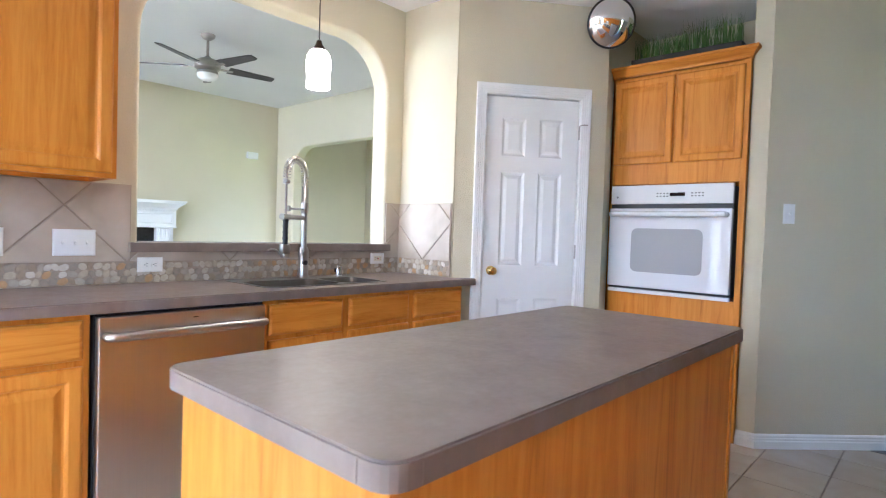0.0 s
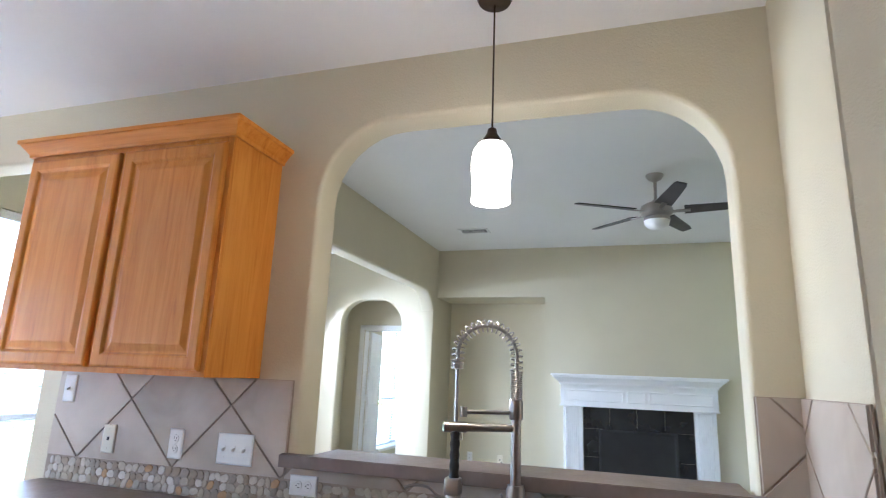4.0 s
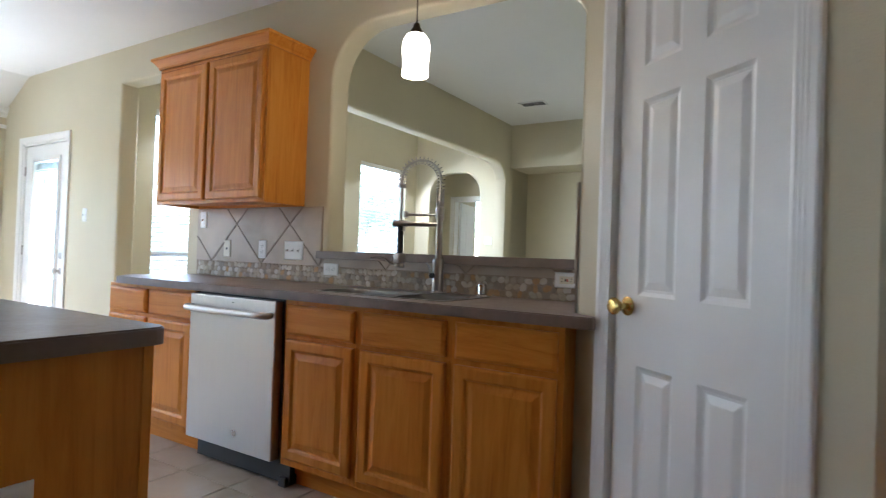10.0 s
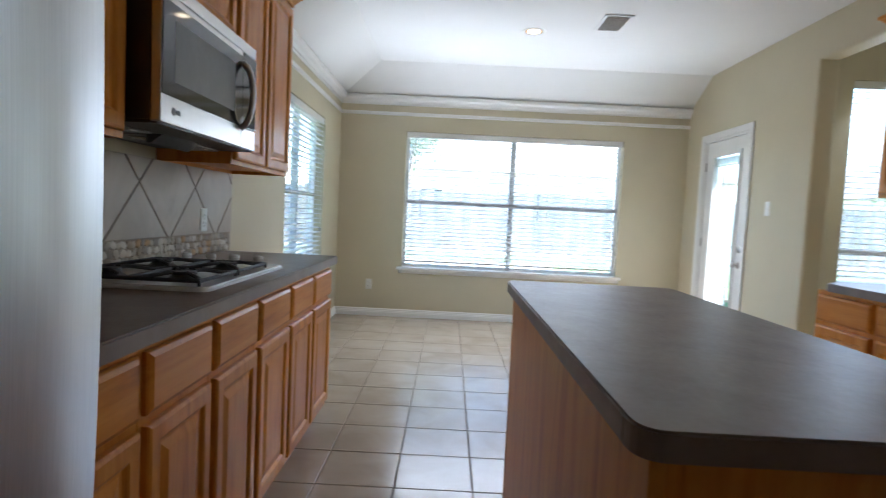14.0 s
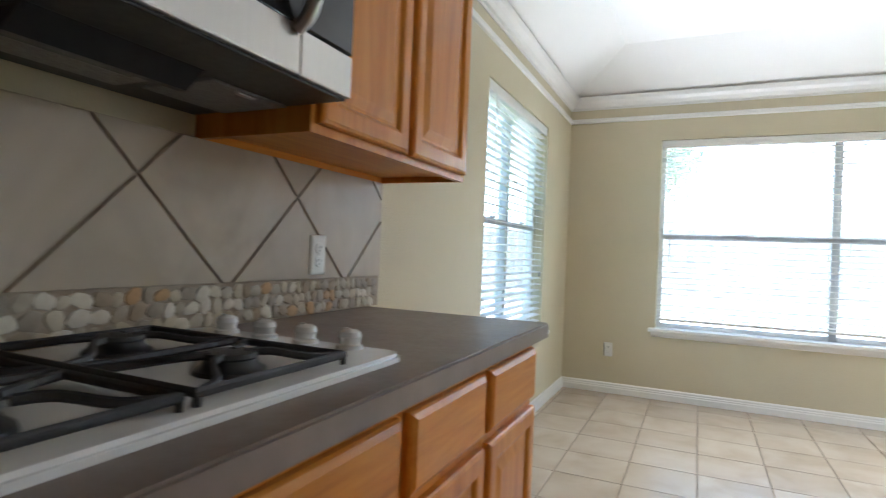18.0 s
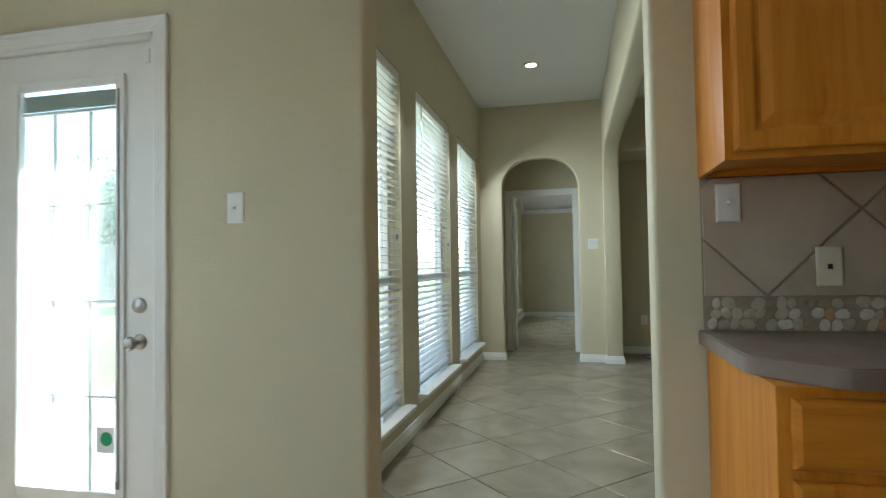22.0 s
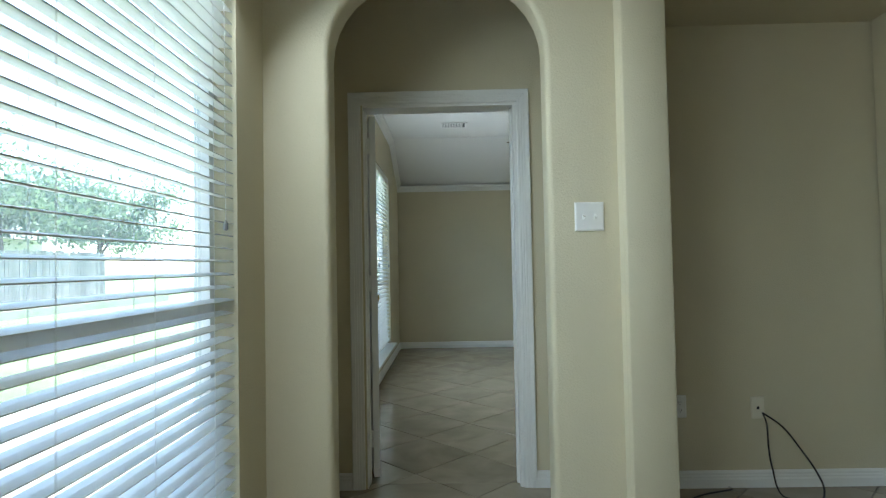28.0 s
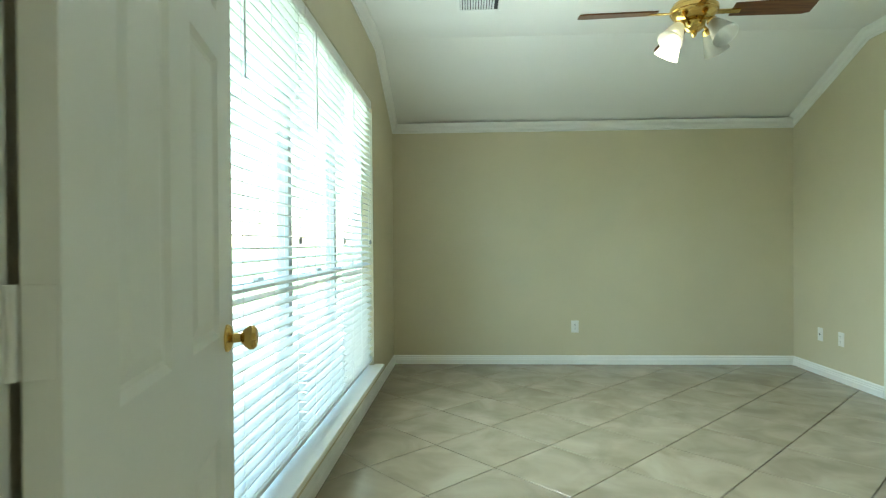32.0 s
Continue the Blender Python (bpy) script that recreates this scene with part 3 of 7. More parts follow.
wall("wall_living_side", wall_panel(0, YF - YS + 0.3, 0, HL + 0.1, [(0.75, 3.2, 0, 2.37, 0.34)], 0.15, 0.022), facing(XR, YF + 0.3, -90))
wall("wall_living_beyond", box(XR + 2.0, XR + 2.15, 2.4, 8, 0, HL + 0.1))
# unseen opening added to let light into the room beyond the arch
wall("wall_living_back", wall_panel(0, XR - 0.70, 0, HL + 0.1, [(XR - 2.50, XR - 1.10, 0.2, 2.3, 0)], T), facing(2.85, YS, 0))
wall("wall_living_end", box(XR, XR + 2.15, YF + 0.3, YF + 0.45, 0, HL + 0.1))
wall("wall_bedroom_far", box(XW - T, 3.6, YB, YB + T, 0, 3.5))
wall("wall_bedroom_side", wall_panel(0, YB - YD, 0, 3.5, [(1.22, 2.02, 0, 2.045, 0)], 0.13), facing(2.11, YB, -90))
wall("wall_closet", box(2.9, 3.0, 11.0, YB, 0, 3.0))

# ---- ceilings and floors ----
def ceiling(name, bm, label="white textured ceiling"):
    return tagged(part(name, bm, CEIL), label, "ceiling", kind="structure")


def poly(points, thick=None):
    bm = bmesh.new()
    bm.faces.new([bm.verts.new(p) for p in points])
    if thick:
        bmesh.ops.solidify(bm, geom=bm.faces[:], thickness=thick)
    return bm


ZC = 2.42          # where the sloped ceiling meets the walls
SL = 0.48          # how far the slope reaches in
bm = box(XN + SL, 4.6, YN + SL, YS + 0.02, HK, HK + 0.08)
ceiling("ceiling_kitchen", bm)
bm = poly([(XN - 0.02, YS, ZC), (XN - 0.02, YN - 0.02, ZC), (XN + SL, YN + SL, HK + 0.001), (XN + SL, YS, HK + 0.001)])
join(bm, poly([(XN - 0.02, YN - 0.02, ZC), (4.6, YN - 0.02, ZC), (4.6, YN + SL, HK + 0.001), (XN + SL, YN + SL, HK + 0.001)]))
ceiling("ceiling_slope_nook", bm, "white sloped ceiling over the breakfast nook")
ceiling("ceiling_entry", box(2.95, 6.4, -3.5, 0.6, HK + 0.081, HK + 0.15))
ceiling("ceiling_living", box(XW, XR + 2.2, YS + T, YD, HL, HL + 0.1))
bm = box(XW - T, 3.6, YD + 0.1, 12.03, 2.76, 2.84)
join(bm, poly([(XW - T, 12.03, 2.761), (3.6, 12.03, 2.761), (3.6, YB + 0.02, 2.295), (XW - T, YB + 0.02, 2.295)]))
ceiling("ceiling_bedroom", bm, "white vaulted bedroom ceiling sloping down to the far wall")

tagged(part("floor_kitchen", box(XN, 4.15, YN, YS, -0.10, -0.006), GROUT), "beige ceramic tile floor with dark grout", "floor", kind="structure")
tagged(part("floor_living", box(XW, XR + 1.8, YS, YB, -0.10, -0.006), GROUT_LIGHT), "diagonal stone-look tile floor", "floor", kind="structure")

# ---- kinds of things ----
def rect_loops(w, h, loops, back, x0=0.0, z0=0.0):
    """A slab front in x and z, facing -y, from nested rectangles (inset, depth); closed behind at depth back."""
    bm = bmesh.new()
    rings = []
    for inset, d in loops:
        rings.append([bm.verts.new(p) for p in ((x0 + inset, d, z0 + inset), (x0 + w - inset, d, z0 + inset), (x0 + w - inset, d, z0 + h - inset), (x0 + inset, d, z0 + h - inset))])
    for a, b in zip(rings, rings[1:]):
        for k in range(4):
            bm.faces.new((a[k], a[(k + 1) % 4], b[(k + 1) % 4], b[k]))
    bm.faces.new(rings[-1])
    if back is not None:
        last = [bm.verts.new((v.co.x, back, v.co.z)) for v in rings[0]]
        for k in range(4):
            bm.faces.new((last[k], last[(k + 1) % 4], rings[0][(k + 1) % 4], rings[0][k]))
        bm.faces.new(last[::-1])
    return bm


def panel_door(w, h, fr=0.055):
    """A cabinet door with frame and raised field, front at y 0, 20 mm thick."""
    return rect_loops(w, h, [(0, 0.007), (0.003, 0.003), (0.010, 0.0), (fr - 0.012, 0.0), (fr - 0.006, 0.003), (fr, 0.0095), (fr + 0.008, 0.010), (fr + 0.032, 0.0035), (fr + 0.036, 0.003)], 0.02)


def drawer_front(w, h):
    return rect_loops(w, h, [(0, 0.011), (0.004, 0.006), (0.014, 0.0)], 0.02)


def base_unit(x0, x1, fronts, m, label, toe=True, depth=0.57, open_top=False):
    """A base cabinet in its own axes: face at y 0, body behind it, doors and drawers proud. fronts: (x0, x1, z0, z1, kind)."""
    top = empty("base_cabinet")
    body = box(x0, x1, 0.001, depth, 0.10, 0.70 if open_top else 0.872, 0.002)
    if open_top:
        box(x0, x1, 0.001, 0.02, 0.70, 0.872, bm=body)
    part("body", body, OAK, top)
    if toe:
        part("toe_kick", box(x0, x1, 0.06, 0.08, 0, 0.10), OAK_X, top, "oak toe board over the tiled floor")
    for a, b, lo, hi, kind in fronts:
        bm = drawer_front(b - a, hi - lo) if kind == "drawer" else panel_door(b - a, hi - lo)
        part("drawer" if kind == "drawer" else "door", moved(bm, Matrix.Translation((a, -0.02, lo))), OAK_X if kind == "drawer" else OAK, top)
    top.matrix_world = m
    return tagged(top, label, "cabinet")


def crown(path, parent, mat=None):
    """Cabinet crown moulding round the top."""
    prof = [(0, 0), (0.012, 0), (0.014, 0.014), (0.030, 0.034), (0.042, 0.050), (0.050, 0.052), (0.050, 0.068), (0, 0.068)]
    return part("crown", strip(prof, path), mat or OAK_X, parent)


PLATE_TOGGLE, PLATE_DUPLEX, PLATE_JACK = "toggle", "duplex", "jack"


def wall_plate(m, kinds, label, category, sideways=False, gfci=False, mat=None):
    """A switch or socket plate: own axes x along the wall, z up, front facing -y. kinds: one entry a gang."""
    mat = mat or PLASTIC
    n = len(kinds)
    w, h = 0.070 + 0.046 * (n - 1), 0.115
    top = empty("wall_plate")
    r = Matrix.Rotation(radians(90), 4, "Y") if sideways else Matrix()
    part("plate", moved(rect_loops(w, h, [(0, 0.0), (0.001, -0.003), (0.006, -0.0055), (0.010, -0.0058)], 0.0005, -w / 2, -h / 2), r), mat, top)
    for i, k in enumerate(kinds):
        x = (i - (n - 1) / 2) * 0.046
        if k == "toggle":
            part("toggle_seat", moved(box(x - 0.005, x + 0.005, -0.007, -0.0045, -0.012, 0.012, 0.001), r), mat, top)
            part("toggle", moved(moved(box(-0.0042, 0.0042, -0.017, 0, -0.004, 0.004, 0.001), pose(x, -0.006, 0.002, 28, 0, 0)), r), mat, top)
            for s in (-0.030, 0.030):
                part("screw", moved(lathe([(0.003, 0), (0.003, 0.0008), (0, 0.001)], 8, (x, -0.0062, s), "-y"), r), mat, top)
        elif k == "duplex":
            if gfci:
                part("socket_face", moved(box(x - 0.0165, x + 0.0165, -0.008, -0.005, -0.033, 0.033, 0.001), r), IVORY, top, "ivory socket face")
                part("reset_button", moved(box(x - 0.006, x + 0.006, -0.0095, -0.0075, 0.001, 0.007, 0.0005), r), RED, top, "red reset button")
                part("test_button", moved(box(x - 0.006, x + 0.006, -0.0095, -0.0075, -0.008, -0.002, 0.0005), r), BLACK, top)
                for s in (-1, 1):
                    for dx in (-0.006, 0.006):
                        part("slot", moved(box(x + dx - 0.001, x + dx + 0.001, -0.0084, -0.0078, s * 0.021 - 0.004, s * 0.021 + 0.004), r), BLACK, top)
            else:
                for s in (-1, 1):
                    part("socket_face", moved(lathe([(0.0001, 0.0), (0.0165, 0.0), (0.0165, 0.0022), (0.0155, 0.003), (0, 0.003)], 20, (x, -0.0050, s * 0.0195), "-y"), r), mat, top)
                    for dx in (-0.006, 0.006):
                        part("slot", moved(box(x + dx - 0.001, x + dx + 0.001, -0.0086, -0.0078, s * 0.0195 - 0.001, s * 0.0195 + 0.007), r), BLACK, top)
                    part("slot", moved(lathe([(0.0022, 0), (0.0022, 0.0006)], 8, (x, -0.0079, s * 0.0195 - 0.007), "-y"), r), BLACK, top)
                part("screw", moved(lathe([(0.003, 0), (0.003, 0.0008), (0, 0.001)], 8, (x, -0.0062, 0), "-y"), r), mat, top)
        else:
            part("jack", moved(box(x - 0.006, x + 0.006, -0.0075, -0.005, -0.007, 0.007, 0.0006), r), BLACK, top)
            for s in (-0.040, 0.040):
                part("screw", moved(lathe([(0.003, 0), (0.003, 0.0008), (0, 0.001)], 8, (x, -0.0062, s), "-y"), r), mat, top)
    top.matrix_world = m
    return tagged(top, label, category)


def casing_profile(w=0.06):
    """Door casing seen end on: (across, out)."""
    return [(0, 0), (0, 0.011), (0.004, 0.0125), (0.013, 0.013), (0.015, 0.0118), (0.017, 0.0138), (0.026, 0.0145), (0.028, 0.0132), (0.030, 0.0152), (0.039, 0.016), (0.041, 0.0148), (0.043, 0.0172), (w - 0.005, 0.018), (w, 0.015), (w, 0)]


def casing(u0, u1, top, w=0.06, bottom=0.0):
    """Casing round three sides of an opening, in (u, depth, z), standing out to -depth; mitred at the top."""
    prof = casing_profile(w)
    bm = bmesh.new()
    rings = []
    for (u, z, du, dz) in ((u0, bottom, -1, 0), (u0, top, -1, 1), (u1, top, 1, 1), (u1, bottom, 1, 0)):
        rings.append([bm.verts.new((u + du * a, -o, z + dz * a)) for a, o in prof])
    for a, b in zip(rings, rings[1:]):
        for k in range(len(prof)):
            j = (k + 1) % len(prof)
            bm.faces.new((a[k], a[j], b[j], b[k]))
    bm.faces.new(rings[0])
    bm.faces.new(rings[-1][::-1])
    return bm


def six_panel(w, h, thick=0.035):
    """A moulded six-panel door leaf: x 0 to w, z 0 to h, faces at y 0 and y thick."""
    st, mid = 0.105 * w / 0.61, 0.09 * w / 0.61
    pw = (w - 2 * st - mid) / 2
    xs = [0, st, st + pw, st + pw + mid, st + 2 * pw + mid, w]
    zs = [0, 0.20 * h / 2.03, 0.76 * h / 2.03, 0.97 * h / 2.03, 1.56 * h / 2.03, 1.66 * h / 2.03, 1.90 * h / 2.03, h]
    bm = bmesh.new()
    for side in (0, 1):
        face = bmesh.new()
        for i in range(5):
            for j in range(7):
                a, b, lo, hi = xs[i], xs[i + 1], zs[j], zs[j + 1]
                if i in (1, 3) and j in (1, 3, 5):
                    join(face, rect_loops(b - a, hi - lo, [(0, 0), (0.005, 0.003), (0.012, 0.007), (0.020, 0.0085), (0.042, 0.003), (0.046, 0.0028)], None, a, lo))
                else:
                    face.faces.new([face.verts.new(p) for p in ((a, 0, lo), (b, 0, lo), (b, 0, hi), (a, 0, hi))])
        if side:
            bmesh.ops.transform(face, matrix=Matrix.Translation((0, thick, 0)) @ Matrix.Diagonal((1, -1, 1, 1)), verts=face.verts[:])
        join(bm, face)
    for a, b in (((0, 0), (0, h)), ((0, h), (w, h)), ((w, h), (w, 0)), ((w, 0), (0, 0))):
        bm.faces.new([bm.verts.new(p) for p in ((a[0], 0, a[1]), (b[0], 0, b[1]), (b[0], thick, b[1]), (a[0], thick, a[1]))])
    bmesh.ops.remove_doubles(bm, verts=bm.verts[:], dist=0.0003)
    return bm


def door_knob(parent, x, z, y, out=-1, mat=None, name="door_knob"):
    """A round knob on its rose, standing out along y."""
    mat = mat or BRASS
    ax = "-y" if out < 0 else "y"
    knob = part(name, lathe([(0.030, 0), (0.030, 0.004), (0.024, 0.010), (0.011, 0.014), (0.010, 0.030), (0.020, 0.038), (0.027, 0.048), (0.027, 0.056), (0.020, 0.064), (0.0, 0.067)], 24, (x, y, z), ax), mat, parent, "polished round knob", smooth=True)
    return knob


def hinge(parent, x, z, y, mat=None):
    mat = mat or NICKEL
    bm = tube([(x, y, z - 0.045), (x, y, z + 0.045)], 0.006, 10)
    for k in range(4):
        join(bm, tube([(x, y, z - 0.044 + k * 0.023), (x, y, z - 0.026 + k * 0.023)], 0.0072, 10))
    return part("hinge", bm, mat, parent, smooth=True)


def base_strip(name, paths, label="white stepped baseboard"):
    prof = [(0, 0), (0.017, 0), (0.017, 0.042), (0.013, 0.050), (0.013, 0.058), (0.009, 0.064), (0.009, 0.074), (0.004, 0.082), (0, 0.085)]
    bm = bmesh.new()
    for p in paths:
        join(bm, strip(prof, [(x, y, 0.0) for x, y in p]))
    return tagged(part(name, bm, TRIM), label, "baseboard", kind="structure")


def blind(parent, w, z0, z1, tilt, pitch=0.044, slat_w=0.050, cords=None, wand=None):
    """A slatted blind in its own axes: x from 0 to w, hanging at y 0 inside the opening, slats across y."""
    part("valance", rect_loops(w, 0.062, [(0, -0.024), (0.004, -0.030), (0.012, -0.032), (0.018, -0.030), (0.024, -0.032)], -0.018, 0, z1 - 0.062), SLAT, parent, "white blind valance")
    part("head_rail", box(0.005, w - 0.005, -0.016, 0.028, z1 - 0.045, z1 - 0.005), SLAT, parent)
    first = None
    n = int((z1 - 0.075 - z0 - 0.03) / pitch)
    for k in range(n):
        z = z1 - 0.085 - k * pitch
        m = pose(0, 0, z, tilt, 0, 0)
        if first is None:
            bm = bmesh.new()
            ring = []
            for x in (0.004, w - 0.004):
                ring.append([bm.verts.new((x, y, h)) for y, h in ((-slat_w / 2, 0), (0, 0.0018), (slat_w / 2, 0), (slat_w / 2, 0.0034), (0, 0.0050), (-slat_w / 2, 0.0034))])
            for i in range(6):
                bm.faces.new((ring[0][i], ring[0][(i + 1) % 6], ring[1][(i + 1) % 6], ring[1][i]))
            bm.faces.new(ring[0])
            bm.faces.new(ring[1][::-1])
            first = part("slat", bm, SLAT, parent)
            first.matrix_basis = m
        else:
            o = first.copy()
            scene.collection.objects.link(o)
            o.matrix_basis = m
    zb = z1 - 0.085 - n * pitch
    part("bottom_rail", box(0.004, w - 0.004, -0.025, 0.025, zb + 0.008, zb + 0.026, 0.004), SLAT, parent)
    for x in cords or (0.16 * w, 0.5 * w, 0.84 * w):
        for y in (-0.027, 0.027):
            part("cord", tube([(x, y, zb + 0.01), (x, y, z1 - 0.05)], 0.0011, 5), SLAT, parent)
    if wand is not None:
        part("wand", tube([(wand, -0.045, z1 - 0.06), (wand + 0.004, -0.046, z1 - 0.55)], 0.0035, 6), SLAT, parent)
        part("cord_pull", tube([(w - wand, -0.036, z1 - 0.06), (w - wand, -0.037, z1 - 1.05)], 0.0012, 5), SLAT, parent)
        part("tassel", lathe([(0.002, 0.0), (0.008, -0.010), (0.008, -0.030), (0.003, -0.034)], 10, (w - wand, -0.037, z1 - 1.05)), GREY, parent, "grey cord tassel")


def window(name, w, z0, z1, m, mull=(), mid=None, label="white-framed window", sill_out=0.055, apron=True):
    """A window in a wall's opening: own axes x across the opening, y outwards, z up. Frame, sashes, panes, sill."""
    top = empty(name)
    fr = part("window_frame", box(0, w, 0.085, 0.135, z0, z0 + 0.035), TRIM, top)
    part("window_frame", box(0, w, 0.085, 0.135, z1 - 0.035, z1), TRIM, top)
    for x in (0.0175, w - 0.0175):
        part("window_frame", box(x - 0.0175, x + 0.0175, 0.083, 0.137, z0, z1), TRIM, top)
    for x in mull:
        part("mullion", box(x - 0.026, x + 0.026, 0.083, 0.137, z0, z1), SASH, top, "grey painted metal mullion")
    xs = [0.03, *mull, w - 0.03]
    mid = mid or (z0 + z1) / 2
    for a, b in zip(xs, xs[1:]):
        part("sash_rail", box(a, b, 0.070, 0.105, mid - 0.017, mid + 0.017, 0.003), SASH if len(mull) == 1 else TRIM, top)
        part("sash_lock", box((a + b) / 2 - 0.03, (a + b) / 2 + 0.03, 0.062, 0.085, mid + 0.018, mid + 0.032, 0.003), TRIM, top)
        for lo, hi in ((z0 + 0.03, mid - 0.02), (mid + 0.02, z1 - 0.03)):
            p = part("pane", box(a, b, 0.112, 0.116, lo, hi), HAZED, top, "slightly hazy window glass")
            p.visible_shadow = False
    part("window_sill", box(-0.05, w + 0.05, -sill_out, 0.088, z0 - 0.028, z0 + 0.002, 0.006), TRIM, top)
    if apron:
        part("apron", prism([(-0.0, z0 - 0.028), (-0.022, z0 - 0.028), (-0.018, z0 - 0.048), (-0.012, z0 - 0.062), (-0.0, z0 - 0.070)], -0.03, w + 0.03, "x"), TRIM, top)
    top.matrix_world = m
    return tagged(top, label, "window", kind="structure")

# ---- kitchen: sink run ----
CF = 1.957         # face of the sink base cabinets
SINK = (1.40, 2.16, 2.03, 2.43)


def unit_fronts(a, b):
    return [(a + 0.021, b - 0.021, 0.712, 0.852, "drawer"), (a + 0.021, b - 0.021, 0.135, 0.690, "door")]


m = Matrix.Translation((0, CF, 0))
base_unit(-0.205, 0.660, [(-0.18, 0.205, 0.712, 0.852, "drawer"), (0.237, 0.637, 0.712, 0.852, "drawer"), (-0.18, 0.205, 0.135, 0.690, "door"), (0.237, 0.637, 0.135, 0.690, "door")], m, "honey oak base cabinet with two drawers and two doors", depth=0.585)
for a, b, n in ((1.335, 1.787, 1), (1.787, 2.247, 1), (2.247, 2.698, 1)):
    tagged(base_unit(a, b, unit_fronts(a, b), m, "honey oak base cabinet with raised-panel door under the sink counter", depth=0.585, open_top=b < 2.3), group="sink base cabinets")


def worktop_outline(pts, r, n=6):
    """A polygon with rounded corners. pts: (x, y, radius)."""
    out = []
    k = len(pts)
    for i, (x, y, rr) in enumerate(pts):
        p, a, b = Vector((x, y)), Vector(pts[i - 1][:2]), Vector(pts[(i + 1) % k][:2])
        if rr <= 0:
            out.append((x, y))
            continue
        da, db = (a - p).normalized(), (b - p).normalized()
        for j in range(n + 1):
            t = j / n
            q = (p + da * rr) * (1 - t) ** 2 + p * 2 * t * (1 - t) + (p + db * rr) * t * t
            out.append((q.x, q.y))
    return out


def slab(outline, z0, z1, bevel, hole=None):
    """A worktop slab with a softened edge, and a hole for a sink (x0, x1, y0, y1)."""
    bm = bmesh.new()
    vs = [bm.verts.new((x, y, z1)) for x, y in outline]
    es = [bm.edges.new((vs[i], vs[(i + 1) % len(vs)])) for i in range(len(vs))]
    if hole:
        hs = [bm.verts.new((x, y, z1)) for x, y in hole]
        es += [bm.edges.new((hs[i], hs[(i + 1) % len(hs)])) for i in range(len(hs))]
        bmesh.ops.triangle_fill(bm, use_beauty=True, edges=es)
    else:
        bm.faces.new(vs)
    bmesh.ops.recalc_face_normals(bm, faces=bm.faces[:])
    if bm.faces[:][0].normal.z < 0:
        bmesh.ops.reverse_faces(bm, faces=bm.faces[:])
    got = bmesh.ops.extrude_face_region(bm, geom=bm.faces[:])
    low = [g for g in got["geom"] if isinstance(g, bmesh.types.BMVert)]
    bmesh.ops.translate(bm, vec=(0, 0, z0 - z1), verts=low)
    bmesh.ops.recalc_face_normals(bm, faces=bm.faces[:])
    if bevel:
        rim = [e for e in bm.edges if all(abs(v.co.z - z1) < 1e-6 for v in e.verts) and len(e.link_faces) == 2 and e.calc_face_angle(0) > 1]
        bmesh.ops.bevel(bm, geom=rim, offset=bevel, segments=2, affect="EDGES")
    return bm


cut = worktop_outline([(SINK[0] + 0.02, SINK[2] + 0.02, 0.08), (SINK[1] - 0.02, SINK[2] + 0.02, 0.08), (SINK[1] - 0.02, SINK[3] - 0.02, 0.08), (SINK[0] + 0.02, SINK[3] - 0.02, 0.08)], 0)
bm = slab(worktop_outline([(-0.225, YS - 0.002, 0), (-0.225, 2.07, 0.03), (-0.10, 1.925, 0.04), (2.800, 1.925, 0.012), (2.800, 1.975, 0), (XA - 0.002, 2.052, 0), (XA - 0.002, YS - 0.002, 0)], 0), 0.874, 0.915, 0.004, cut)
wt = tagged(part("worktop", bm, COUNTER), "grey-brown laminate worktop with square edge on oak cabinets", "worktop")
part("edge_strip", box(-0.08, 2.79, 1.9235, 1.9245, 0.8745, 0.9095), COUNTER, wt)


def bowl(x0, x1, y0, y1, z, depth, r=0.07):
    """A pressed sink bowl, open at the top."""
    bm = bmesh.new()
    rings = []
    for inset, h in ((0, 0), (0.006, -0.010), (0.014, -depth + 0.05), (0.026, -depth + 0.015), (0.055, -depth)):
        o = worktop_outline([(x0 + inset, y0 + inset, r), (x1 - inset, y0 + inset, r), (x1 - inset, y1 - inset, r), (x0 + inset, y1 - inset, r)], 0)
        rings.append([bm.verts.new((x, y, z + h)) for x, y in o])
    for a, b in zip(rings, rings[1:]):
        for i in range(len(a)):
            bm.faces.new((a[i], a[(i + 1) % len(a)], b[(i + 1) % len(a)], b[i]))
    bm.faces.new(rings[-1])
    return bm


sink = empty("sink")
split = SINK[0] + 0.46
bowls = [(SINK[0] + 0.022, split - 0.010, SINK[2] + 0.020, SINK[3] - 0.085), (split + 0.010, SINK[1] - 0.022, SINK[2] + 0.020, SINK[3] - 0.085)]
bm = bmesh.new()
outer = worktop_outline([(SINK[0], SINK[2], 0.07), (SINK[1], SINK[2], 0.07), (SINK[1], SINK[3] + 0.03, 0.03), (SINK[0], SINK[3] + 0.03, 0.03)], 0)
es = []
for line in [outer] + [worktop_outline([(a, c, 0.07), (b, c, 0.07), (b, d, 0.07), (a, d, 0.07)], 0) for a, b, c, d in bowls]:
    vs = [bm.verts.new((x, y, 0.9185)) for x, y in line]
    es += [bm.edges.new((vs[i], vs[(i + 1) % len(vs)])) for i in range(len(vs))]
bmesh.ops.triangle_fill(bm, use_beauty=True, edges=es)
skirt = bmesh.ops.extrude_edge_only(bm, edges=es[:len(outer)])
bmesh.ops.translate(bm, vec=(0, 0, -0.003), verts=[g for g in skirt["geom"] if isinstance(g, bmesh.types.BMVert)])
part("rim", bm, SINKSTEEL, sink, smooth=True)
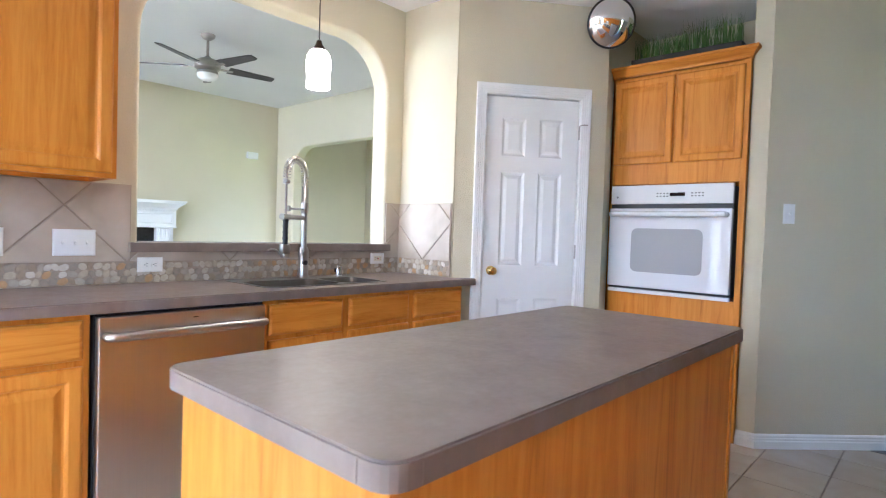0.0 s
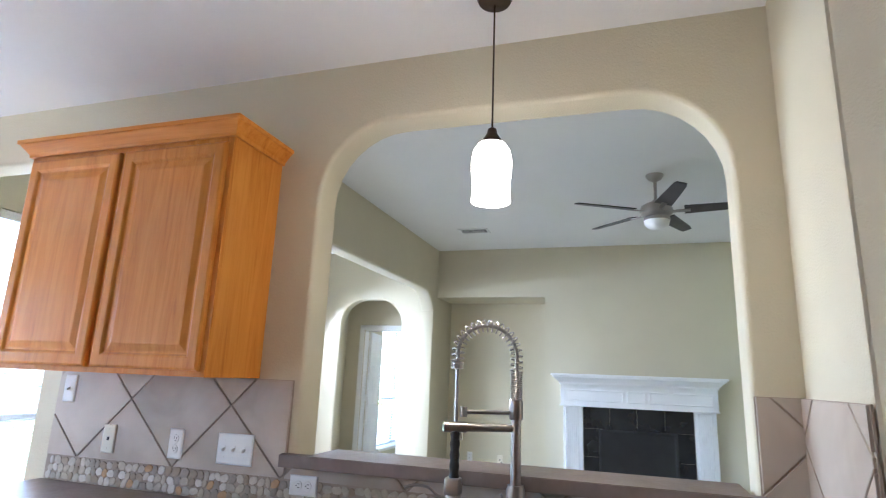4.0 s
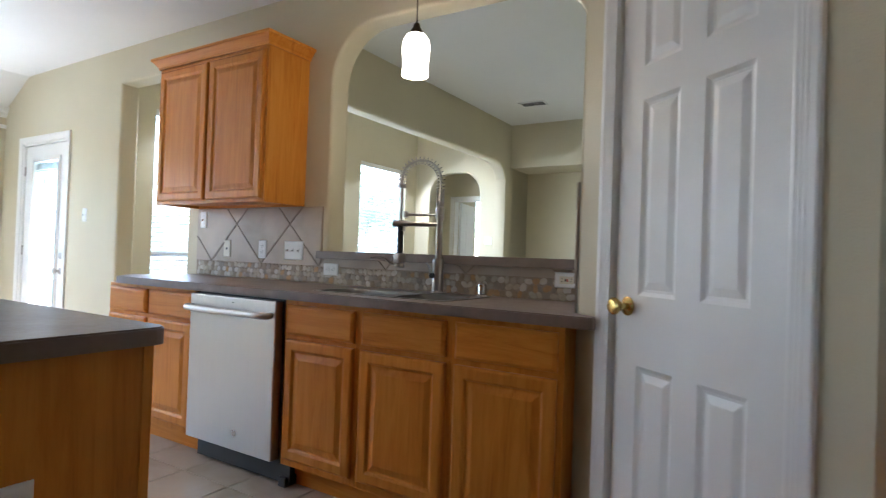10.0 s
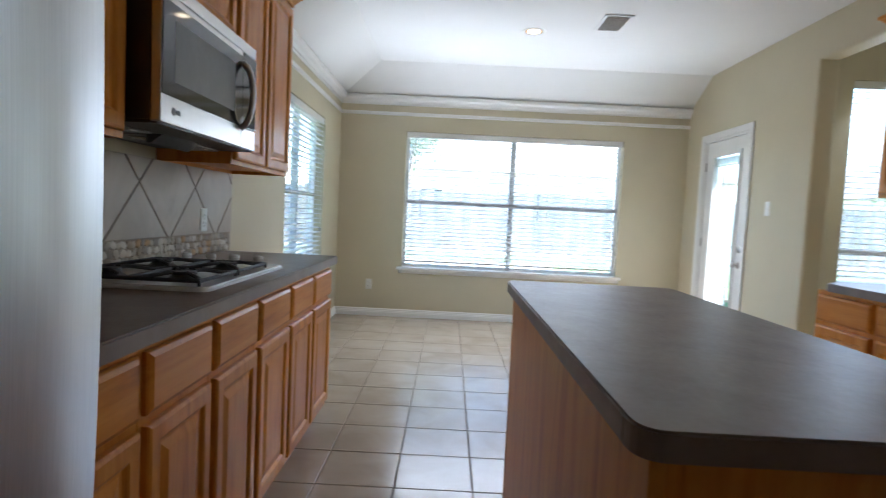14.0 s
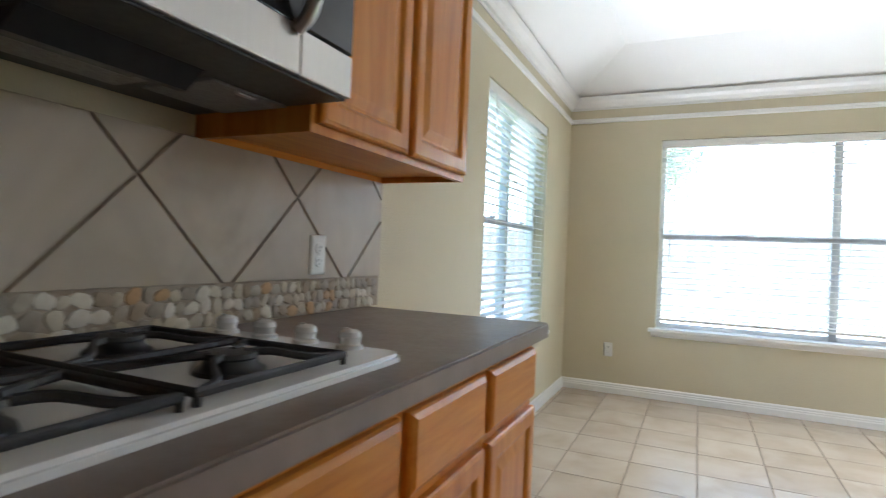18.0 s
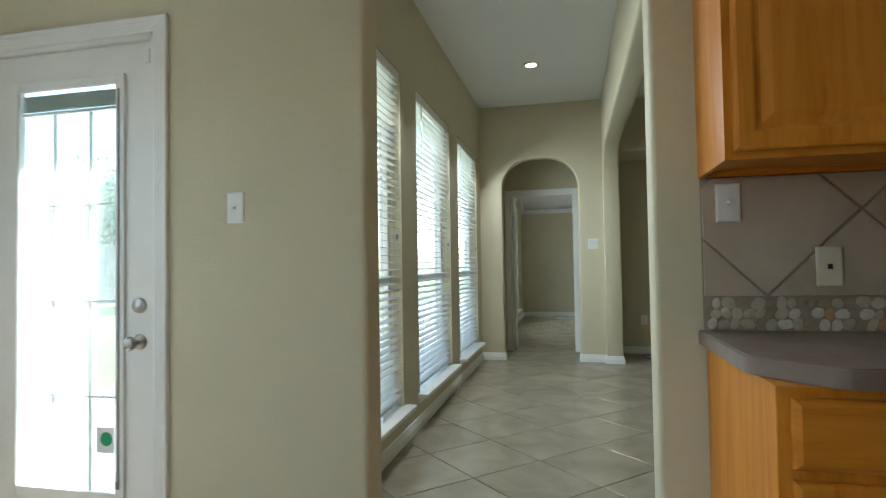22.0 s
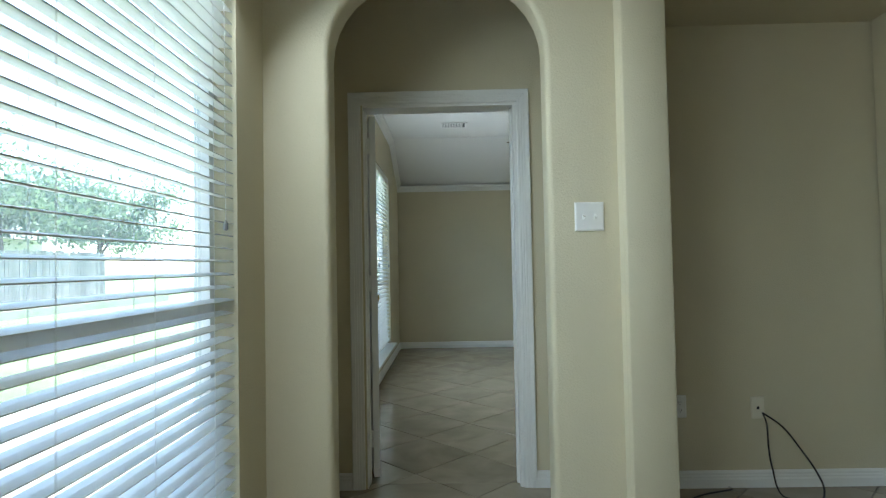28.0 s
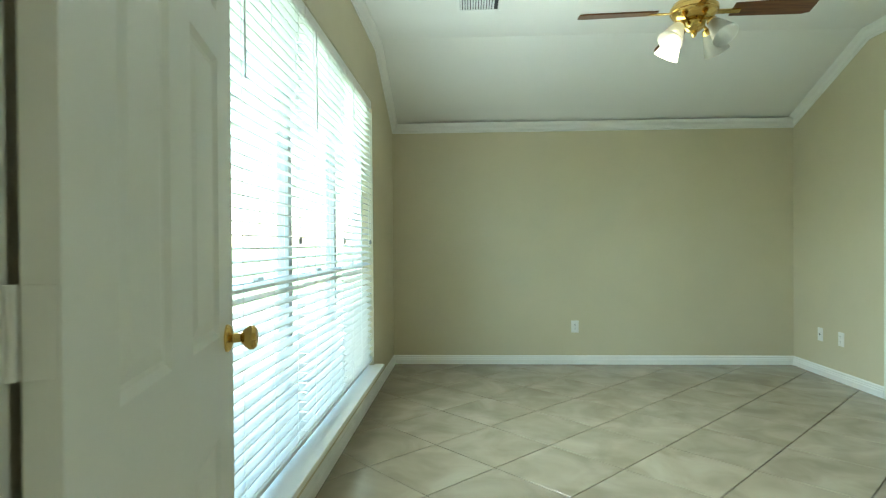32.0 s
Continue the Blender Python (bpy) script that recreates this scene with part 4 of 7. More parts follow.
for a, b, c, d in bowls:
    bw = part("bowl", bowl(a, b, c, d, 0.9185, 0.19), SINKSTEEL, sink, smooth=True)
    part("drain", lathe([(0.045, 0.0), (0.043, 0.003), (0.030, 0.002), (0.028, -0.002), (0.0, -0.002)], 24, ((a + b) / 2, (c + d) / 2, 0.730)), CHROME, bw, smooth=True)
part("maker_mark", box(bowls[0][1] - 0.11, bowls[0][1] - 0.06, bowls[0][3] - 0.0145, bowls[0][3] - 0.0135, 0.876, 0.882), CHROME, sink, "small stamped mark")
tagged(sink, "stainless steel double-bowl drop-in sink in the worktop", "sink")

# spring faucet
FX, FY, FZ = 1.865, 2.448, 0.9185
fa = empty("faucet")
part("base", lathe([(0.034, 0), (0.034, 0.006), (0.029, 0.010), (0.028, 0.16), (0.025, 0.165), (0.025, 0.17)], 24, (FX, FY, FZ)), NICKEL, fa, smooth=True)
part("column", tube([(FX, FY, FZ + 0.165), (FX, FY, FZ + 0.42)], 0.0165, 16), NICKEL, fa, smooth=True)
part("collar", lathe([(0.0195, 0), (0.022, 0.003), (0.022, 0.055), (0.019, 0.06)], 20, (FX, FY, FZ + 0.365)), NICKEL, fa, smooth=True)
part("side_lever", tube([(FX - 0.015, FY - 0.030, FZ + 0.09), (FX - 0.035, FY - 0.052, FZ + 0.15)], [0.007, 0.0035], 10), NICKEL, fa, smooth=True)
part("lever_socket", lathe([(0.013, 0.0), (0.013, 0.02), (0.0, 0.022)], 14, (FX - 0.012, FY - 0.022, FZ + 0.085), "-y"), BLACK, fa)
dx, dy = -0.175, -0.085
dl = math.hypot(dx, dy)
ux, uy = dx / dl, dy / dl
arc = [(FX, FY, FZ + 0.42), (FX, FY, FZ + 0.56)]
R = dl / 2
for k in range(1, 17):
    a = math.pi * k / 17
    arc.append((FX + ux * R * (1 - math.cos(a)), FY + uy * R * (1 - math.cos(a)), FZ + 0.56 + R * 1.0 * math.sin(a)))
arc += [(FX + dx, FY + dy, FZ + 0.53), (FX + dx, FY + dy, FZ + 0.45), (FX + dx, FY + dy, FZ + 0.33)]
arc = smooth_path(arc, 4)
hose = part("hose", tube(arc, 0.0062, 8), NICKEL, fa, smooth=True)


def coil(line, r, turns, wire, a, b):
    """A wire wound round a line between two shares of its length."""
    lens = [0.0]
    for p, q in zip(line, line[1:]):
        lens.append(lens[-1] + (q - p).length)
    pts = []
    n = int(turns * 12)
    up = Vector((ux, uy, 0)).cross(Vector((0, 0, 1))).normalized()
    for i in range(n + 1):
        s = (a + (b - a) * i / n) * lens[-1]
        k = max(j for j in range(len(lens) - 1) if lens[j] <= s + 1e-9)
        f = (s - lens[k]) / max(1e-9, lens[k + 1] - lens[k])
        p = line[k].lerp(line[k + 1], f)
        d = (line[k + 1] - line[k]).normalized()
        side = d.cross(up).normalized()
        w = 2 * math.pi * turns * i / n
        pts.append(p + (up * math.cos(w) + side * math.sin(w)) * r)
    return tube(pts, wire, 5)


part("spring", coil(arc, 0.0185, 16, 0.0022, 0.0, 0.14), NICKEL, fa, smooth=True)
part("spring", coil(arc, 0.0195, 22, 0.0024, 0.14, 0.72), NICKEL, fa, smooth=True)
SX, SY = FX + dx, FY + dy
part("hose_ring", lathe([(0.012, 0), (0.019, 0.002), (0.019, 0.022), (0.012, 0.025)], 18, (SX, SY, FZ + 0.515)), NICKEL, fa, smooth=True)
part("upper_arm", tube([(FX, FY, FZ + 0.385), (SX + 0.02, SY + 0.01, FZ + 0.385)], 0.0065, 10), NICKEL, fa, smooth=True)
part("arm_end", lathe([(0.012, 0), (0.012, 0.03)], 16, (SX + 0.022, SY + 0.010, FZ + 0.370)), NICKEL, fa, smooth=True)
part("pot_filler", tube([(FX, FY, FZ + 0.338), (SX - 0.03, SY - 0.014, FZ + 0.338)], 0.0125, 14), NICKEL, fa, smooth=True)
part("pot_filler_cap", tube([(SX + 0.03, SY + 0.014, FZ + 0.338), (SX - 0.035, SY - 0.017, FZ + 0.338)], 0.0165, 16), NICKEL, fa, smooth=True)
part("nozzle", lathe([(0.010, 0), (0.010, 0.03)], 14, (SX + 0.012, SY + 0.006, FZ + 0.300)), NICKEL, fa, smooth=True)
part("handle", lathe([(0.012, 0), (0.016, 0.006), (0.013, 0.022), (0.016, 0.038), (0.013, 0.054), (0.016, 0.070), (0.013, 0.086), (0.016, 0.102), (0.013, 0.118), (0.016, 0.134), (0.011, 0.148)], 16, (SX, SY, FZ + 0.185)), RUBBER, fa, "black ribbed spray handle", smooth=True)
part("spray_head", box(SX - 0.026, SX + 0.022, SY - 0.022, SY + 0.022, FZ + 0.140, FZ + 0.190, 0.006), NICKEL, fa, smooth=True)
part("spray_face", lathe([(0.022, 0), (0.026, 0.008), (0.024, 0.018), (0.016, 0.026)], 18, (SX, SY, FZ + 0.118)), NICKEL, fa, smooth=True)
part("spray_lever", tube(smooth_path([(SX - 0.02, SY - 0.01, FZ + 0.130), (SX - 0.045, SY - 0.02, FZ + 0.138), (SX - 0.07, SY - 0.032, FZ + 0.160), (SX - 0.11, SY - 0.045, FZ + 0.166), (SX - 0.14, SY - 0.058, FZ + 0.158)], 5), 0.0045, 8), NICKEL, fa, smooth=True)
tagged(fa, "brushed nickel spring pull-down kitchen faucet behind the sink", "faucet")

ag = empty("air_gap")
part("cap", lathe([(0.021, 0.004), (0.021, 0.052), (0.018, 0.060), (0.0, 0.062)], 22, (2.115, 2.448, FZ)), CHROME, ag, smooth=True)
part("seat", lathe([(0.023, 0), (0.023, 0.005), (0.020, 0.006)], 22, (2.115, 2.448, FZ)), PLASTIC, ag)
part("slot", box(2.090, 2.0945, 2.440, 2.456, FZ + 0.022, FZ + 0.045, 0.001), BLACK, ag)
tagged(ag, "chrome dishwasher air gap on the sink deck", "air gap")

# dishwasher
dw = empty("dishwasher")
DX0, DX1, DF = 0.672, 1.318, 1.910
part("door", box(DX0, DX1, DF, DF + 0.05, 0.115, 0.862, 0.006), STEEL, dw, "brushed steel door")
part("tub", box(DX0 + 0.005, DX1 + 0.012, DF + 0.052, 2.52, 0.10, 0.868), BLACK, dw)
part("gasket", box(DX0 - 0.004, DX0 - 0.001, DF + 0.03, DF + 0.06, 0.115, 0.868), BLACK, dw)
part("kick_plate", box(DX0 + 0.03, DX1 + 0.075, DF + 0.055, DF + 0.085, 0.012, 0.100), BLACK, dw, "black kick plate")
part("foot", box(DX1 + 0.02, DX1 + 0.065, DF + 0.035, DF + 0.115, 0.0, 0.045, 0.004), BLACK, dw)
part("handle", tube(smooth_path([(DX0 + 0.025, DF - 0.01, 0.795), (DX0 + 0.05, DF - 0.048, 0.795), ((DX0 + DX1) / 2, DF - 0.056, 0.795), (DX1 - 0.05, DF - 0.048, 0.795), (DX1 - 0.025, DF - 0.01, 0.795)], 6), 0.0165, 12), STEEL, dw, "curved steel bar handle", smooth=True)
for x in (DX0 + 0.026, DX1 - 0.026):
    part("handle_post", lathe([(0.014, 0), (0.012, 0.025)], 14, (x, DF + 0.002, 0.795), "-y"), GREY, dw)
part("badge", lathe([(0.017, 0), (0.017, 0.002), (0.012, 0.003), (0.0, 0.003)], 20, ((DX0 + DX1) / 2 + 0.06, DF + 0.0005, 0.20), "-y"), CHROME, dw, "small round maker's badge")
part("control_mark", box((DX0 + DX1) / 2 + 0.01, (DX0 + DX1) / 2 + 0.03, DF - 0.001, DF + 0.001, 0.834, 0.838), BLACK, dw)
tagged(dw, "stainless steel dishwasher with bar handle under the worktop", "dishwasher")


# backsplash pieces
def clip(poly, x0, x1, z0, z1):
    """A polygon cut to a rectangle."""
    for axis, lim, keep in ((0, x0, 1), (0, x1, -1), (1, z0, 1), (1, z1, -1)):
        out = []
        for i, p in enumerate(poly):
            q = poly[(i + 1) % len(poly)]
            ip, iq = (p[axis] - lim) * keep >= 0, (q[axis] - lim) * keep >= 0
            if ip:
                out.append(p)
            if ip != iq:
                t = (lim - p[axis]) / (q[axis] - p[axis])
                out.append((p[0] + t * (q[0] - p[0]), p[1] + t * (q[1] - p[1])))
        poly = out
        if not poly:
            break
    return poly


def diamond_tiles(parent, x0, x1, z0, z1, vx, vz, m, half=0.239, gap=0.0035):
    """Square tiles set on their corners, cut to a field; bottom corners at (vx + 2 half k, vz). Own axes x, z, front -y."""
    k0 = int((x0 - vx) / half) - 2
    for i in range(k0, int((x1 - vx) / half) + 3):
        for j in range(-2, 5):
            if (i + j) % 2 == 0:
                continue
            cx, cz = vx + i * half, vz + j * half
            h = half - gap * 1.42
            p = clip([(cx, cz - h), (cx + h, cz), (cx, cz + h), (cx - h, cz)], x0 + 0.002, x1 - 0.002, z0 + 0.002, z1 - 0.001)
            if len(p) < 3:
                continue
            area = abs(sum(p[a][0] * p[(a + 1) % len(p)][1] - p[(a + 1) % len(p)][0] * p[a][1] for a in range(len(p)))) / 2
            if area < 0.0004:
                continue
            mx, mz = sum(q[0] for q in p) / len(p), sum(q[1] for q in p) / len(p)
            bm = bmesh.new()
            back = [bm.verts.new((x, 0, z)) for x, z in p]
            edge = [bm.verts.new((x, -0.0065, z)) for x, z in p]
            front = [bm.verts.new((x + (mx - x) * 0.012, -0.008, z + (mz - z) * 0.012)) for x, z in p]
            n = len(p)
            for a in range(n):
                b = (a + 1) % n
                bm.faces.new((back[a], back[b], edge[b], edge[a]))
                bm.faces.new((edge[a], edge[b], front[b], front[a]))
            bm.faces.new(front)
            bm.faces.new(back[::-1])
            o = part("tile", bm, TILE_B, parent)
            o.matrix_basis = m


def pebble_strip(parent, x0, x1, z0, z1, m, seed, limit=300):
    """Flat pebbles set upright in mortar, three or four rows deep; each its own outline."""
    rng = random.Random(seed)
    shapes = []
    for s in range(14):
        bm = bmesh.new()
        n = 9
        ph = rng.random() * 6
        rad = [1.02 + 0.16 * math.sin(2 * math.pi * i / n * 2 + ph) + rng.uniform(-0.12, 0.12) for i in range(n)]
        low = [bm.verts.new((math.cos(2 * math.pi * i / n) * rad[i] * 0.5, 0.0, math.sin(2 * math.pi * i / n) * rad[i] * 0.5)) for i in range(n)]
        mid = [bm.verts.new((v.co.x * 0.97, -0.6, v.co.z * 0.97)) for v in low]
        top = [bm.verts.new((v.co.x * 0.88, -1.0, v.co.z * 0.88)) for v in low]
        for i in range(n):
            j = (i + 1) % n
            bm.faces.new((low[i], low[j], mid[j], mid[i]))
            bm.faces.new((mid[i], mid[j], top[j], top[i]))
        bm.faces.new(top)
        for f in bm.faces:
            f.smooth = True
        me = bpy.data.meshes.new("pebble")
        bm.to_mesh(me)
        bm.free()
        me.materials.append(PEBBLE)
        shapes.append(me)
    spots = []
    rows = 3
    rh = (z1 - z0) / rows
    for r in range(rows):
        x = x0 + rng.uniform(0, 0.02)
        while x < x1 - 0.012:
            w = rng.uniform(0.024, 0.043)
            if x + w > x1:
                break
            spots.append((x + w / 2, z0 + rh * (r + 0.5) + rng.uniform(-0.003, 0.003), w, rh * rng.uniform(0.95, 1.2), rng.uniform(-28, 28)))
            x += w * 0.985
    joined = bmesh.new()
    for k, (x, z, w, h, turn) in enumerate(spots):
        pm = m @ pose(x, 0, z, 0, turn, 0) @ Matrix.Diagonal((w * 1.04, rng.uniform(0.0045, 0.006), h, 1))
        if k < limit:
            o = new("pebble", rng.choice(shapes))
            o.parent = parent
            o.matrix_basis = pm
        else:
            b = bmesh.new()
            b.from_mesh(rng.choice(shapes))
            join(joined, b, pm)
    if len(joined.faces):
        for f in joined.faces:
            f.smooth = True
        o = part("pebbles", joined, PEBBLE, parent)
        o["kind"] = "stuff"
    else:
        joined.free()


ST = 1.016         # top of the pebble strip
bs = part("backsplash", box(-0.21, XA, YS - 0.006, YS - 0.0005, 0.916, 1.088), GROUT_BACK)
join_b = bmesh.new()
join_b.from_mesh(bs.data)
box(-0.21, 0.985, YS - 0.006, YS - 0.0005, 1.088, 1.372, bm=join_b)
box(2.565, XA, YS - 0.006, YS - 0.0005, 1.088, 1.386, bm=join_b)
box(XA - 0.006, XA - 0.0005, 2.060, YS - 0.006, 0.916, 1.386, bm=join_b)
join_b.to_mesh(bs.data)
join_b.free()
tagged(bs, "backsplash of diagonal stone-look tiles over a strip of river pebbles", "backsplash")
mf = Matrix.Translation((0, YS - 0.005, 0))
VX = 0.467
diamond_tiles(bs, -0.208, 0.983, ST, 1.371, VX, ST, mf, half=0.251)
diamond_tiles(bs, 0.983, 2.565, ST, 1.062, VX, ST, mf, half=0.251)
diamond_tiles(bs, 2.567, XA - 0.008, ST, 1.385, VX, ST, mf, half=0.251)
mr = Matrix.Translation((XA - 0.005, 0, 0)) @ Matrix.Rotation(radians(-90), 4, "Z")
diamond_tiles(bs, -YS + 0.008, -2.063, ST, 1.385, -2.30, ST, mr, half=0.251)

# ---- kitchen: bar ledge, wall cabinets, pendant ----
bl_top = tagged(part("bar_ledge", slab(worktop_outline([(0.972, YS - 0.045, 0.006), (2.590, YS - 0.045, 0.006), (2.590, YS - 0.001, 0), (2.542, YS - 0.001, 0), (2.542, YS + T + 0.05, 0.01), (1.083, YS + T + 0.05, 0.01), (1.083, YS - 0.001, 0), (0.972, YS - 0.001, 0)], 0), 1.062, 1.107, 0.003), COUNTER), "grey-brown laminate ledge in the pass-through", "ledge")
part("edge_strip", box(0.980, 2.582, YS - 0.0462, YS - 0.044, 1.0645, 1.1045), COUNTER, bl_top)


def wall_cabinet(x0, x1, z0, z1, depth, doors, m, label, ends=(True, True), name="wall_cabinet", moulding=True):
    """A wall cabinet in its own axes: back at y 0, front at y -depth, bottom panel set up a little. doors: (x0, x1)."""
    top = empty(name)
    f = -depth
    part("side", box(x0, x0 + 0.016, f + 0.019, 0, z0, z1), OAK, top)
    part("side", box(x1 - 0.016, x1, f + 0.019, 0, z0, z1), OAK, top)
    part("bottom", box(x0 + 0.016, x1 - 0.016, f + 0.019, 0, z0 + 0.018, z0 + 0.030), OAK_X, top)
    part("top", box(x0 + 0.016, x1 - 0.016, f + 0.019, 0, z1 - 0.02, z1 - 0.002), OAK_X, top)
    part("back", box(x0 + 0.016, x1 - 0.016, -0.008, 0, z0 + 0.03, z1 - 0.02), OAK, top)
    part("hanging_rail", box(x0 + 0.016, x1 - 0.016, -0.014, 0, z0, z0 + 0.018), OAK_X, top)
    fr = box(x0 + 0.04, x1 - 0.04, f, f + 0.019, z0, z0 + 0.045)
    box(x0 + 0.04, x1 - 0.04, f, f + 0.019, z1 - 0.05, z1, bm=fr)
    box(x0, x0 + 0.04, f, f + 0.019, z0, z1, bm=fr)
    box(x1 - 0.04, x1, f, f + 0.019, z0, z1, bm=fr)
    for a, b in zip(doors, doors[1:]):
        box(a[1] - 0.02, b[0] + 0.02, f, f + 0.019, z0 + 0.045, z1 - 0.05, bm=fr)
    part("face_frame", fr, OAK, top)
    for a, b in doors:
        part("door", moved(panel_door(b - a, z1 - z0 - 0.055), Matrix.Translation((a, f - 0.02, z0 + 0.02))), OAK, top)
    if moulding:
        path = [(x0, f, z1 - 0.012), (x1, f, z1 - 0.012)]
        if ends[0]:
            path = [(x0, 0, z1 - 0.012)] + path
        if ends[1]:
            path = path + [(x1, 0, z1 - 0.012)]
        crown(path, top)
    top.matrix_world = m
    return tagged(top, label, "cabinet")


wall_cabinet(-0.215, 0.824, 1.374, 2.275, 0.315, [(-0.195, 0.291), (0.318, 0.804)], Matrix.Translation((0, YS - 0.001, 0)), "honey oak wall cabinet with two raised-panel doors and crown")

PX, PY = 1.81, 2.27
pe = empty("pendant_lamp")
part("canopy", lathe([(0.062, 0.0), (0.062, -0.006), (0.055, -0.020), (0.020, -0.028), (0.006, -0.032)], 28, (PX, PY, HK)), BRONZE, pe, smooth=True)
part("cord", tube([(PX, PY, HK - 0.03), (PX, PY, 2.205)], 0.0032, 8), BRONZE, pe)
part("socket_cap", lathe([(0.006, 0.045), (0.014, 0.040), (0.018, 0.022), (0.030, 0.004), (0.031, -0.012), (0.022, -0.014)], 22, (PX, PY, 2.165)), BRONZE, pe, smooth=True)
part("shade", lathe([(0.022, 0.0), (0.045, -0.010), (0.060, -0.034), (0.066, -0.070), (0.064, -0.110), (0.060, -0.150), (0.062, -0.190), (0.0635, -0.205), (0.060, -0.204), (0.056, -0.150), (0.060, -0.105), (0.061, -0.07), (0.055, -0.036), (0.04, -0.014), (0.02, -0.004)], 28, (PX, PY, 2.160)), LAMP_ON, pe, "glowing white glass shade", smooth=True)
tagged(pe, "lit pendant lamp with white glass shade on a cord", "lamp")
pl = new("pendant_bulb", bpy.data.lights.new("pendant_bulb", "POINT"))
pl.data.energy, pl.data.color, pl.data.shadow_soft_size = 0.28, (1.0, 0.80, 0.55), 0.06
pl.location = (PX, PY, 1.90)

# ---- pantry door at an angle ----
PM = PANTRY
pd = empty("door_pantry")
leaf = part("door_leaf", moved(six_panel(0.619, 2.075), Matrix.Translation((0.193, 0.012, 0.010))), TRIM, pd, "white moulded six-panel leaf", smooth=False)
door_knob(leaf, 0.254, 0.965, 0.012)
for z in (0.25, 1.10, 1.88):
    hinge(leaf, 0.818, z, 0.004)
part("door_stop", tube([(0.818, 0.004, 1.925), (0.818, -0.035, 1.925), (0.852, -0.045, 1.925)], 0.004, 8), NICKEL, leaf, "hinge-pin door stop")
part("casing", casing(0.186, 0.820, 2.098, 0.066), TRIM, pd)
part("jamb", box(0.175, 0.187, 0, 0.12, 0, 2.105), TRIM, pd)
part("jamb", box(0.819, 0.831, 0, 0.12, 0, 2.105), TRIM, pd)
part("jamb", box(0.175, 0.831, 0, 0.12, 2.093, 2.105), TRIM, pd)
part("stop", box(0.187, 0.819, 0.05, 0.062, 2.075, 2.093), TRIM, pd)
pd.matrix_world = PM
tagged(pd, "closed white six-panel pantry door with brass knob", "door", kind="structure")

# ---- wall oven tower ----
OX, OY0, OY1 = 3.660, 0.62, 1.465
OM = Matrix.Translation((OX, OY1, 0)) @ Matrix.Rotation(radians(-90), 4, "Z")   # own x runs along -y, own y runs along +x
OW = OY1 - OY0
oc = empty("oven_cabinet")
part("side", box(0, 0.018, 0, 0.58, 0, 2.29), OAK, oc)
part("side", box(OW - 0.018, OW, 0, 0.58, 0, 2.29), OAK, oc)
part("back", box(0.018, OW - 0.018, 0.565, 0.58, 0, 2.29), OAK, oc)
part("top", box(0.018, OW - 0.018, 0, 0.565, 2.272, 2.29), OAK_X, oc)
ff = box(0, 0.028, 0, 0.019, 0.0, 2.29)
box(OW - 0.028, OW, 0, 0.019, 0.0, 2.29, bm=ff)
box(0.028, OW - 0.028, 0, 0.019, 2.24, 2.29, bm=ff)
box(0.028, OW - 0.028, 0, 0.019, 1.56, 1.71, bm=ff)
box(0.028, OW - 0.028, 0, 0.019, 0.63, 0.845, bm=ff)
box(0.028, OW - 0.028, 0, 0.019, 0.0, 0.12, bm=ff)
box(OW / 2 - 0.025, OW / 2 + 0.025, 0, 0.019, 1.71, 2.24, bm=ff)
part("face_frame", ff, OAK, oc)
part("shelf", box(0.018, OW - 0.018, 0.02, 0.565, 0.82, 0.84), OAK_X, oc)
for a in (0.022, OW / 2 + 0.008):
    part("door", moved(panel_door(OW / 2 - 0.030, 0.555, 0.05), Matrix.Translation((a, -0.02, 1.695))), OAK, oc)
for lo, hi in ((0.40, 0.655), (0.11, 0.375)):
    part("drawer", moved(drawer_front(OW - 0.045, hi - lo), Matrix.Translation((0.022, -0.02, lo))), OAK_Y, oc)
crown([(0, 0.0, 2.278), (OW, 0.0, 2.278), (OW, 0.05, 2.278)], oc, OAK_Y)
oc.matrix_world = OM
part("scribe_strip", box(OW - 0.030, OW + 0.004, -0.004, 0.030, 0.0, 2.32, 0.002), OAK, oc)
tagged(oc, "tall honey oak oven cabinet with doors and drawers", "cabinet")

ov = empty("wall_oven")
a, b = 0.030, OW - 0.050
part("control_panel", box(a, b, -0.030, -0.002, 1.43, 1.552, 0.004), ENAMEL, ov)
part("display", box(0.50 * OW, 0.61 * OW, -0.0315, -0.029, 1.478, 1.500), DARKGLASS, ov, "dark clock display")
for k in range(4):
    for j in range(2):
        for s in (0.40, 0.655):
            part("button", box(OW * s + k * 0.021, OW * s + k * 0.021 + 0.012, -0.0318, -0.0295, 1.474 + j * 0.018, 1.482 + j * 0.018, 0.001), GREY, ov)
part("badge", lathe([(0.007, 0), (0.007, 0.001)], 14, (0.075, -0.030, 1.475), "-y"), GREY, ov)
part("vent", box(a, b, -0.020, -0.002, 1.402, 1.428), BLACK, ov, "black vent slot")
part("trim", box(a, b, -0.026, -0.002, 0.868, 0.880, 0.002), BLACK, ov)
part("trim", box(a, b, -0.034, -0.002, 0.842, 0.866, 0.003), ENAMEL, ov)
OVEN_GLASS = material("white_oven_glass", (0.74, 0.74, 0.75), 0.05)
od = part("door", box(a, b, -0.045, -0.004, 0.882, 1.400, 0.005), OVEN_GLASS, ov, "white glass oven door")
ow = (a + b) / 2
win = worktop_outline([(ow - 0.225, 0.985, 0.045), (ow + 0.225, 0.985, 0.045), (ow + 0.225, 1.270, 0.045), (ow - 0.225, 1.270, 0.045)], 0)
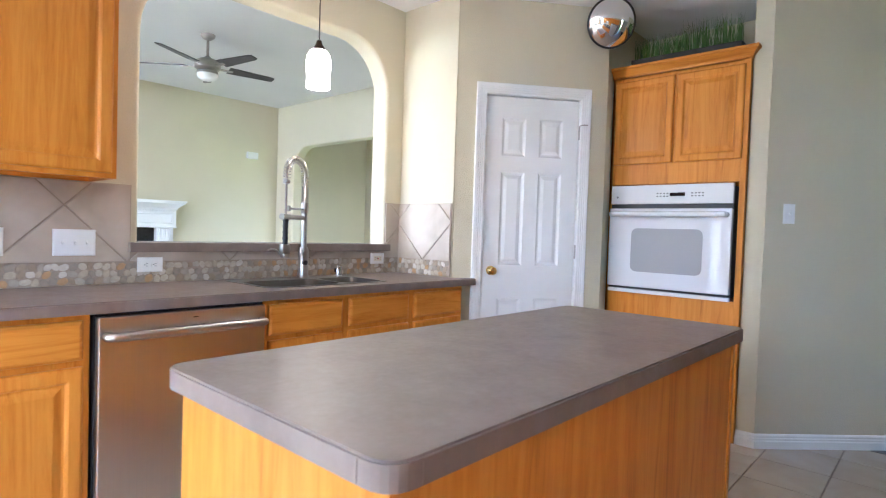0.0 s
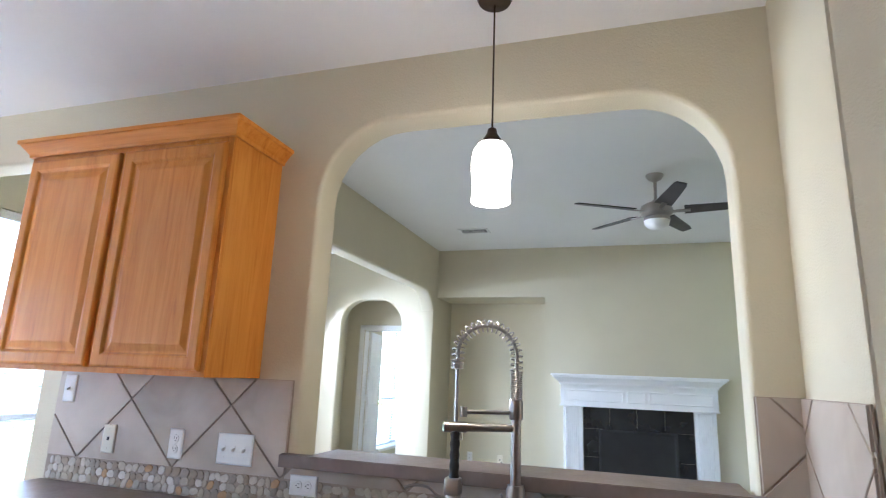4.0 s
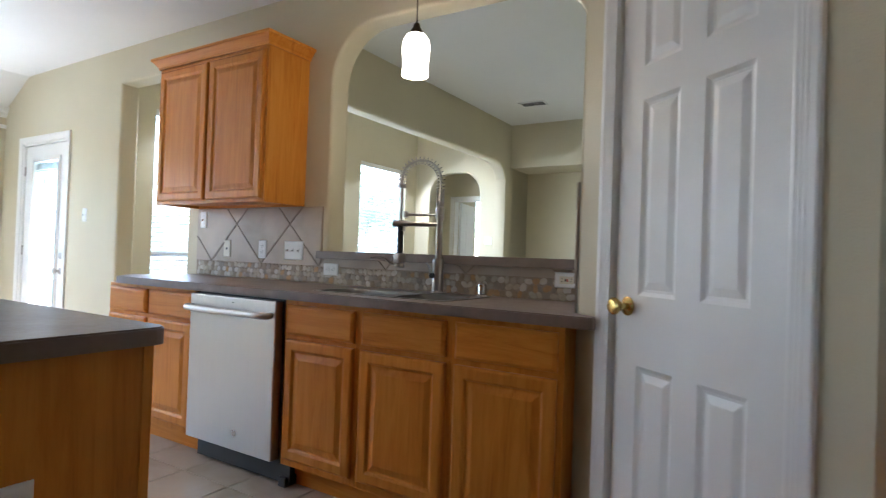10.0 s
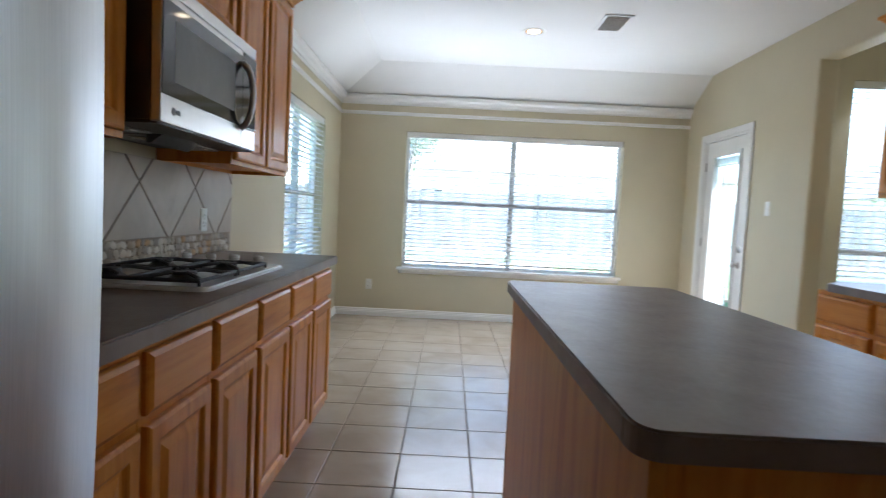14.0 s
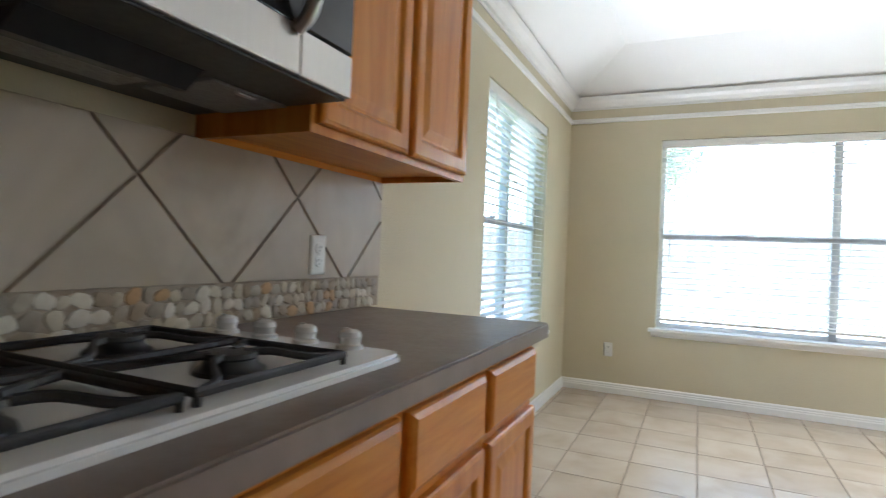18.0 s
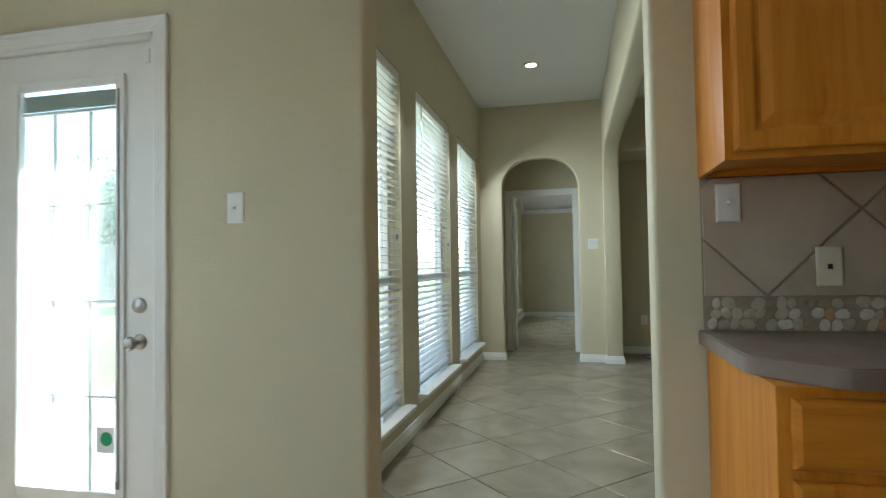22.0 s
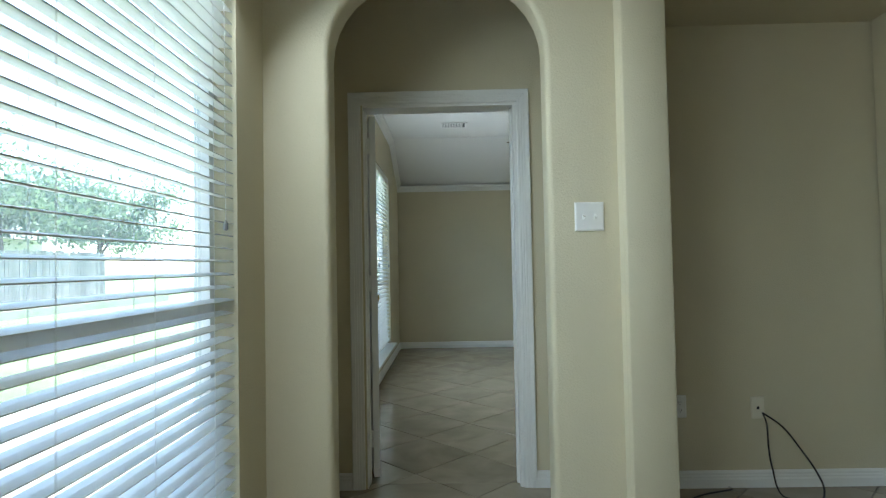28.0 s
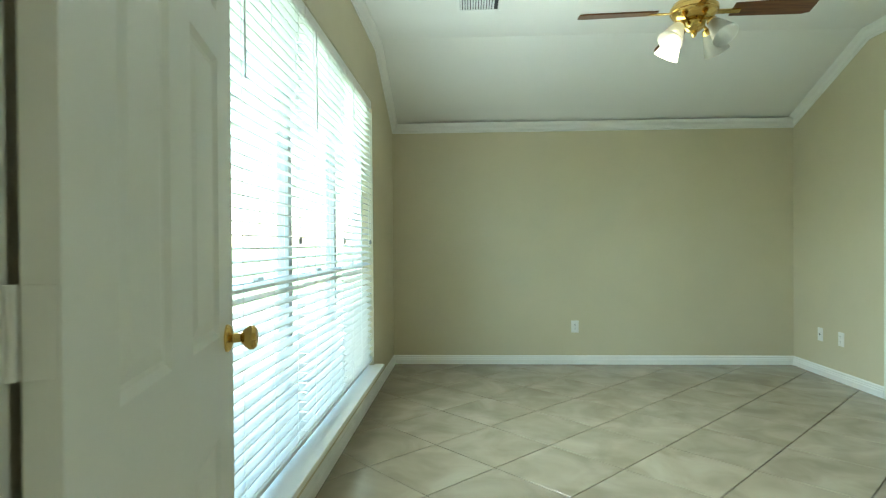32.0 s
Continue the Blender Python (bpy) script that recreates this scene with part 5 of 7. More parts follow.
part("door_window", moved(slab(win, 0.0, 0.0012, 0), Matrix.Translation((0, -0.0452, 0)) @ Matrix.Rotation(radians(90), 4, "X")), material("oven_window", (0.40, 0.40, 0.405), 0.05), od, "grey printed oven window with rounded corners")
part("handle", tube(smooth_path([(a + 0.03, -0.045, 1.362), (a + 0.035, -0.085, 1.362), (a + 0.10, -0.098, 1.362), (b - 0.10, -0.098, 1.362), (b - 0.035, -0.085, 1.362), (b - 0.03, -0.045, 1.362)], 6), 0.017, 12), ENAMEL, ov, "white bar handle", smooth=True)
part("cavity", box(a + 0.01, b - 0.01, 0.022, 0.52, 0.86, 1.54), BLACK, ov)
ov.matrix_world = OM
tagged(ov, "white built-in wall oven with glass door", "oven")

pg = empty("grass_planter")
part("tray", box(0.10, OW - 0.06, 0.03, 0.13, 2.347, 2.405, 0.004), SOIL, pg, "black planter box")
rng = random.Random(5)
for c in range(11):
    cx = 0.135 + c * (OW - 0.23) / 10
    bm = bmesh.new()
    for k in range(46):
        x, y = cx + rng.gauss(0, 0.016), 0.08 + rng.gauss(0, 0.015)
        h, lx, ly = rng.uniform(0.11, 0.20) * (0.85 if c < 5 else 1.05), rng.gauss(0, 0.022), rng.gauss(0, 0.02)
        w = 0.0022
        t = rng.uniform(0, 3.14)
        cxx, cyy = math.cos(t) * w, math.sin(t) * w
        p = [Vector((x, y, 2.40)), Vector((x + lx * 0.35, y + ly * 0.35, 2.40 + h * 0.6)), Vector((x + lx, y + ly, 2.40 + h))]
        v = [bm.verts.new(p[0] + Vector((cxx, cyy, 0))), bm.verts.new(p[0] - Vector((cxx, cyy, 0))), bm.verts.new(p[1] - Vector((cxx, cyy, 0)) * 0.8), bm.verts.new(p[1] + Vector((cxx, cyy, 0)) * 0.8), bm.verts.new(p[2])]
        bm.faces.new((v[0], v[1], v[2], v[3]))
        bm.faces.new((v[3], v[2], v[4]))
    part("grass_tuft", bm, GRASSBLADE, pg)
pg.matrix_world = OM
tagged(pg, "artificial grass in a black tray on the oven cabinet", "planter")

mi = empty("convex_mirror")
MM = Matrix.Translation((3.40, 1.385, 2.575)) @ Matrix.Rotation(radians(-45), 4, "Z") @ Matrix.Rotation(radians(18), 4, "X")
part("mirror_face", lathe([(0.150, 0.0), (0.135, 0.012), (0.110, 0.026), (0.080, 0.038), (0.045, 0.047), (0.0, 0.051)], 40, (0, -0.03, 0), "-y"), MIRROR, mi, "bulging mirror glass", smooth=True)
part("rim", tube([(0.150 * math.cos(2 * math.pi * k / 40), -0.03, 0.150 * math.sin(2 * math.pi * k / 40)) for k in range(40)], 0.007, 8, closed=True), RUBBER, mi, "black rubber rim", smooth=True)
part("back_shell", lathe([(0.148, 0.0), (0.12, -0.012), (0.0, -0.014)], 30, (0, -0.03, 0), "-y"), BLACK, mi)
part("bracket", tube([(0, -0.02, 0), (0, 0.035, 0.0)], 0.012, 8), BLACK, mi)
mi.matrix_world = MM
tagged(mi, "round convex mirror with black rim on the wall", "mirror")

# ---- island ----
IX0, IX1, IY0, IY1 = 0.490, 2.112, 0.208, 0.888
it = tagged(part("worktop", slab(worktop_outline([(IX0, IY0, 0.05), (IX1, IY0, 0.05), (IX1, IY1, 0.05), (IX0, IY1, 0.05)], 0), 0.874, 0.915, 0.004), COUNTER), "grey-brown laminate island top with rounded corners", "worktop")
for x0, x1, y0, y1 in ((IX0 + 0.06, IX1 - 0.06, IY0 - 0.0012, IY0 + 0.002), (IX0 + 0.06, IX1 - 0.06, IY1 - 0.002, IY1 + 0.0012), (IX0 - 0.0012, IX0 + 0.002, IY0 + 0.06, IY1 - 0.06), (IX1 - 0.002, IX1 + 0.0012, IY0 + 0.06, IY1 - 0.06)):
    part("edge_strip", box(x0, x1, y0, y1, 0.8765, 0.9105), COUNTER, it)
isl = empty("island")
part("end_panel", box(IX1 - 0.048, IX1 - 0.030, IY0 + 0.03, IY1 - 0.03, 0.0, 0.873), OAK, isl)
part("end_panel", box(IX0 + 0.030, IX0 + 0.048, IY0 + 0.03, IY1 - 0.03, 0.0, 0.873), OAK, isl)
part("corner_post", box(IX1 - 0.049, IX1 - 0.026, IY1 - 0.05, IY1 - 0.026, 0.0, 0.873, 0.002), OAK, isl)
part("corner_post", box(IX1 - 0.049, IX1 - 0.026, IY0 + 0.026, IY0 + 0.05, 0.0, 0.873, 0.002), OAK, isl)
part("back_panel", box(IX0 + 0.048, IX1 - 0.048, IY0 + 0.032, IY0 + 0.050, 0.0, 0.873), OAK, isl)
part("front_frame", box(IX0 + 0.048, IX1 - 0.048, IY1 - 0.055, IY1 - 0.036, 0.10, 0.873), OAK, isl)
part("toe_kick", box(IX0 + 0.048, IX1 - 0.048, IY1 - 0.10, IY1 - 0.08, 0.0, 0.10), OAK_X, isl)
n = 3
w = (IX1 - IX0 - 0.12) / n
for k in range(n):
    a = IX0 + 0.06 + k * w
    for lo, hi, kind in ((0.712, 0.852, "drawer"), (0.135, 0.690, "door")):
        bm = drawer_front(w - 0.02, hi - lo) if kind == "drawer" else panel_door(w - 0.02, hi - lo)
        part(kind, moved(bm, Matrix.Translation((a + w - 0.01, IY1 - 0.016, lo)) @ Matrix.Rotation(radians(180), 4, "Z")), OAK_X if kind == "drawer" else OAK, isl)
tagged(isl, "honey oak kitchen island with plain end panels", "island")
wall_plate(Matrix.Translation((IX1 - 0.0295, IY0 + 0.385, 0.575)) @ Matrix.Rotation(radians(90), 4, "Z"), ["duplex"], "white socket plate on the island's oak end panel", "socket")

# ---- cooktop run ----
KF = YN + 0.605     # face of the cooktop base cabinets
KM = Matrix.Translation((0, KF, 0)) @ Matrix.Rotation(radians(180), 4, "Z")
edges = [-0.215, 0.185, 0.565, 0.945, 1.305, 1.655, 1.975]
for a, b in zip(edges, edges[1:]):
    tagged(base_unit(-b, -a, [(-b + 0.016, -a - 0.016, 0.712, 0.852, "drawer"), (-b + 0.016, -a - 0.016, 0.135, 0.690, "door")], KM, "honey oak base cabinet with drawer and door below the cooktop counter"), group="cooktop base cabinets")
kw = tagged(part("worktop", slab(worktop_outline([(-0.285, YN + 0.002, 0), (2.025, YN + 0.002, 0), (2.025, YN + 0.635, 0.004), (-0.285, YN + 0.635, 0.012)], 0), 0.874, 0.915, 0.004), COUNTER), "grey-brown laminate worktop holding the gas cooktop", "worktop")
part("edge_strip", box(-0.27, 2.022, YN + 0.634, YN + 0.6362, 0.8765, 0.9105), COUNTER, kw)
part("edge_strip", box(-0.2862, -0.284, YN + 0.004, YN + 0.620, 0.8765, 0.9105), COUNTER, kw)
kb = part("backsplash", box(-0.345, 2.0, YN + 0.0005, YN + 0.006, 0.916, 1.345), GROUT_BACK)
tagged(kb, "cooktop backsplash of diagonal stone-look tiles over river pebbles", "backsplash")
diamond_tiles(kb, -1.998, 0.343, ST, 1.344, -0.355, 1.002, Matrix.Translation((0, YN + 0.005, 0)) @ Matrix.Rotation(radians(180), 4, "Z"), half=0.243)

CX0, CX1, CY0, CY1 = 0.452, 1.212, YN + 0.055, YN + 0.555
ct = empty("cooktop")
part("tray", slab(worktop_outline([(CX0, CY0, 0.04), (CX1, CY0, 0.04), (CX1, CY1, 0.04), (CX0, CY1, 0.04)], 0), 0.9155, 0.930, 0.006), ENAMEL, ct, "white enamel tray", smooth=True)
burners = [(1.075, CY0 + 0.13), (1.075, CY0 + 0.37), (0.745, CY0 + 0.13), (0.745, CY0 + 0.37)]
for x, y in burners:
    bb = part("burner", lathe([(0.052, 0), (0.050, 0.006), (0.040, 0.012), (0.036, 0.020), (0.034, 0.020)], 24, (x, y, 0.930)), BLACK, ct, smooth=True)
    part("burner_cap", lathe([(0.036, 0), (0.038, 0.003), (0.036, 0.009), (0.0, 0.010)], 24, (x, y, 0.950)), IRON, bb, smooth=True)
for gx0, gx1 in ((0.915, 1.195), (0.610, 0.892)):
    g = part("grate", tube([(gx0, CY0 + 0.03, 0.945), (gx1, CY0 + 0.03, 0.945), (gx1, CY1 - 0.03, 0.945), (gx0, CY1 - 0.03, 0.945)], 0.0065, 6, closed=True), IRON, ct, "black cast-iron grate")
    cx = (gx0 + gx1) / 2
    for cy in (CY0 + 0.13, CY0 + 0.37):
        for dx2, dy2 in ((-1, -1), (1, -1), (-1, 1), (1, 1)):
            part("finger", tube(smooth_path([(cx + dx2 * 0.138, cy + dy2 * 0.098, 0.945), (cx + dx2 * 0.09, cy + dy2 * 0.075, 0.947), (cx + dx2 * 0.055, cy + dy2 * 0.03, 0.956), (cx + dx2 * 0.022, cy + dy2 * 0.012, 0.956)], 3), 0.0062, 6), IRON, g)
    part("finger", tube([(gx0, (CY0 + CY1) / 2, 0.945), (gx1, (CY0 + CY1) / 2, 0.945)], 0.006, 6), IRON, g)
    for x in (gx0, gx1):
        for y in (CY0 + 0.03, CY1 - 0.03):
            part("grate_foot", tube([(x, y, 0.929), (x, y, 0.943)], 0.005, 6), IRON, g)
for k in range(4):
    kn = part("knob", lathe([(0.024, 0), (0.024, 0.006), (0.019, 0.009), (0.0185, 0.016), (0.0215, 0.022), (0.019, 0.031), (0.012, 0.035), (0.0, 0.036)], 20, (0.488, CY0 + 0.10 + k * 0.10, 0.930)), ENAMEL, ct, "white control knob", smooth=True)
    part("knob_grip", box(0.488 - 0.002, 0.488 + 0.002, CY0 + 0.10 + k * 0.10 - 0.014, CY0 + 0.10 + k * 0.10 - 0.002, 0.964, 0.9675, 0.001), ENAMEL, kn)
tagged(ct, "white gas cooktop with black cast-iron grates and four knobs", "cooktop")

# microwave over the cooktop
MX0, MX1, MZ0, MZ1, MD = 0.458, 1.218, 1.392, 1.81, 0.385
mw = empty("microwave")
part("case", box(MX0, MX1, YN + 0.002, YN + MD, MZ0 + 0.01, MZ1), BLACK, mw)
MF = YN + MD
part("door", box(MX0 + 0.15, MX1, MF, MF + 0.030, MZ0 + 0.005, MZ1 - 0.045, 0.004), STEEL, mw, "brushed steel door frame")
part("top_grille", box(MX0, MX1, MF, MF + 0.028, MZ1 - 0.042, MZ1, 0.004), STEEL, mw)
part("door_glass", box(MX0 + 0.152, MX1 - 0.003, MF + 0.026, MF + 0.0325, MZ0 + 0.085, MZ1 - 0.065, 0.002), DARKGLASS, mw, "black glass door window")
part("door_window", box(MX0 + 0.23, MX1 - 0.075, MF + 0.0325, MF + 0.0335, MZ0 + 0.13, MZ1 - 0.11), GREY, mw, "grey screened window")
part("control_panel", box(MX0, MX0 + 0.148, MF, MF + 0.031, MZ0 + 0.085, MZ1 - 0.045, 0.004), DARKGLASS, mw, "black glass control panel")
part("lower_band", box(MX0, MX0 + 0.149, MF, MF + 0.030, MZ0 + 0.005, MZ0 + 0.083, 0.003), STEEL, mw)
part("handle", tube(smooth_path([(MX0 + 0.165, MF + 0.032, MZ0 + 0.075), (MX0 + 0.163, MF + 0.062, MZ0 + 0.11), (MX0 + 0.163, MF + 0.078, MZ0 + 0.20), (MX0 + 0.163, MF + 0.062, MZ0 + 0.29), (MX0 + 0.165, MF + 0.032, MZ0 + 0.325)], 6), 0.012, 10), STEEL, mw, "arched steel handle", smooth=True)
part("badge", lathe([(0.012, 0), (0.012, 0.001)], 16, (MX1 - 0.075, MF + 0.030, MZ0 + 0.045), "y"), GREY, mw, "small round maker's badge")
part("badge_letters", box(MX1 - 0.115, MX1 - 0.092, MF + 0.030, MF + 0.031, MZ0 + 0.038, MZ0 + 0.052), GREY, mw)
part("underside", box(MX0 + 0.004, MX1 - 0.004, YN + 0.006, MF + 0.02, MZ0, MZ0 + 0.012, 0.002), BLACK, mw)
FILTER = textured("filter_mesh", (0.20, 0.20, 0.20), (0.34, 0.34, 0.34), 0.45, 90.0, 0.6, 700, metal=0.7)
for x0, x1, y0, y1 in ((0.47, 0.66, 0.10, 0.27), (0.99, 1.17, 0.10, 0.27)):
    ft = part("grease_filter", box(x0, x1, YN + y0, YN + y1, MZ0 - 0.005, MZ0 + 0.001, 0.002), FILTER, mw, "grey mesh grease filter")
    part("filter_tab", box((x0 + x1) / 2 - 0.02, (x0 + x1) / 2 + 0.02, YN + y1 - 0.02, YN + y1 - 0.008, MZ0 - 0.008, MZ0 - 0.004, 0.001), STEEL, ft)
part("lamp_cover", box(0.69, 0.96, YN + 0.07, YN + 0.24, MZ0 - 0.006, MZ0 + 0.001, 0.002), FILTER, mw)
part("lamp_lens", box(0.72, 0.93, YN + 0.155, YN + 0.225, MZ0 - 0.009, MZ0 - 0.004, 0.002), material("lamp_lens", (0.20, 0.21, 0.21), 0.2), mw, "grey lamp lens")
part("lamp_hood", prism([(YN + 0.235, MZ0), (YN + 0.235, MZ0 - 0.03), (YN + 0.25, MZ0 - 0.03), (YN + 0.29, MZ0)], 0.69, 0.96, "x"), BLACK, mw)
tagged(mw, "stainless steel over-range microwave with arched handle", "microwave")

KW = Matrix.Translation((0, YN + 0.001, 0)) @ Matrix.Rotation(radians(180), 4, "Z")
wall_cabinet(-0.452, 0.343, 1.342, 2.285, 0.315, [(-0.435, -0.070), (-0.043, 0.325)], KW, "honey oak wall cabinet with narrow doors beside the microwave", ends=(False, True))
wall_cabinet(-1.222, -0.458, 1.82, 2.285, 0.315, [(-1.208, -0.848), (-0.832, -0.472)], KW, "short honey oak wall cabinet above the microwave", ends=(False, False))
wall_cabinet(-1.985, -1.228, 1.342, 2.285, 0.315, [(-1.965, -1.620), (-1.595, -1.246)], KW, "honey oak wall cabinet between microwave and refrigerator", ends=(False, False))
wall_cabinet(-2.95, -1.992, 1.83, 2.285, 0.60, [(-2.93, -2.485), (-2.455, -2.01)], KW, "deep honey oak cabinet above the refrigerator", ends=(False, False))

# board held by two brackets on the tiles
br = empty("knife_board")
part("board", box(1.34, 1.63, YN + 0.016, YN + 0.038, 1.165, 1.222, 0.003), PLY, br, "bare pine board")
for x in (1.325, 1.645):
    s = 1 if x < 1.5 else -1
    part("bracket", tube([(x + s * 0.035, YN + 0.042, 1.158), (x, YN + 0.042, 1.158), (x, YN + 0.042, 1.229), (x + s * 0.035, YN + 0.042, 1.229)], 0.0035, 6), CHROME, br, "chrome wire bracket")
    part("bracket_pad", box(x - 0.012, x + 0.012, YN + 0.012, YN + 0.04, 1.17, 1.217, 0.003), CHROME, br)
br.location = (-0.152, 0, 0.026)
tagged(br, "pine board held by chrome brackets on the backsplash", "rack")

# refrigerator
FRX0, FRX1, FRF = 2.035, 2.905, YN + 0.715
fr = empty("refrigerator")
part("case", box(FRX0, FRX1, YN + 0.02, FRF, 0.02, 1.775, 0.006), GREY, fr, "grey steel case")


def bowed(x0, x1, z0, z1, bulge, belly=0.012):
    """A fridge door: front bowed across and slightly from top to bottom, with rounded upright edges."""
    n, rows = 18, 12
    bm = bmesh.new()
    rings = []
    for r in range(rows + 1):
        v = r / rows
        ring = [(x0, FRF + 0.006)]
        for k in range(n + 1):
            t = k / n
            edge = min(1.0, (0.5 - abs(t - 0.5)) / 0.06)
            ring.append((x0 + (x1 - x0) * t, FRF + 0.030 + 0.032 * math.sin(math.pi / 2 * edge) + bulge * (1 - (2 * t - 1) ** 2) - belly * (2 * v - 1) ** 2))
        ring.append((x1, FRF + 0.006))
        rings.append([bm.verts.new((x, y, z0 + (z1 - z0) * v)) for x, y in ring])
    m = len(rings[0])
    for a, b in zip(rings, rings[1:]):
        for k in range(m):
            bm.faces.new((a[k], b[k], b[(k + 1) % m], a[(k + 1) % m]))
    bm.faces.new(rings[0])
    bm.faces.new(rings[-1][::-1])
    bmesh.ops.recalc_face_normals(bm, faces=bm.faces[:])
    return bm


part("door", bowed(FRX0 + 0.002, (FRX0 + FRX1) / 2 - 0.003, 0.70, 1.765, 0.020), SATIN, fr, "brushed steel bowed door", smooth=True)
part("door", bowed((FRX0 + FRX1) / 2 + 0.003, FRX1 - 0.002, 0.70, 1.765, 0.020), SATIN, fr, "brushed steel bowed door", smooth=True)
part("drawer", bowed(FRX0 + 0.002, FRX1 - 0.002, 0.07, 0.69, 0.030), SATIN, fr, "brushed steel freezer drawer", smooth=True)
for x in ((FRX0 + FRX1) / 2 - 0.030, (FRX0 + FRX1) / 2 + 0.030):
    part("handle", tube(smooth_path([(x, FRF + 0.06, 0.82), (x, FRF + 0.125, 0.86), (x, FRF + 0.135, 1.25), (x, FRF + 0.125, 1.64), (x, FRF + 0.06, 1.68)], 6), 0.013, 10), STEEL, fr, "steel bar handle", smooth=True)
part("handle", tube(smooth_path([(FRX0 + 0.10, FRF + 0.06, 0.62), (FRX0 + 0.13, FRF + 0.125, 0.62), ((FRX0 + FRX1) / 2, FRF + 0.150, 0.62), (FRX1 - 0.13, FRF + 0.125, 0.62), (FRX1 - 0.10, FRF + 0.06, 0.62)], 6), 0.013, 10), STEEL, fr, "steel bar handle", smooth=True)
part("grille", box(FRX0 + 0.01, FRX1 - 0.01, FRF - 0.02, FRF + 0.02, 0.0, 0.065), BLACK, fr)
part("badge", box(FRX0 + 0.06, FRX0 + 0.16, FRF + 0.078, FRF + 0.086, 0.715, 0.728), GREY, fr, "small maker's plate")
tagged(fr, "stainless steel refrigerator with bowed doors", "refrigerator")

# plates on the kitchen walls
def sink_plate(x, z, kinds, label, cat, **k):
    return wall_plate(Matrix.Translation((x, YS - 0.0135, z)), kinds, label, cat, **k)


sink_plate(-0.135, 1.296, ["toggle"], "white single light switch on the tiled backsplash", "switch")
sink_plate(0.128, 1.102, ["jack"], "ivory telephone plate on the tiled backsplash", "socket", mat=IVORY)
sink_plate(0.476, 1.105, ["duplex"], "white double socket plate on the tiled backsplash", "socket")
sink_plate(0.758, 1.104, ["toggle", "toggle", "toggle"], "white triple light switch plate on the tiled backsplash", "switch")
sink_plate(1.070, 1.001, ["duplex"], "white socket plate set sideways in the pebble strip", "socket", sideways=True)
sink_plate(2.498, 1.012, ["duplex"], "white plate with ivory safety socket in the pebble strip", "socket", sideways=True, gfci=True)
wall_plate(Matrix.Translation((0.015, YN + 0.0135, 1.088)) @ Matrix.Rotation(radians(180), 4, "Z"), ["duplex"], "white double socket plate on the cooktop backsplash", "socket")
wall_plate(facing(3.675, 0.51, -45) @ Matrix.Translation((0.142, -0.0005, 1.374)), ["toggle"], "white light switch on the angled wall", "switch")

# ---- breakfast nook ----
def opening_blind(name, w, z0, z1, m, tilt, label, wand=None, pitch=0.044):
    top = empty(name)
    blind(top, w, z0, z1, tilt, pitch, wand=wand)
    top.matrix_world = m
    return tagged(top, label, "blind")


NWM = facing(XN, NW[0], 90)
window("window_nook", NW[1] - NW[0], NW[2], NW[3], NWM, mull=((NW[1] - NW[0]) / 2,), mid=1.30, label="wide double window with white sill in the breakfast nook")
opening_blind("window_blind", NW[1] - NW[0] - 0.012, NW[2], NW[3] - 0.003, NWM @ Matrix.Translation((0.006, 0.035, 0)), 4, "white slatted blind, open, over the wide nook window", wand=0.10)
SWM = Matrix.Translation((SW[1], YN, 0)) @ Matrix.Rotation(radians(180), 4, "Z")
window("window_side", SW[1] - SW[0], SW[2], SW[3], SWM, mid=1.30, mull=((SW[1] - SW[0]) / 2,), label="side window with white sill in the breakfast nook")
opening_blind("window_blind", SW[1] - SW[0] - 0.012, SW[2], SW[3] - 0.003, SWM @ Matrix.Translation((0.006, 0.035, 0)), 8, "white slatted blind, open, over the side window", wand=0.10)

# back door with a full glass light and a small blind between the panes
BM = facing(BD[0], YS, 0)
bw = BD[1] - BD[0]
bd = empty("door_back")
part("casing", casing(0.0, bw, 2.04, 0.062), TRIM, bd)
for a, b in ((-0.002, 0.022), (bw - 0.022, bw + 0.002)):
    part("jamb", box(a, b, 0, T, 0, 2.043), TRIM, bd)
part("jamb", box(0, bw, 0, T, 2.020, 2.043), TRIM, bd)
lf = box(0.024, 0.165, 0.020, 0.064, 0.012, 2.018)
box(bw - 0.165, bw - 0.024, 0.020, 0.064, 0.012, 2.018, bm=lf)
box(0.165, bw - 0.165, 0.020, 0.064, 0.012, 0.235, bm=lf)
box(0.165, bw - 0.165, 0.020, 0.064, 1.885, 2.018, bm=lf)
leaf = part("door_leaf", lf, TRIM, bd, "white door leaf with full glass light")
gl = box(0.150, 0.190, 0.008, 0.022, 0.220, 1.900, 0.003)
box(bw - 0.190, bw - 0.150, 0.008, 0.022, 0.220, 1.900, 0.003, bm=gl)
box(0.190, bw - 0.190, 0.009, 0.022, 0.220, 0.258, 0.003, bm=gl)
box(0.190, bw - 0.190, 0.009, 0.022, 1.862, 1.900, 0.003, bm=gl)
part("glass_frame", gl, TRIM, leaf)
for y in (0.030, 0.056):
    p = part("pane", box(0.165, bw - 0.165, y, y + 0.003, 0.235, 1.885), HAZED, leaf, "clear glass light")
    p.visible_shadow = False
for k in range(9):
    part("blind_slat", box(0.185, bw - 0.185, 0.035, 0.053, 1.850 - k * 0.0075, 1.8515 - k * 0.0075), GREY, leaf)
part("blind_rail", box(0.180, bw - 0.180, 0.035, 0.053, 1.772, 1.782), TRIM, leaf)
part("blind_slider", box(bw - 0.176, bw - 0.170, 0.004, 0.008, 0.30, 1.84), GREY, leaf)
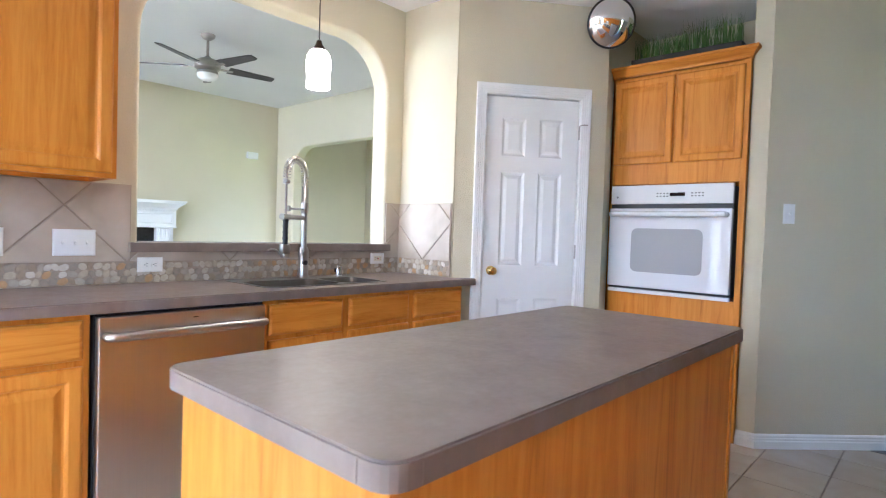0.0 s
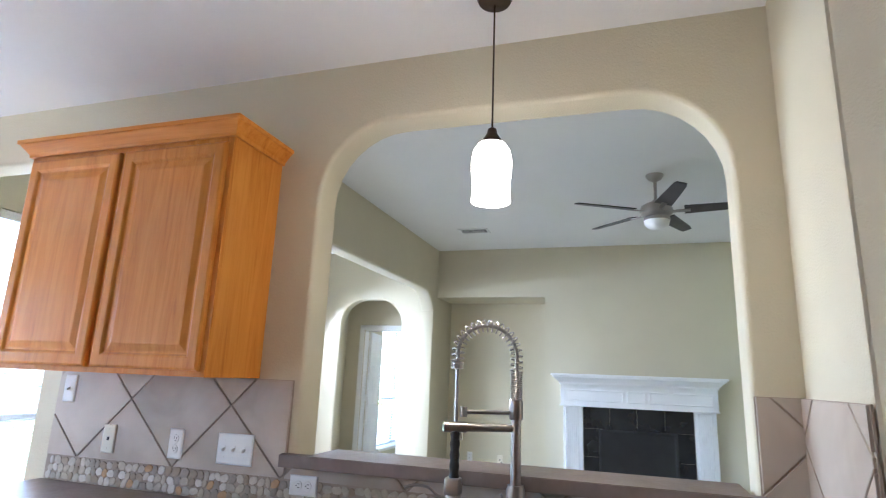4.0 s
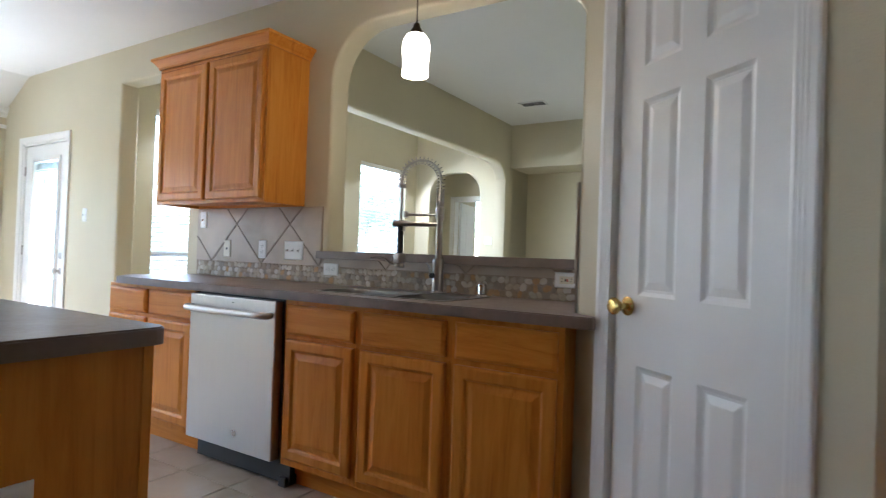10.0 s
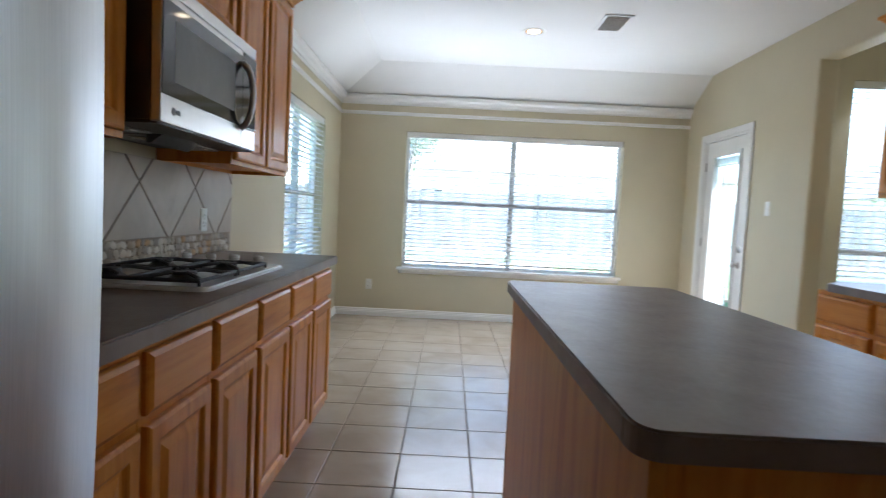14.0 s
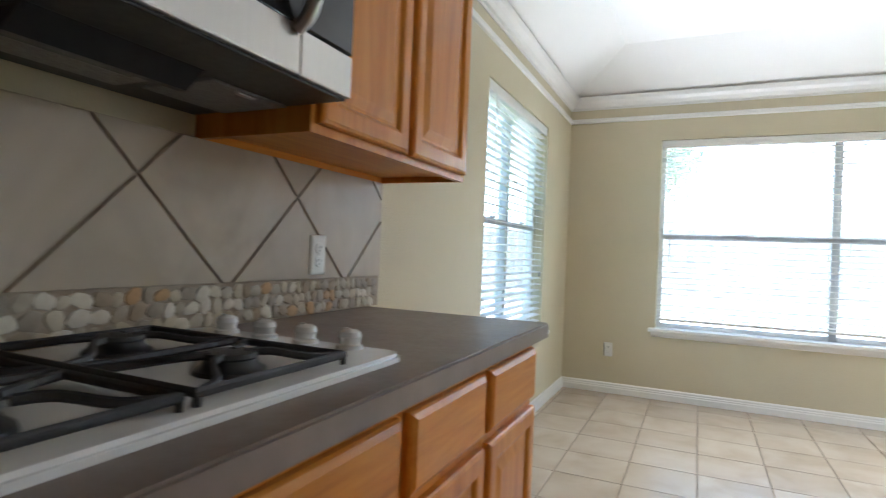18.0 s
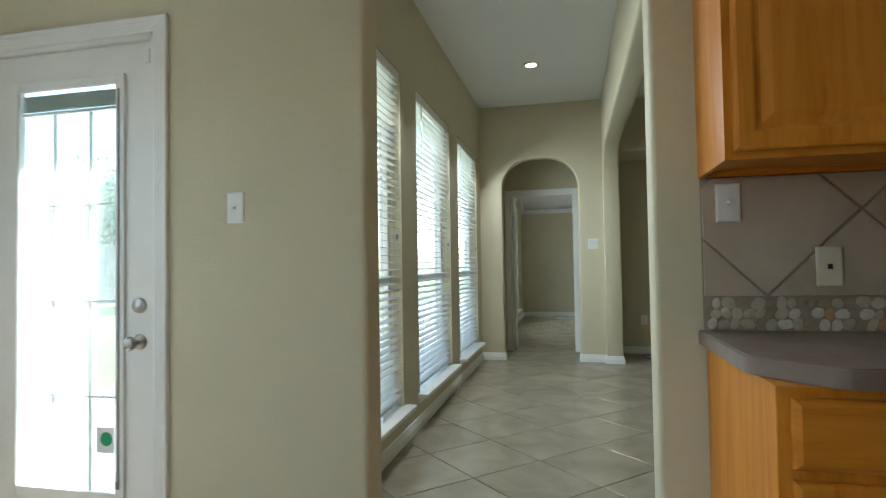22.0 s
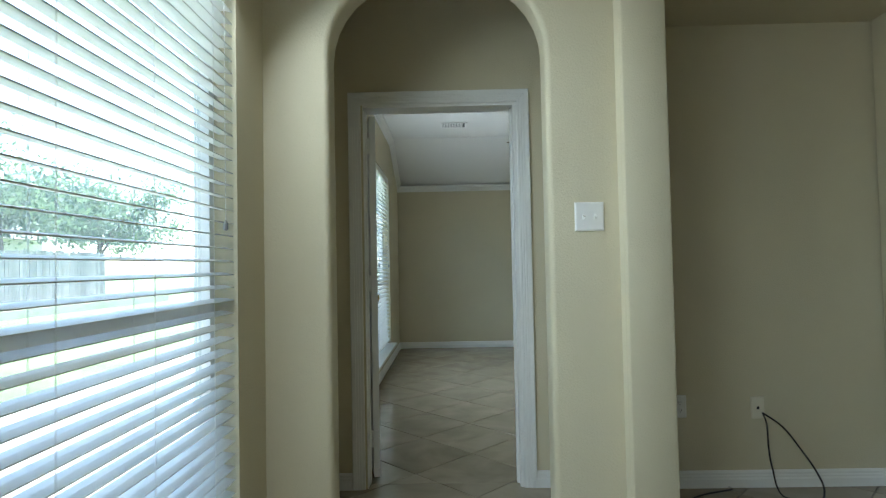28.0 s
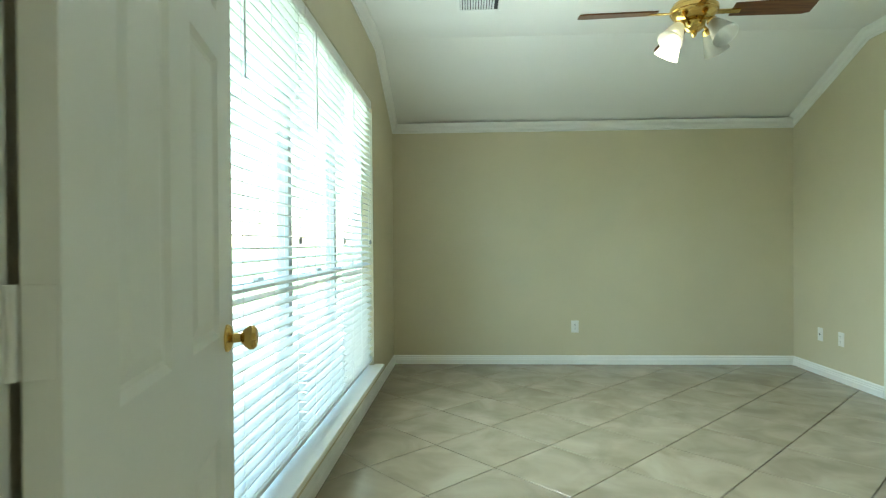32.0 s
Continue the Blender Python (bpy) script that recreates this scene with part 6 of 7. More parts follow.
part("slider_knob", box(bw - 0.182, bw - 0.166, -0.002, 0.006, 0.28, 0.31, 0.003), GREY, leaf)
for x in [0.165 + (bw - 0.33) * k / 3 for k in (1, 2)]:
    part("muntin", box(x - 0.005, x + 0.005, 0.040, 0.050, 0.24, 1.77), SLAT, leaf)
for z in (0.62, 1.0, 1.39):
    part("muntin", box(0.167, bw - 0.167, 0.040, 0.050, z - 0.004, z + 0.004), SLAT, leaf)
st = part("security_sticker", box(bw - 0.295, bw - 0.212, 0.0285, 0.0298, 0.405, 0.505), PLASTIC, leaf, "white sticker with a green round sign")
part("sign", lathe([(0.028, 0), (0.028, 0.0006)], 18, (bw - 0.248, 0.0285, 0.460), "-y"), GREEN, st)
door_knob(leaf, bw - 0.085, 0.845, 0.020, mat=NICKEL)
part("deadbolt", lathe([(0.030, 0), (0.028, 0.010), (0.018, 0.014), (0.0, 0.015)], 22, (bw - 0.085, 0.020, 0.985), "-y"), NICKEL, leaf, "nickel deadbolt", smooth=True)
for z in (0.28, 1.02, 1.78):
    hinge(leaf, 0.022, z, 0.012)
part("alarm_contact", box(bw - 0.055, bw - 0.030, 0.004, 0.018, 1.93, 1.985, 0.002), PLASTIC, leaf)
part("threshold", box(0.0, bw, 0.0, T + 0.05, 0.0, 0.018, 0.004), BRONZE, bd, "dark metal threshold")
bd.matrix_world = BM
tagged(bd, "closed white back door with full-height glass and nickel knob", "door", kind="structure")

# mouldings of the nook
prof = [(0, 0), (0.008, 0.0), (0.010, 0.016), (0.024, 0.022), (0.034, 0.046), (0.060, 0.066), (0.066, 0.086), (0.066, 0.100), (0, 0.100)]
bm = strip(prof, [(1.985, YN, ZC - 0.075), (XN, YN, ZC - 0.075), (XN, YS, ZC - 0.075)][::1])
tagged(part("crown_moulding", bm, TRIM), "white crown moulding under the sloped ceiling", "moulding", kind="structure")
rail = [(0, 0), (0.014, 0.002), (0.017, 0.010), (0.014, 0.020), (0.017, 0.030), (0.013, 0.038), (0, 0.040)]
tagged(part("picture_rail", strip(rail, [(-0.31, YN, 2.235), (XN, YN, 2.235), (XN, YS, 2.235)]), TRIM), "white picture rail below the crown", "moulding", kind="structure")
base_strip("baseboard_nook", [[(-0.22, YN), (XN, YN), (XN, YS), (BD[0] - 0.065, YS)], [(BD[1] + 0.065, YS), (OP[0], YS), (OP[0], YS + T)]])
base_strip("baseboard_kitchen", [[(3.675, 0.61), (3.675, 0.51), (3.675 + 0.70, 0.51 - 0.70)], [(3.410, 1.490), (3.475, 1.437)]])
wall_plate(Matrix.Translation((XN + 0.0005, 2.007, 0.375)) @ Matrix.Rotation(radians(90), 4, "Z"), ["duplex"], "white double socket on the nook wall", "socket")
wall_plate(Matrix.Translation((XN + 0.0005, -0.91, 0.355)) @ Matrix.Rotation(radians(90), 4, "Z"), ["duplex"], "white double socket low on the nook wall", "socket")
wall_plate(Matrix.Translation((-1.797, YS - 0.0005, 1.347)), ["toggle"], "white light switch beside the back door", "switch")
vs = empty("door_stop")
part("spring", tube([(XN + 0.015, 2.0 - 0.15, 0.05), (XN + 0.075, 2.0 - 0.15, 0.05)], 0.006, 8), GREY, vs)
part("tip", lathe([(0.009, 0), (0.009, 0.012), (0, 0.013)], 12, (XN + 0.073, 2.0 - 0.15, 0.05), "x"), BLACK, vs)
tagged(vs, "small spring door stop on the baseboard", "door stop")


def can_light(x, y, z, label):
    t = empty("recessed_light")
    part("trim_ring", lathe([(0.098, 0.0), (0.096, -0.006), (0.078, -0.004), (0.072, 0.0), (0.070, 0.02)], 32, (x, y, z)), TRIM, t, smooth=True)
    part("baffle", lathe([(0.071, -0.001), (0.060, -0.002), (0.052, -0.0015)], 32, (x, y, z)), COPPER, t, "copper-coloured baffle ring", smooth=True)
    part("lamp", lathe([(0.052, -0.002), (0.03, -0.004), (0.0, -0.005)], 24, (x, y, z)), BULB, t, "glowing lamp face", smooth=True)
    return tagged(t, label, "ceiling light")


can_light(-1.87, 0.575, HK, "lit recessed ceiling light over the nook")


def ceiling_vent(x, y, z, w, d, label):
    t = empty("ceiling_vent")
    fr = box(-w / 2, w / 2, -d / 2, -d / 2 + 0.022, -0.008, 0.0)
    box(-w / 2, w / 2, d / 2 - 0.022, d / 2, -0.008, 0.0, bm=fr)
    box(-w / 2, -w / 2 + 0.022, -d / 2, d / 2, -0.008, 0.0, bm=fr)
    box(w / 2 - 0.022, w / 2, -d / 2, d / 2, -0.008, 0.0, bm=fr)
    part("frame", fr, TRIM, t)
    part("backing", box(-w / 2 + 0.01, w / 2 - 0.01, -d / 2 + 0.01, d / 2 - 0.01, -0.002, 0.0), BLACK, t)
    n = int((w - 0.05) / 0.018)
    for k in range(n):
        xx = -w / 2 + 0.030 + k * 0.018
        part("slat", moved(box(-0.007, 0.007, -d / 2 + 0.02, d / 2 - 0.02, -0.0012, 0.0012), pose(xx, 0, -0.006, 0, 35, 0)), TRIM, t)
    t.matrix_world = Matrix.Translation((x, y, z - 0.0005))
    return tagged(t, label, "vent")


ceiling_vent(-1.59, 1.14, HK, 0.36, 0.21, "white ceiling air vent over the nook")

# ---- passage and living room ----
for a, b in LW:
    wm = facing(XW, a, 90)
    tagged(window("window_passage", b - a, LWZ[0], LWZ[1], wm, mid=1.03, label="tall window with deep white sill in the passage", sill_out=0.075), group="tall passage windows")
    tagged(opening_blind("window_blind", b - a - 0.012, LWZ[0], LWZ[1] - 0.003, wm @ Matrix.Translation((0.006, 0.035, 0)), 9, "white slatted blind, open, over a tall passage window", wand=0.10), group="passage blinds")
can_light(-0.93, 6.0, HL, "lit recessed ceiling light in the passage")
wall_plate(Matrix.Translation((-0.353, YE - 0.0005, 1.342)), ["toggle", "toggle"], "white double light switch beside the small arch", "switch")
base_strip("baseboard_passage", [
    [(OP[0] - 0.0, YS + T), (XW, YS + T), (XW, YE), (-1.385, YE), (-1.385, YE + 0.14)][::1],
    [(-0.513, YE + 0.14), (-0.513, YE), (-0.235, YE), (-0.235, 7.22), (-0.060, 7.22), (-0.060, 8.0), (1.307, 8.0), (1.307, YF), (1.50, YF)],
    [(3.20, YF), (XR, YF), (XR, YF - 0.42)],
    [(-1.65, YD - 0.0), (-1.44, YD)], [(-0.485, YD), (-0.237, YD)],
])
wall("wall_vestibule_side", box(-0.237, -0.060, 7.45, YD, 0, HL + 0.1))
ceiling("ceiling_vestibule", box(XW, -0.2, YE + 0.14, YD, 2.62, 2.68))

# fireplace
fp = empty("fireplace")
FC = 2.312
SURR = textured("black_tile", (0.010, 0.010, 0.011), (0.018, 0.018, 0.019), 0.10, 4.0)
for x0, x1, z0, z1 in ((FC - 0.575, FC - 0.41, 0.0, 0.30), (FC - 0.575, FC - 0.41, 0.302, 0.60), (FC - 0.575, FC - 0.41, 0.602, 0.90), (FC + 0.41, FC + 0.575, 0.0, 0.30), (FC + 0.41, FC + 0.575, 0.302, 0.60), (FC + 0.41, FC + 0.575, 0.602, 0.90)):
    part("surround_tile", box(x0, x1, YF - 0.012, YF, z0, z1, 0.001), SURR, fp, "polished black stone tile")
for k in range(4):
    x0 = FC - 0.575 + k * 0.2875
    part("surround_tile", box(x0 + 0.001, x0 + 0.2865, YF - 0.012, YF, 0.902, 1.135, 0.001), SURR, fp, "polished black stone tile")
part("hearth_panel", box(FC - 0.408, FC + 0.408, YF - 0.010, YF + 0.02, 0.0, 0.30), BLACK, fp)
part("firebox_frame", rect_loops(0.816, 0.60, [(0, -0.012), (0.02, -0.014), (0.035, -0.008)], None, FC - 0.408, 0.30), BLACK, fp).location = (0, YF, 0)
fb = box(FC - 0.40, FC + 0.40, YF + 0.40, YF + 0.42, 0.30, 0.92)
box(FC - 0.42, FC - 0.40, YF, YF + 0.42, 0.30, 0.92, bm=fb)
box(FC + 0.40, FC + 0.42, YF, YF + 0.42, 0.30, 0.92, bm=fb)
box(FC - 0.42, FC + 0.42, YF, YF + 0.42, 0.28, 0.30, bm=fb)
box(FC - 0.42, FC + 0.42, YF, YF + 0.42, 0.92, 0.94, bm=fb)
part("firebox", fb, FIREBOX, fp, "sooty firebox lining")
for s in (-1, 1):
    p = part("glass_door", box(FC + s * 0.195 - 0.185, FC + s * 0.195 + 0.185, YF - 0.006, YF - 0.001, 0.345, 0.86), PANE, fp, "clear folding glass door")
    part("door_pull", tube([(FC + s * 0.03, YF - 0.014, 0.325), (FC + s * 0.11, YF - 0.014, 0.325)], 0.006, 8), BRASS, fp, "small brass pull")
for k in range(4):
    part("log", tube([(FC - 0.25 + k * 0.05, YF + 0.12 + (k % 2) * 0.1, 0.34 + k * 0.04), (FC + 0.20 + k * 0.02, YF + 0.16 - (k % 2) * 0.05, 0.36 + k * 0.03)], 0.035, 8), BARK, fp, "charred log")
for s in (-1, 1):
    x = FC + s * 0.685
    lg = part("pilaster", box(x - 0.105, x + 0.105, YF - 0.075, YF, 0.17, 1.135), TRIM, fp)
    for k in range(7):
        part("flute", prism([(x - 0.075 + k * 0.0215 - 0.008, YF - 0.075), (x - 0.075 + k * 0.0215, YF - 0.085), (x - 0.075 + k * 0.0215 + 0.008, YF - 0.075)], 0.20, 1.12, "z"), TRIM, lg)
    part("plinth", box(x - 0.112, x + 0.112, YF - 0.092, YF, 0.0, 0.17, 0.003), TRIM, fp)
fz = part("frieze", box(FC - 0.815, FC + 0.815, YF - 0.105, YF, 1.137, 1.375, 0.003), TRIM, fp)
for a, b in ((FC - 0.77, FC - 0.13), (FC - 0.10, FC + 0.10), (FC + 0.13, FC + 0.77)):
    part("frieze_panel", moved(rect_loops(b - a, 0.13, [(0, 0), (0.006, -0.006), (0.012, -0.006), (0.018, -0.001)], None, a, 1.195), Matrix.Translation((0, YF - 0.106, 0))), TRIM, fz)
part("lower_bead", box(FC - 0.825, FC + 0.825, YF - 0.115, YF, 1.137, 1.155, 0.004), TRIM, fp)
part("cornice", strip([(0, 0), (0.012, 0.0), (0.016, 0.020), (0.040, 0.045), (0.070, 0.075), (0.085, 0.078), (0.085, 0.092), (0, 0.092)], [(FC - 0.815, YF, 1.375), (FC - 0.815, YF - 0.105, 1.375), (FC + 0.815, YF - 0.105, 1.375), (FC + 0.815, YF, 1.375)]), TRIM, fp)
for k in range(58):
    part("dentil", box(FC - 0.80 + k * 0.028, FC - 0.80 + k * 0.028 + 0.014, YF - 0.117, YF - 0.105, 1.352, 1.368), TRIM, fz)
part("shelf", box(FC - 0.915, FC + 0.915, YF - 0.205, YF, 1.467, 1.492, 0.004), TRIM, fp)
tagged(fp, "white painted fireplace mantel with fluted pilasters and black surround", "fireplace")

# niche fittings, cable, alarm box
wall_plate(Matrix.Translation((0.255, 7.9995, 0.412)), ["duplex"], "white double socket low in the niche", "socket")
wall_plate(Matrix.Translation((0.652, 7.9995, 0.400)), ["jack"], "ivory cable plate low in the niche", "socket", mat=IVORY)
wall_plate(Matrix.Translation((1.3065, 7.70, 0.50)) @ Matrix.Rotation(radians(-90), 4, "Z") @ Matrix.Diagonal((0.35, 1, 0.35, 1)), ["jack"], "small black cable hole in the niche wall", "socket", mat=BLACK)
pts = [(0.483, 7.95, 0.006), (0.296, 7.883, 0.006), (0.204, 7.786, 0.006), (0.229, 7.636, 0.006), (0.332, 7.543, 0.006), (0.459, 7.515, 0.006), (0.587, 7.548, 0.006), (0.698, 7.62, 0.035), (0.783, 7.7, 0.092), (0.8, 7.78, 0.154), (0.776, 7.86, 0.238), (0.737, 7.93, 0.321), (0.671, 7.988, 0.376)]
pts2 = [(0.671, 7.988, 0.376), (0.67, 7.95, 0.327), (0.664, 7.93, 0.22), (0.672, 7.92, 0.127), (0.689, 7.866, 0.006), (0.816, 7.803, 0.006), (0.937, 7.706, 0.006), (0.968, 7.566, 0.006), (0.893, 7.482, 0.006), (0.775, 7.446, 0.006), (0.655, 7.472, 0.006), (0.529, 7.554, 0.006), (0.567, 7.59, 0.006), (0.665, 7.665, 0.006)]
cb = empty("cable")
part("wire", tube(smooth_path(pts, 6), 0.0042, 6), RUBBER, cb)
part("wire", tube(smooth_path(pts2, 6), 0.0042, 6), RUBBER, cb)
for p in (pts[0], pts2[-1]):
    part("connector", lathe([(0.0055, 0.0), (0.0055, 0.022), (0.003, 0.024), (0.0, 0.024)], 10, (p[0], p[1], p[2] + 0.004), "y"), CHROME, cb, "screw-on cable connector", smooth=True)
tagged(cb, "loose black cable coiled on the tiled floor", "cable")
al = empty("alarm_siren")
part("case", box(4.15, 4.32, YF - 0.045, YF, 2.19, 2.28, 0.006), PLASTIC, al)
part("foot", box(4.155, 4.315, YF - 0.038, YF, 2.183, 2.19), PLASTIC, al)
tagged(al, "small white alarm box high on the wall", "alarm")
ceiling_vent(0.652, 6.43, HL, 0.33, 0.20, "white ceiling air vent in the living room")


def blade_mesh(r0, r1, w0, w1, thick=0.008):
    """A fan blade along x, with a rounded tip."""
    out = []
    n = 10
    for k in range(n + 1):
        t = k / n
        out.append((r0 + (r1 - r0) * t, -(w0 + (w1 - w0) * t) / 2 * (1 if t < 0.93 else 0.8)))
    top = [(x, -y) for x, y in reversed(out)]
    return prism(out + top, -thick / 2, thick / 2, "z")


def ceiling_fan(x, y, z, drop, blades, turn, r, metal, blade_mat, name, label, pitch=12, bw=(0.11, 0.14)):
    t = empty(name)
    part("canopy", lathe([(0.068, 0.0), (0.066, -0.012), (0.050, -0.035), (0.020, -0.052)], 28, (0, 0, 0)), metal, t, smooth=True)
    part("down_rod", tube([(0, 0, -0.05), (0, 0, -drop)], 0.0125, 12), metal, t)
    part("motor", lathe([(0.020, 0.02), (0.040, 0.0), (0.075, -0.012), (0.110, -0.035), (0.122, -0.065), (0.118, -0.095), (0.090, -0.120), (0.050, -0.130)], 32, (0, 0, -drop)), metal, t, smooth=True)
    for k in range(blades):
        b = part("blade", moved(blade_mesh(0.20, r, *bw), Matrix.Rotation(radians(turn + k * 360 / blades), 4, "Z") @ Matrix.Translation((0, 0, -drop - 0.075)) @ Matrix.Rotation(radians(pitch), 4, "X")), blade_mat, t)
        part("blade_iron", moved(box(0.10, 0.24, -0.018, 0.018, -0.004, 0.004, 0.002), Matrix.Rotation(radians(turn + k * 360 / blades), 4, "Z") @ Matrix.Translation((0, 0, -drop - 0.083)) @ Matrix.Rotation(radians(pitch), 4, "X")), metal, b)
    return t


lf = ceiling_fan(0, 0, 0, 0.22, 5, -7, 0.655, NICKEL, BLADE, "ceiling_fan", "", pitch=-12, bw=(0.125, 0.085))
part("light_kit", lathe([(0.095, -0.125), (0.100, -0.150), (0.085, -0.152)], 30, (0, 0, -0.22)), NICKEL, lf, smooth=True)
part("glass_bowl", lathe([(0.095, -0.150), (0.088, -0.180), (0.060, -0.205), (0.0, -0.215)], 30, (0, 0, -0.22)), PLASTIC, lf, "unlit frosted white bowl", smooth=True)
lf.matrix_world = Matrix.Translation((2.47, 5.02, HL))
tagged(lf, "brushed nickel ceiling fan with five dark blades", "ceiling fan")

# ---- bedroom ----
DM = facing(-1.362, YD, 0)
dwid = 0.817
dr = empty("door_bedroom")
part("casing", casing(-0.010, dwid, 2.02, 0.066), TRIM, dr)
part("casing", moved(casing(-0.010, dwid, 2.02, 0.066), Matrix.Translation((0, 0.13, 0)) @ Matrix.Diagonal((1, -1, 1, 1))), TRIM, dr)
for a, b in ((0.0, 0.004), (dwid - 0.018, dwid)):
    part("jamb", box(a, b, 0, 0.13, 0, 2.023), TRIM, dr)
part("jamb", box(0.004, dwid - 0.018, 0, 0.13, 2.005, 2.023), TRIM, dr)
part("stop", box(0.004, 0.008, 0.050, 0.085, 0, 2.005), TRIM, dr)
part("stop", box(dwid - 0.030, dwid - 0.018, 0.055, 0.09, 0, 2.005), TRIM, dr)
part("strike_plate", box(dwid - 0.0195, dwid - 0.0175, 0.092, 0.122, 0.89, 0.99, 0.0005), BRASS, dr, "brass strike plate")
leafm = Matrix.Translation((0.049, 0.139, 0.012)) @ Matrix.Rotation(radians(102), 4, "Z")
lf2 = part("door_leaf", moved(six_panel(0.773, 1.985), leafm), TRIM, dr, "white moulded six-panel leaf standing open")
kz = 0.935
kb2 = part("door_knob", moved(lathe([(0.030, 0), (0.030, 0.004), (0.024, 0.010), (0.011, 0.014), (0.010, 0.030), (0.020, 0.038), (0.027, 0.048), (0.027, 0.056), (0.020, 0.064), (0.0, 0.067)], 24, (0.708, 0.0, kz), "-y"), leafm), BRASS, lf2, "polished brass knob", smooth=True)
part("door_knob", moved(lathe([(0.030, 0), (0.030, 0.004), (0.024, 0.010), (0.011, 0.014), (0.010, 0.030), (0.020, 0.038), (0.027, 0.048), (0.027, 0.056), (0.020, 0.064), (0.0, 0.067)], 24, (0.708, 0.035, kz), "y"), leafm), BRASS, lf2, "polished brass knob", smooth=True)
for z in (0.22, 1.07, 1.83):
    h = part("hinge", tube([(0.009, 0.128, z - 0.045), (0.009, 0.128, z + 0.045)], 0.0055, 10), TRIM, dr, "painted hinge")
    part("hinge_leaf", box(0.002, 0.0060, 0.090, 0.128, z - 0.045, z + 0.045, 0.001), TRIM, h)
    part("hinge_leaf", moved(box(-0.0030, 0.0006, 0.003, 0.034, z - 0.057, z + 0.033, 0.001), leafm), TRIM, h)
dr.matrix_world = DM
tagged(dr, "white six-panel bedroom door standing open with brass knob", "door", kind="structure")

bwm = facing(XW, BW[0], 90)
bl = BW[1] - BW[0]
window("window_bedroom", bl, BWZ[0], BWZ[1], bwm, mull=(bl / 3, 2 * bl / 3), mid=1.0, label="wide window with white sill in the bedroom", sill_out=0.075)
for k, tilt in enumerate((6, 5, 20)):
    tagged(opening_blind("window_blind", bl / 3 - 0.012, BWZ[0], BWZ[1] - 0.003, bwm @ Matrix.Translation((k * bl / 3 + 0.006, 0.035, 0)), tilt, "white slatted blind, %s, in the bedroom" % ("half closed" if k == 2 else "open"), wand=0.12), group="bedroom blinds")
base_strip("baseboard_bedroom", [[(-1.448, YD + 0.13), (XW, YD + 0.13), (XW, YB), (2.11, YB), (2.11, YB - 1.15)], [(2.11, YB - 2.09), (2.11, YD + 0.13), (-0.465, YD + 0.13)]])
prof = [(0, 0), (0.008, 0.0), (0.010, 0.014), (0.022, 0.020), (0.030, 0.040), (0.050, 0.058), (0.055, 0.074), (0.055, 0.085), (0, 0.085)]
ZB = 2.215          # underside of the bedroom crown
SB = 12.03          # where the slope starts
HB = 2.76           # bedroom ceiling
cr = strip(prof, [(XW, YB, ZB), (2.11, YB, ZB)])


def raked(x, side):
    """Crown along a side wall: level under the flat ceiling, sloping down to the far wall."""
    pts = [(x, YD + 0.13, HB - 0.085), (x, SB, HB - 0.085), (x, YB, ZB)]
    bm = bmesh.new()
    rings = []
    for p in pts:
        rings.append([bm.verts.new((p[0] + side * o, p[1], p[2] + u)) for o, u in prof])
    for a, b in zip(rings, rings[1:]):
        for k in range(len(prof)):
            bm.faces.new((a[k], a[(k + 1) % len(prof)], b[(k + 1) % len(prof)], b[k]))
    return bm


join(cr, raked(XW, 1))
join(cr, raked(2.11, -1))
tagged(part("crown_moulding_bedroom", cr, TRIM), "white crown moulding round the bedroom ceiling", "moulding", kind="structure")
ceiling_vent(-0.845, 11.41, HB, 0.30, 0.24, "white ceiling air vent in the bedroom")
sd = empty("smoke_detector")
part("base", lathe([(0.068, 0), (0.068, -0.012), (0.060, -0.016)], 28, (-1.32, 10.52, HB)), PLASTIC, sd, smooth=True)
part("cover", lathe([(0.058, -0.015), (0.054, -0.030), (0.030, -0.038), (0.0, -0.039)], 28, (-1.32, 10.52, HB)), PLASTIC, sd, smooth=True)
tagged(sd, "white round smoke detector on the bedroom ceiling", "smoke detector")
wall_plate(Matrix.Translation((0.083, YB - 0.0005, 0.358)), ["duplex"], "white double socket low on the bedroom wall", "socket")
wall_plate(Matrix.Translation((2.1095, 12.62, 0.35)) @ Matrix.Rotation(radians(-90), 4, "Z"), ["jack"], "white cable plate low on the bedroom side wall", "socket")
wall_plate(Matrix.Translation((2.1095, 12.35, 0.35)) @ Matrix.Rotation(radians(-90), 4, "Z"), ["duplex"], "white double socket low on the bedroom side wall", "socket")
cd = empty("door_closet")
part("casing", casing(0, 0.80, 2.04, 0.062), TRIM, cd)
part("jamb", box(0, 0.02, 0, 0.13, 0, 2.04), TRIM, cd)
part("jamb", box(0.78, 0.80, 0, 0.13, 0, 2.04), TRIM, cd)
part("door_leaf", moved(six_panel(0.755, 2.0), Matrix.Translation((0.0225, 0.02, 0.01))), TRIM, cd)
cd.matrix_world = facing(2.11, YB - 1.22, -90)
tagged(cd, "closed white six-panel side door in the bedroom", "door", kind="structure")

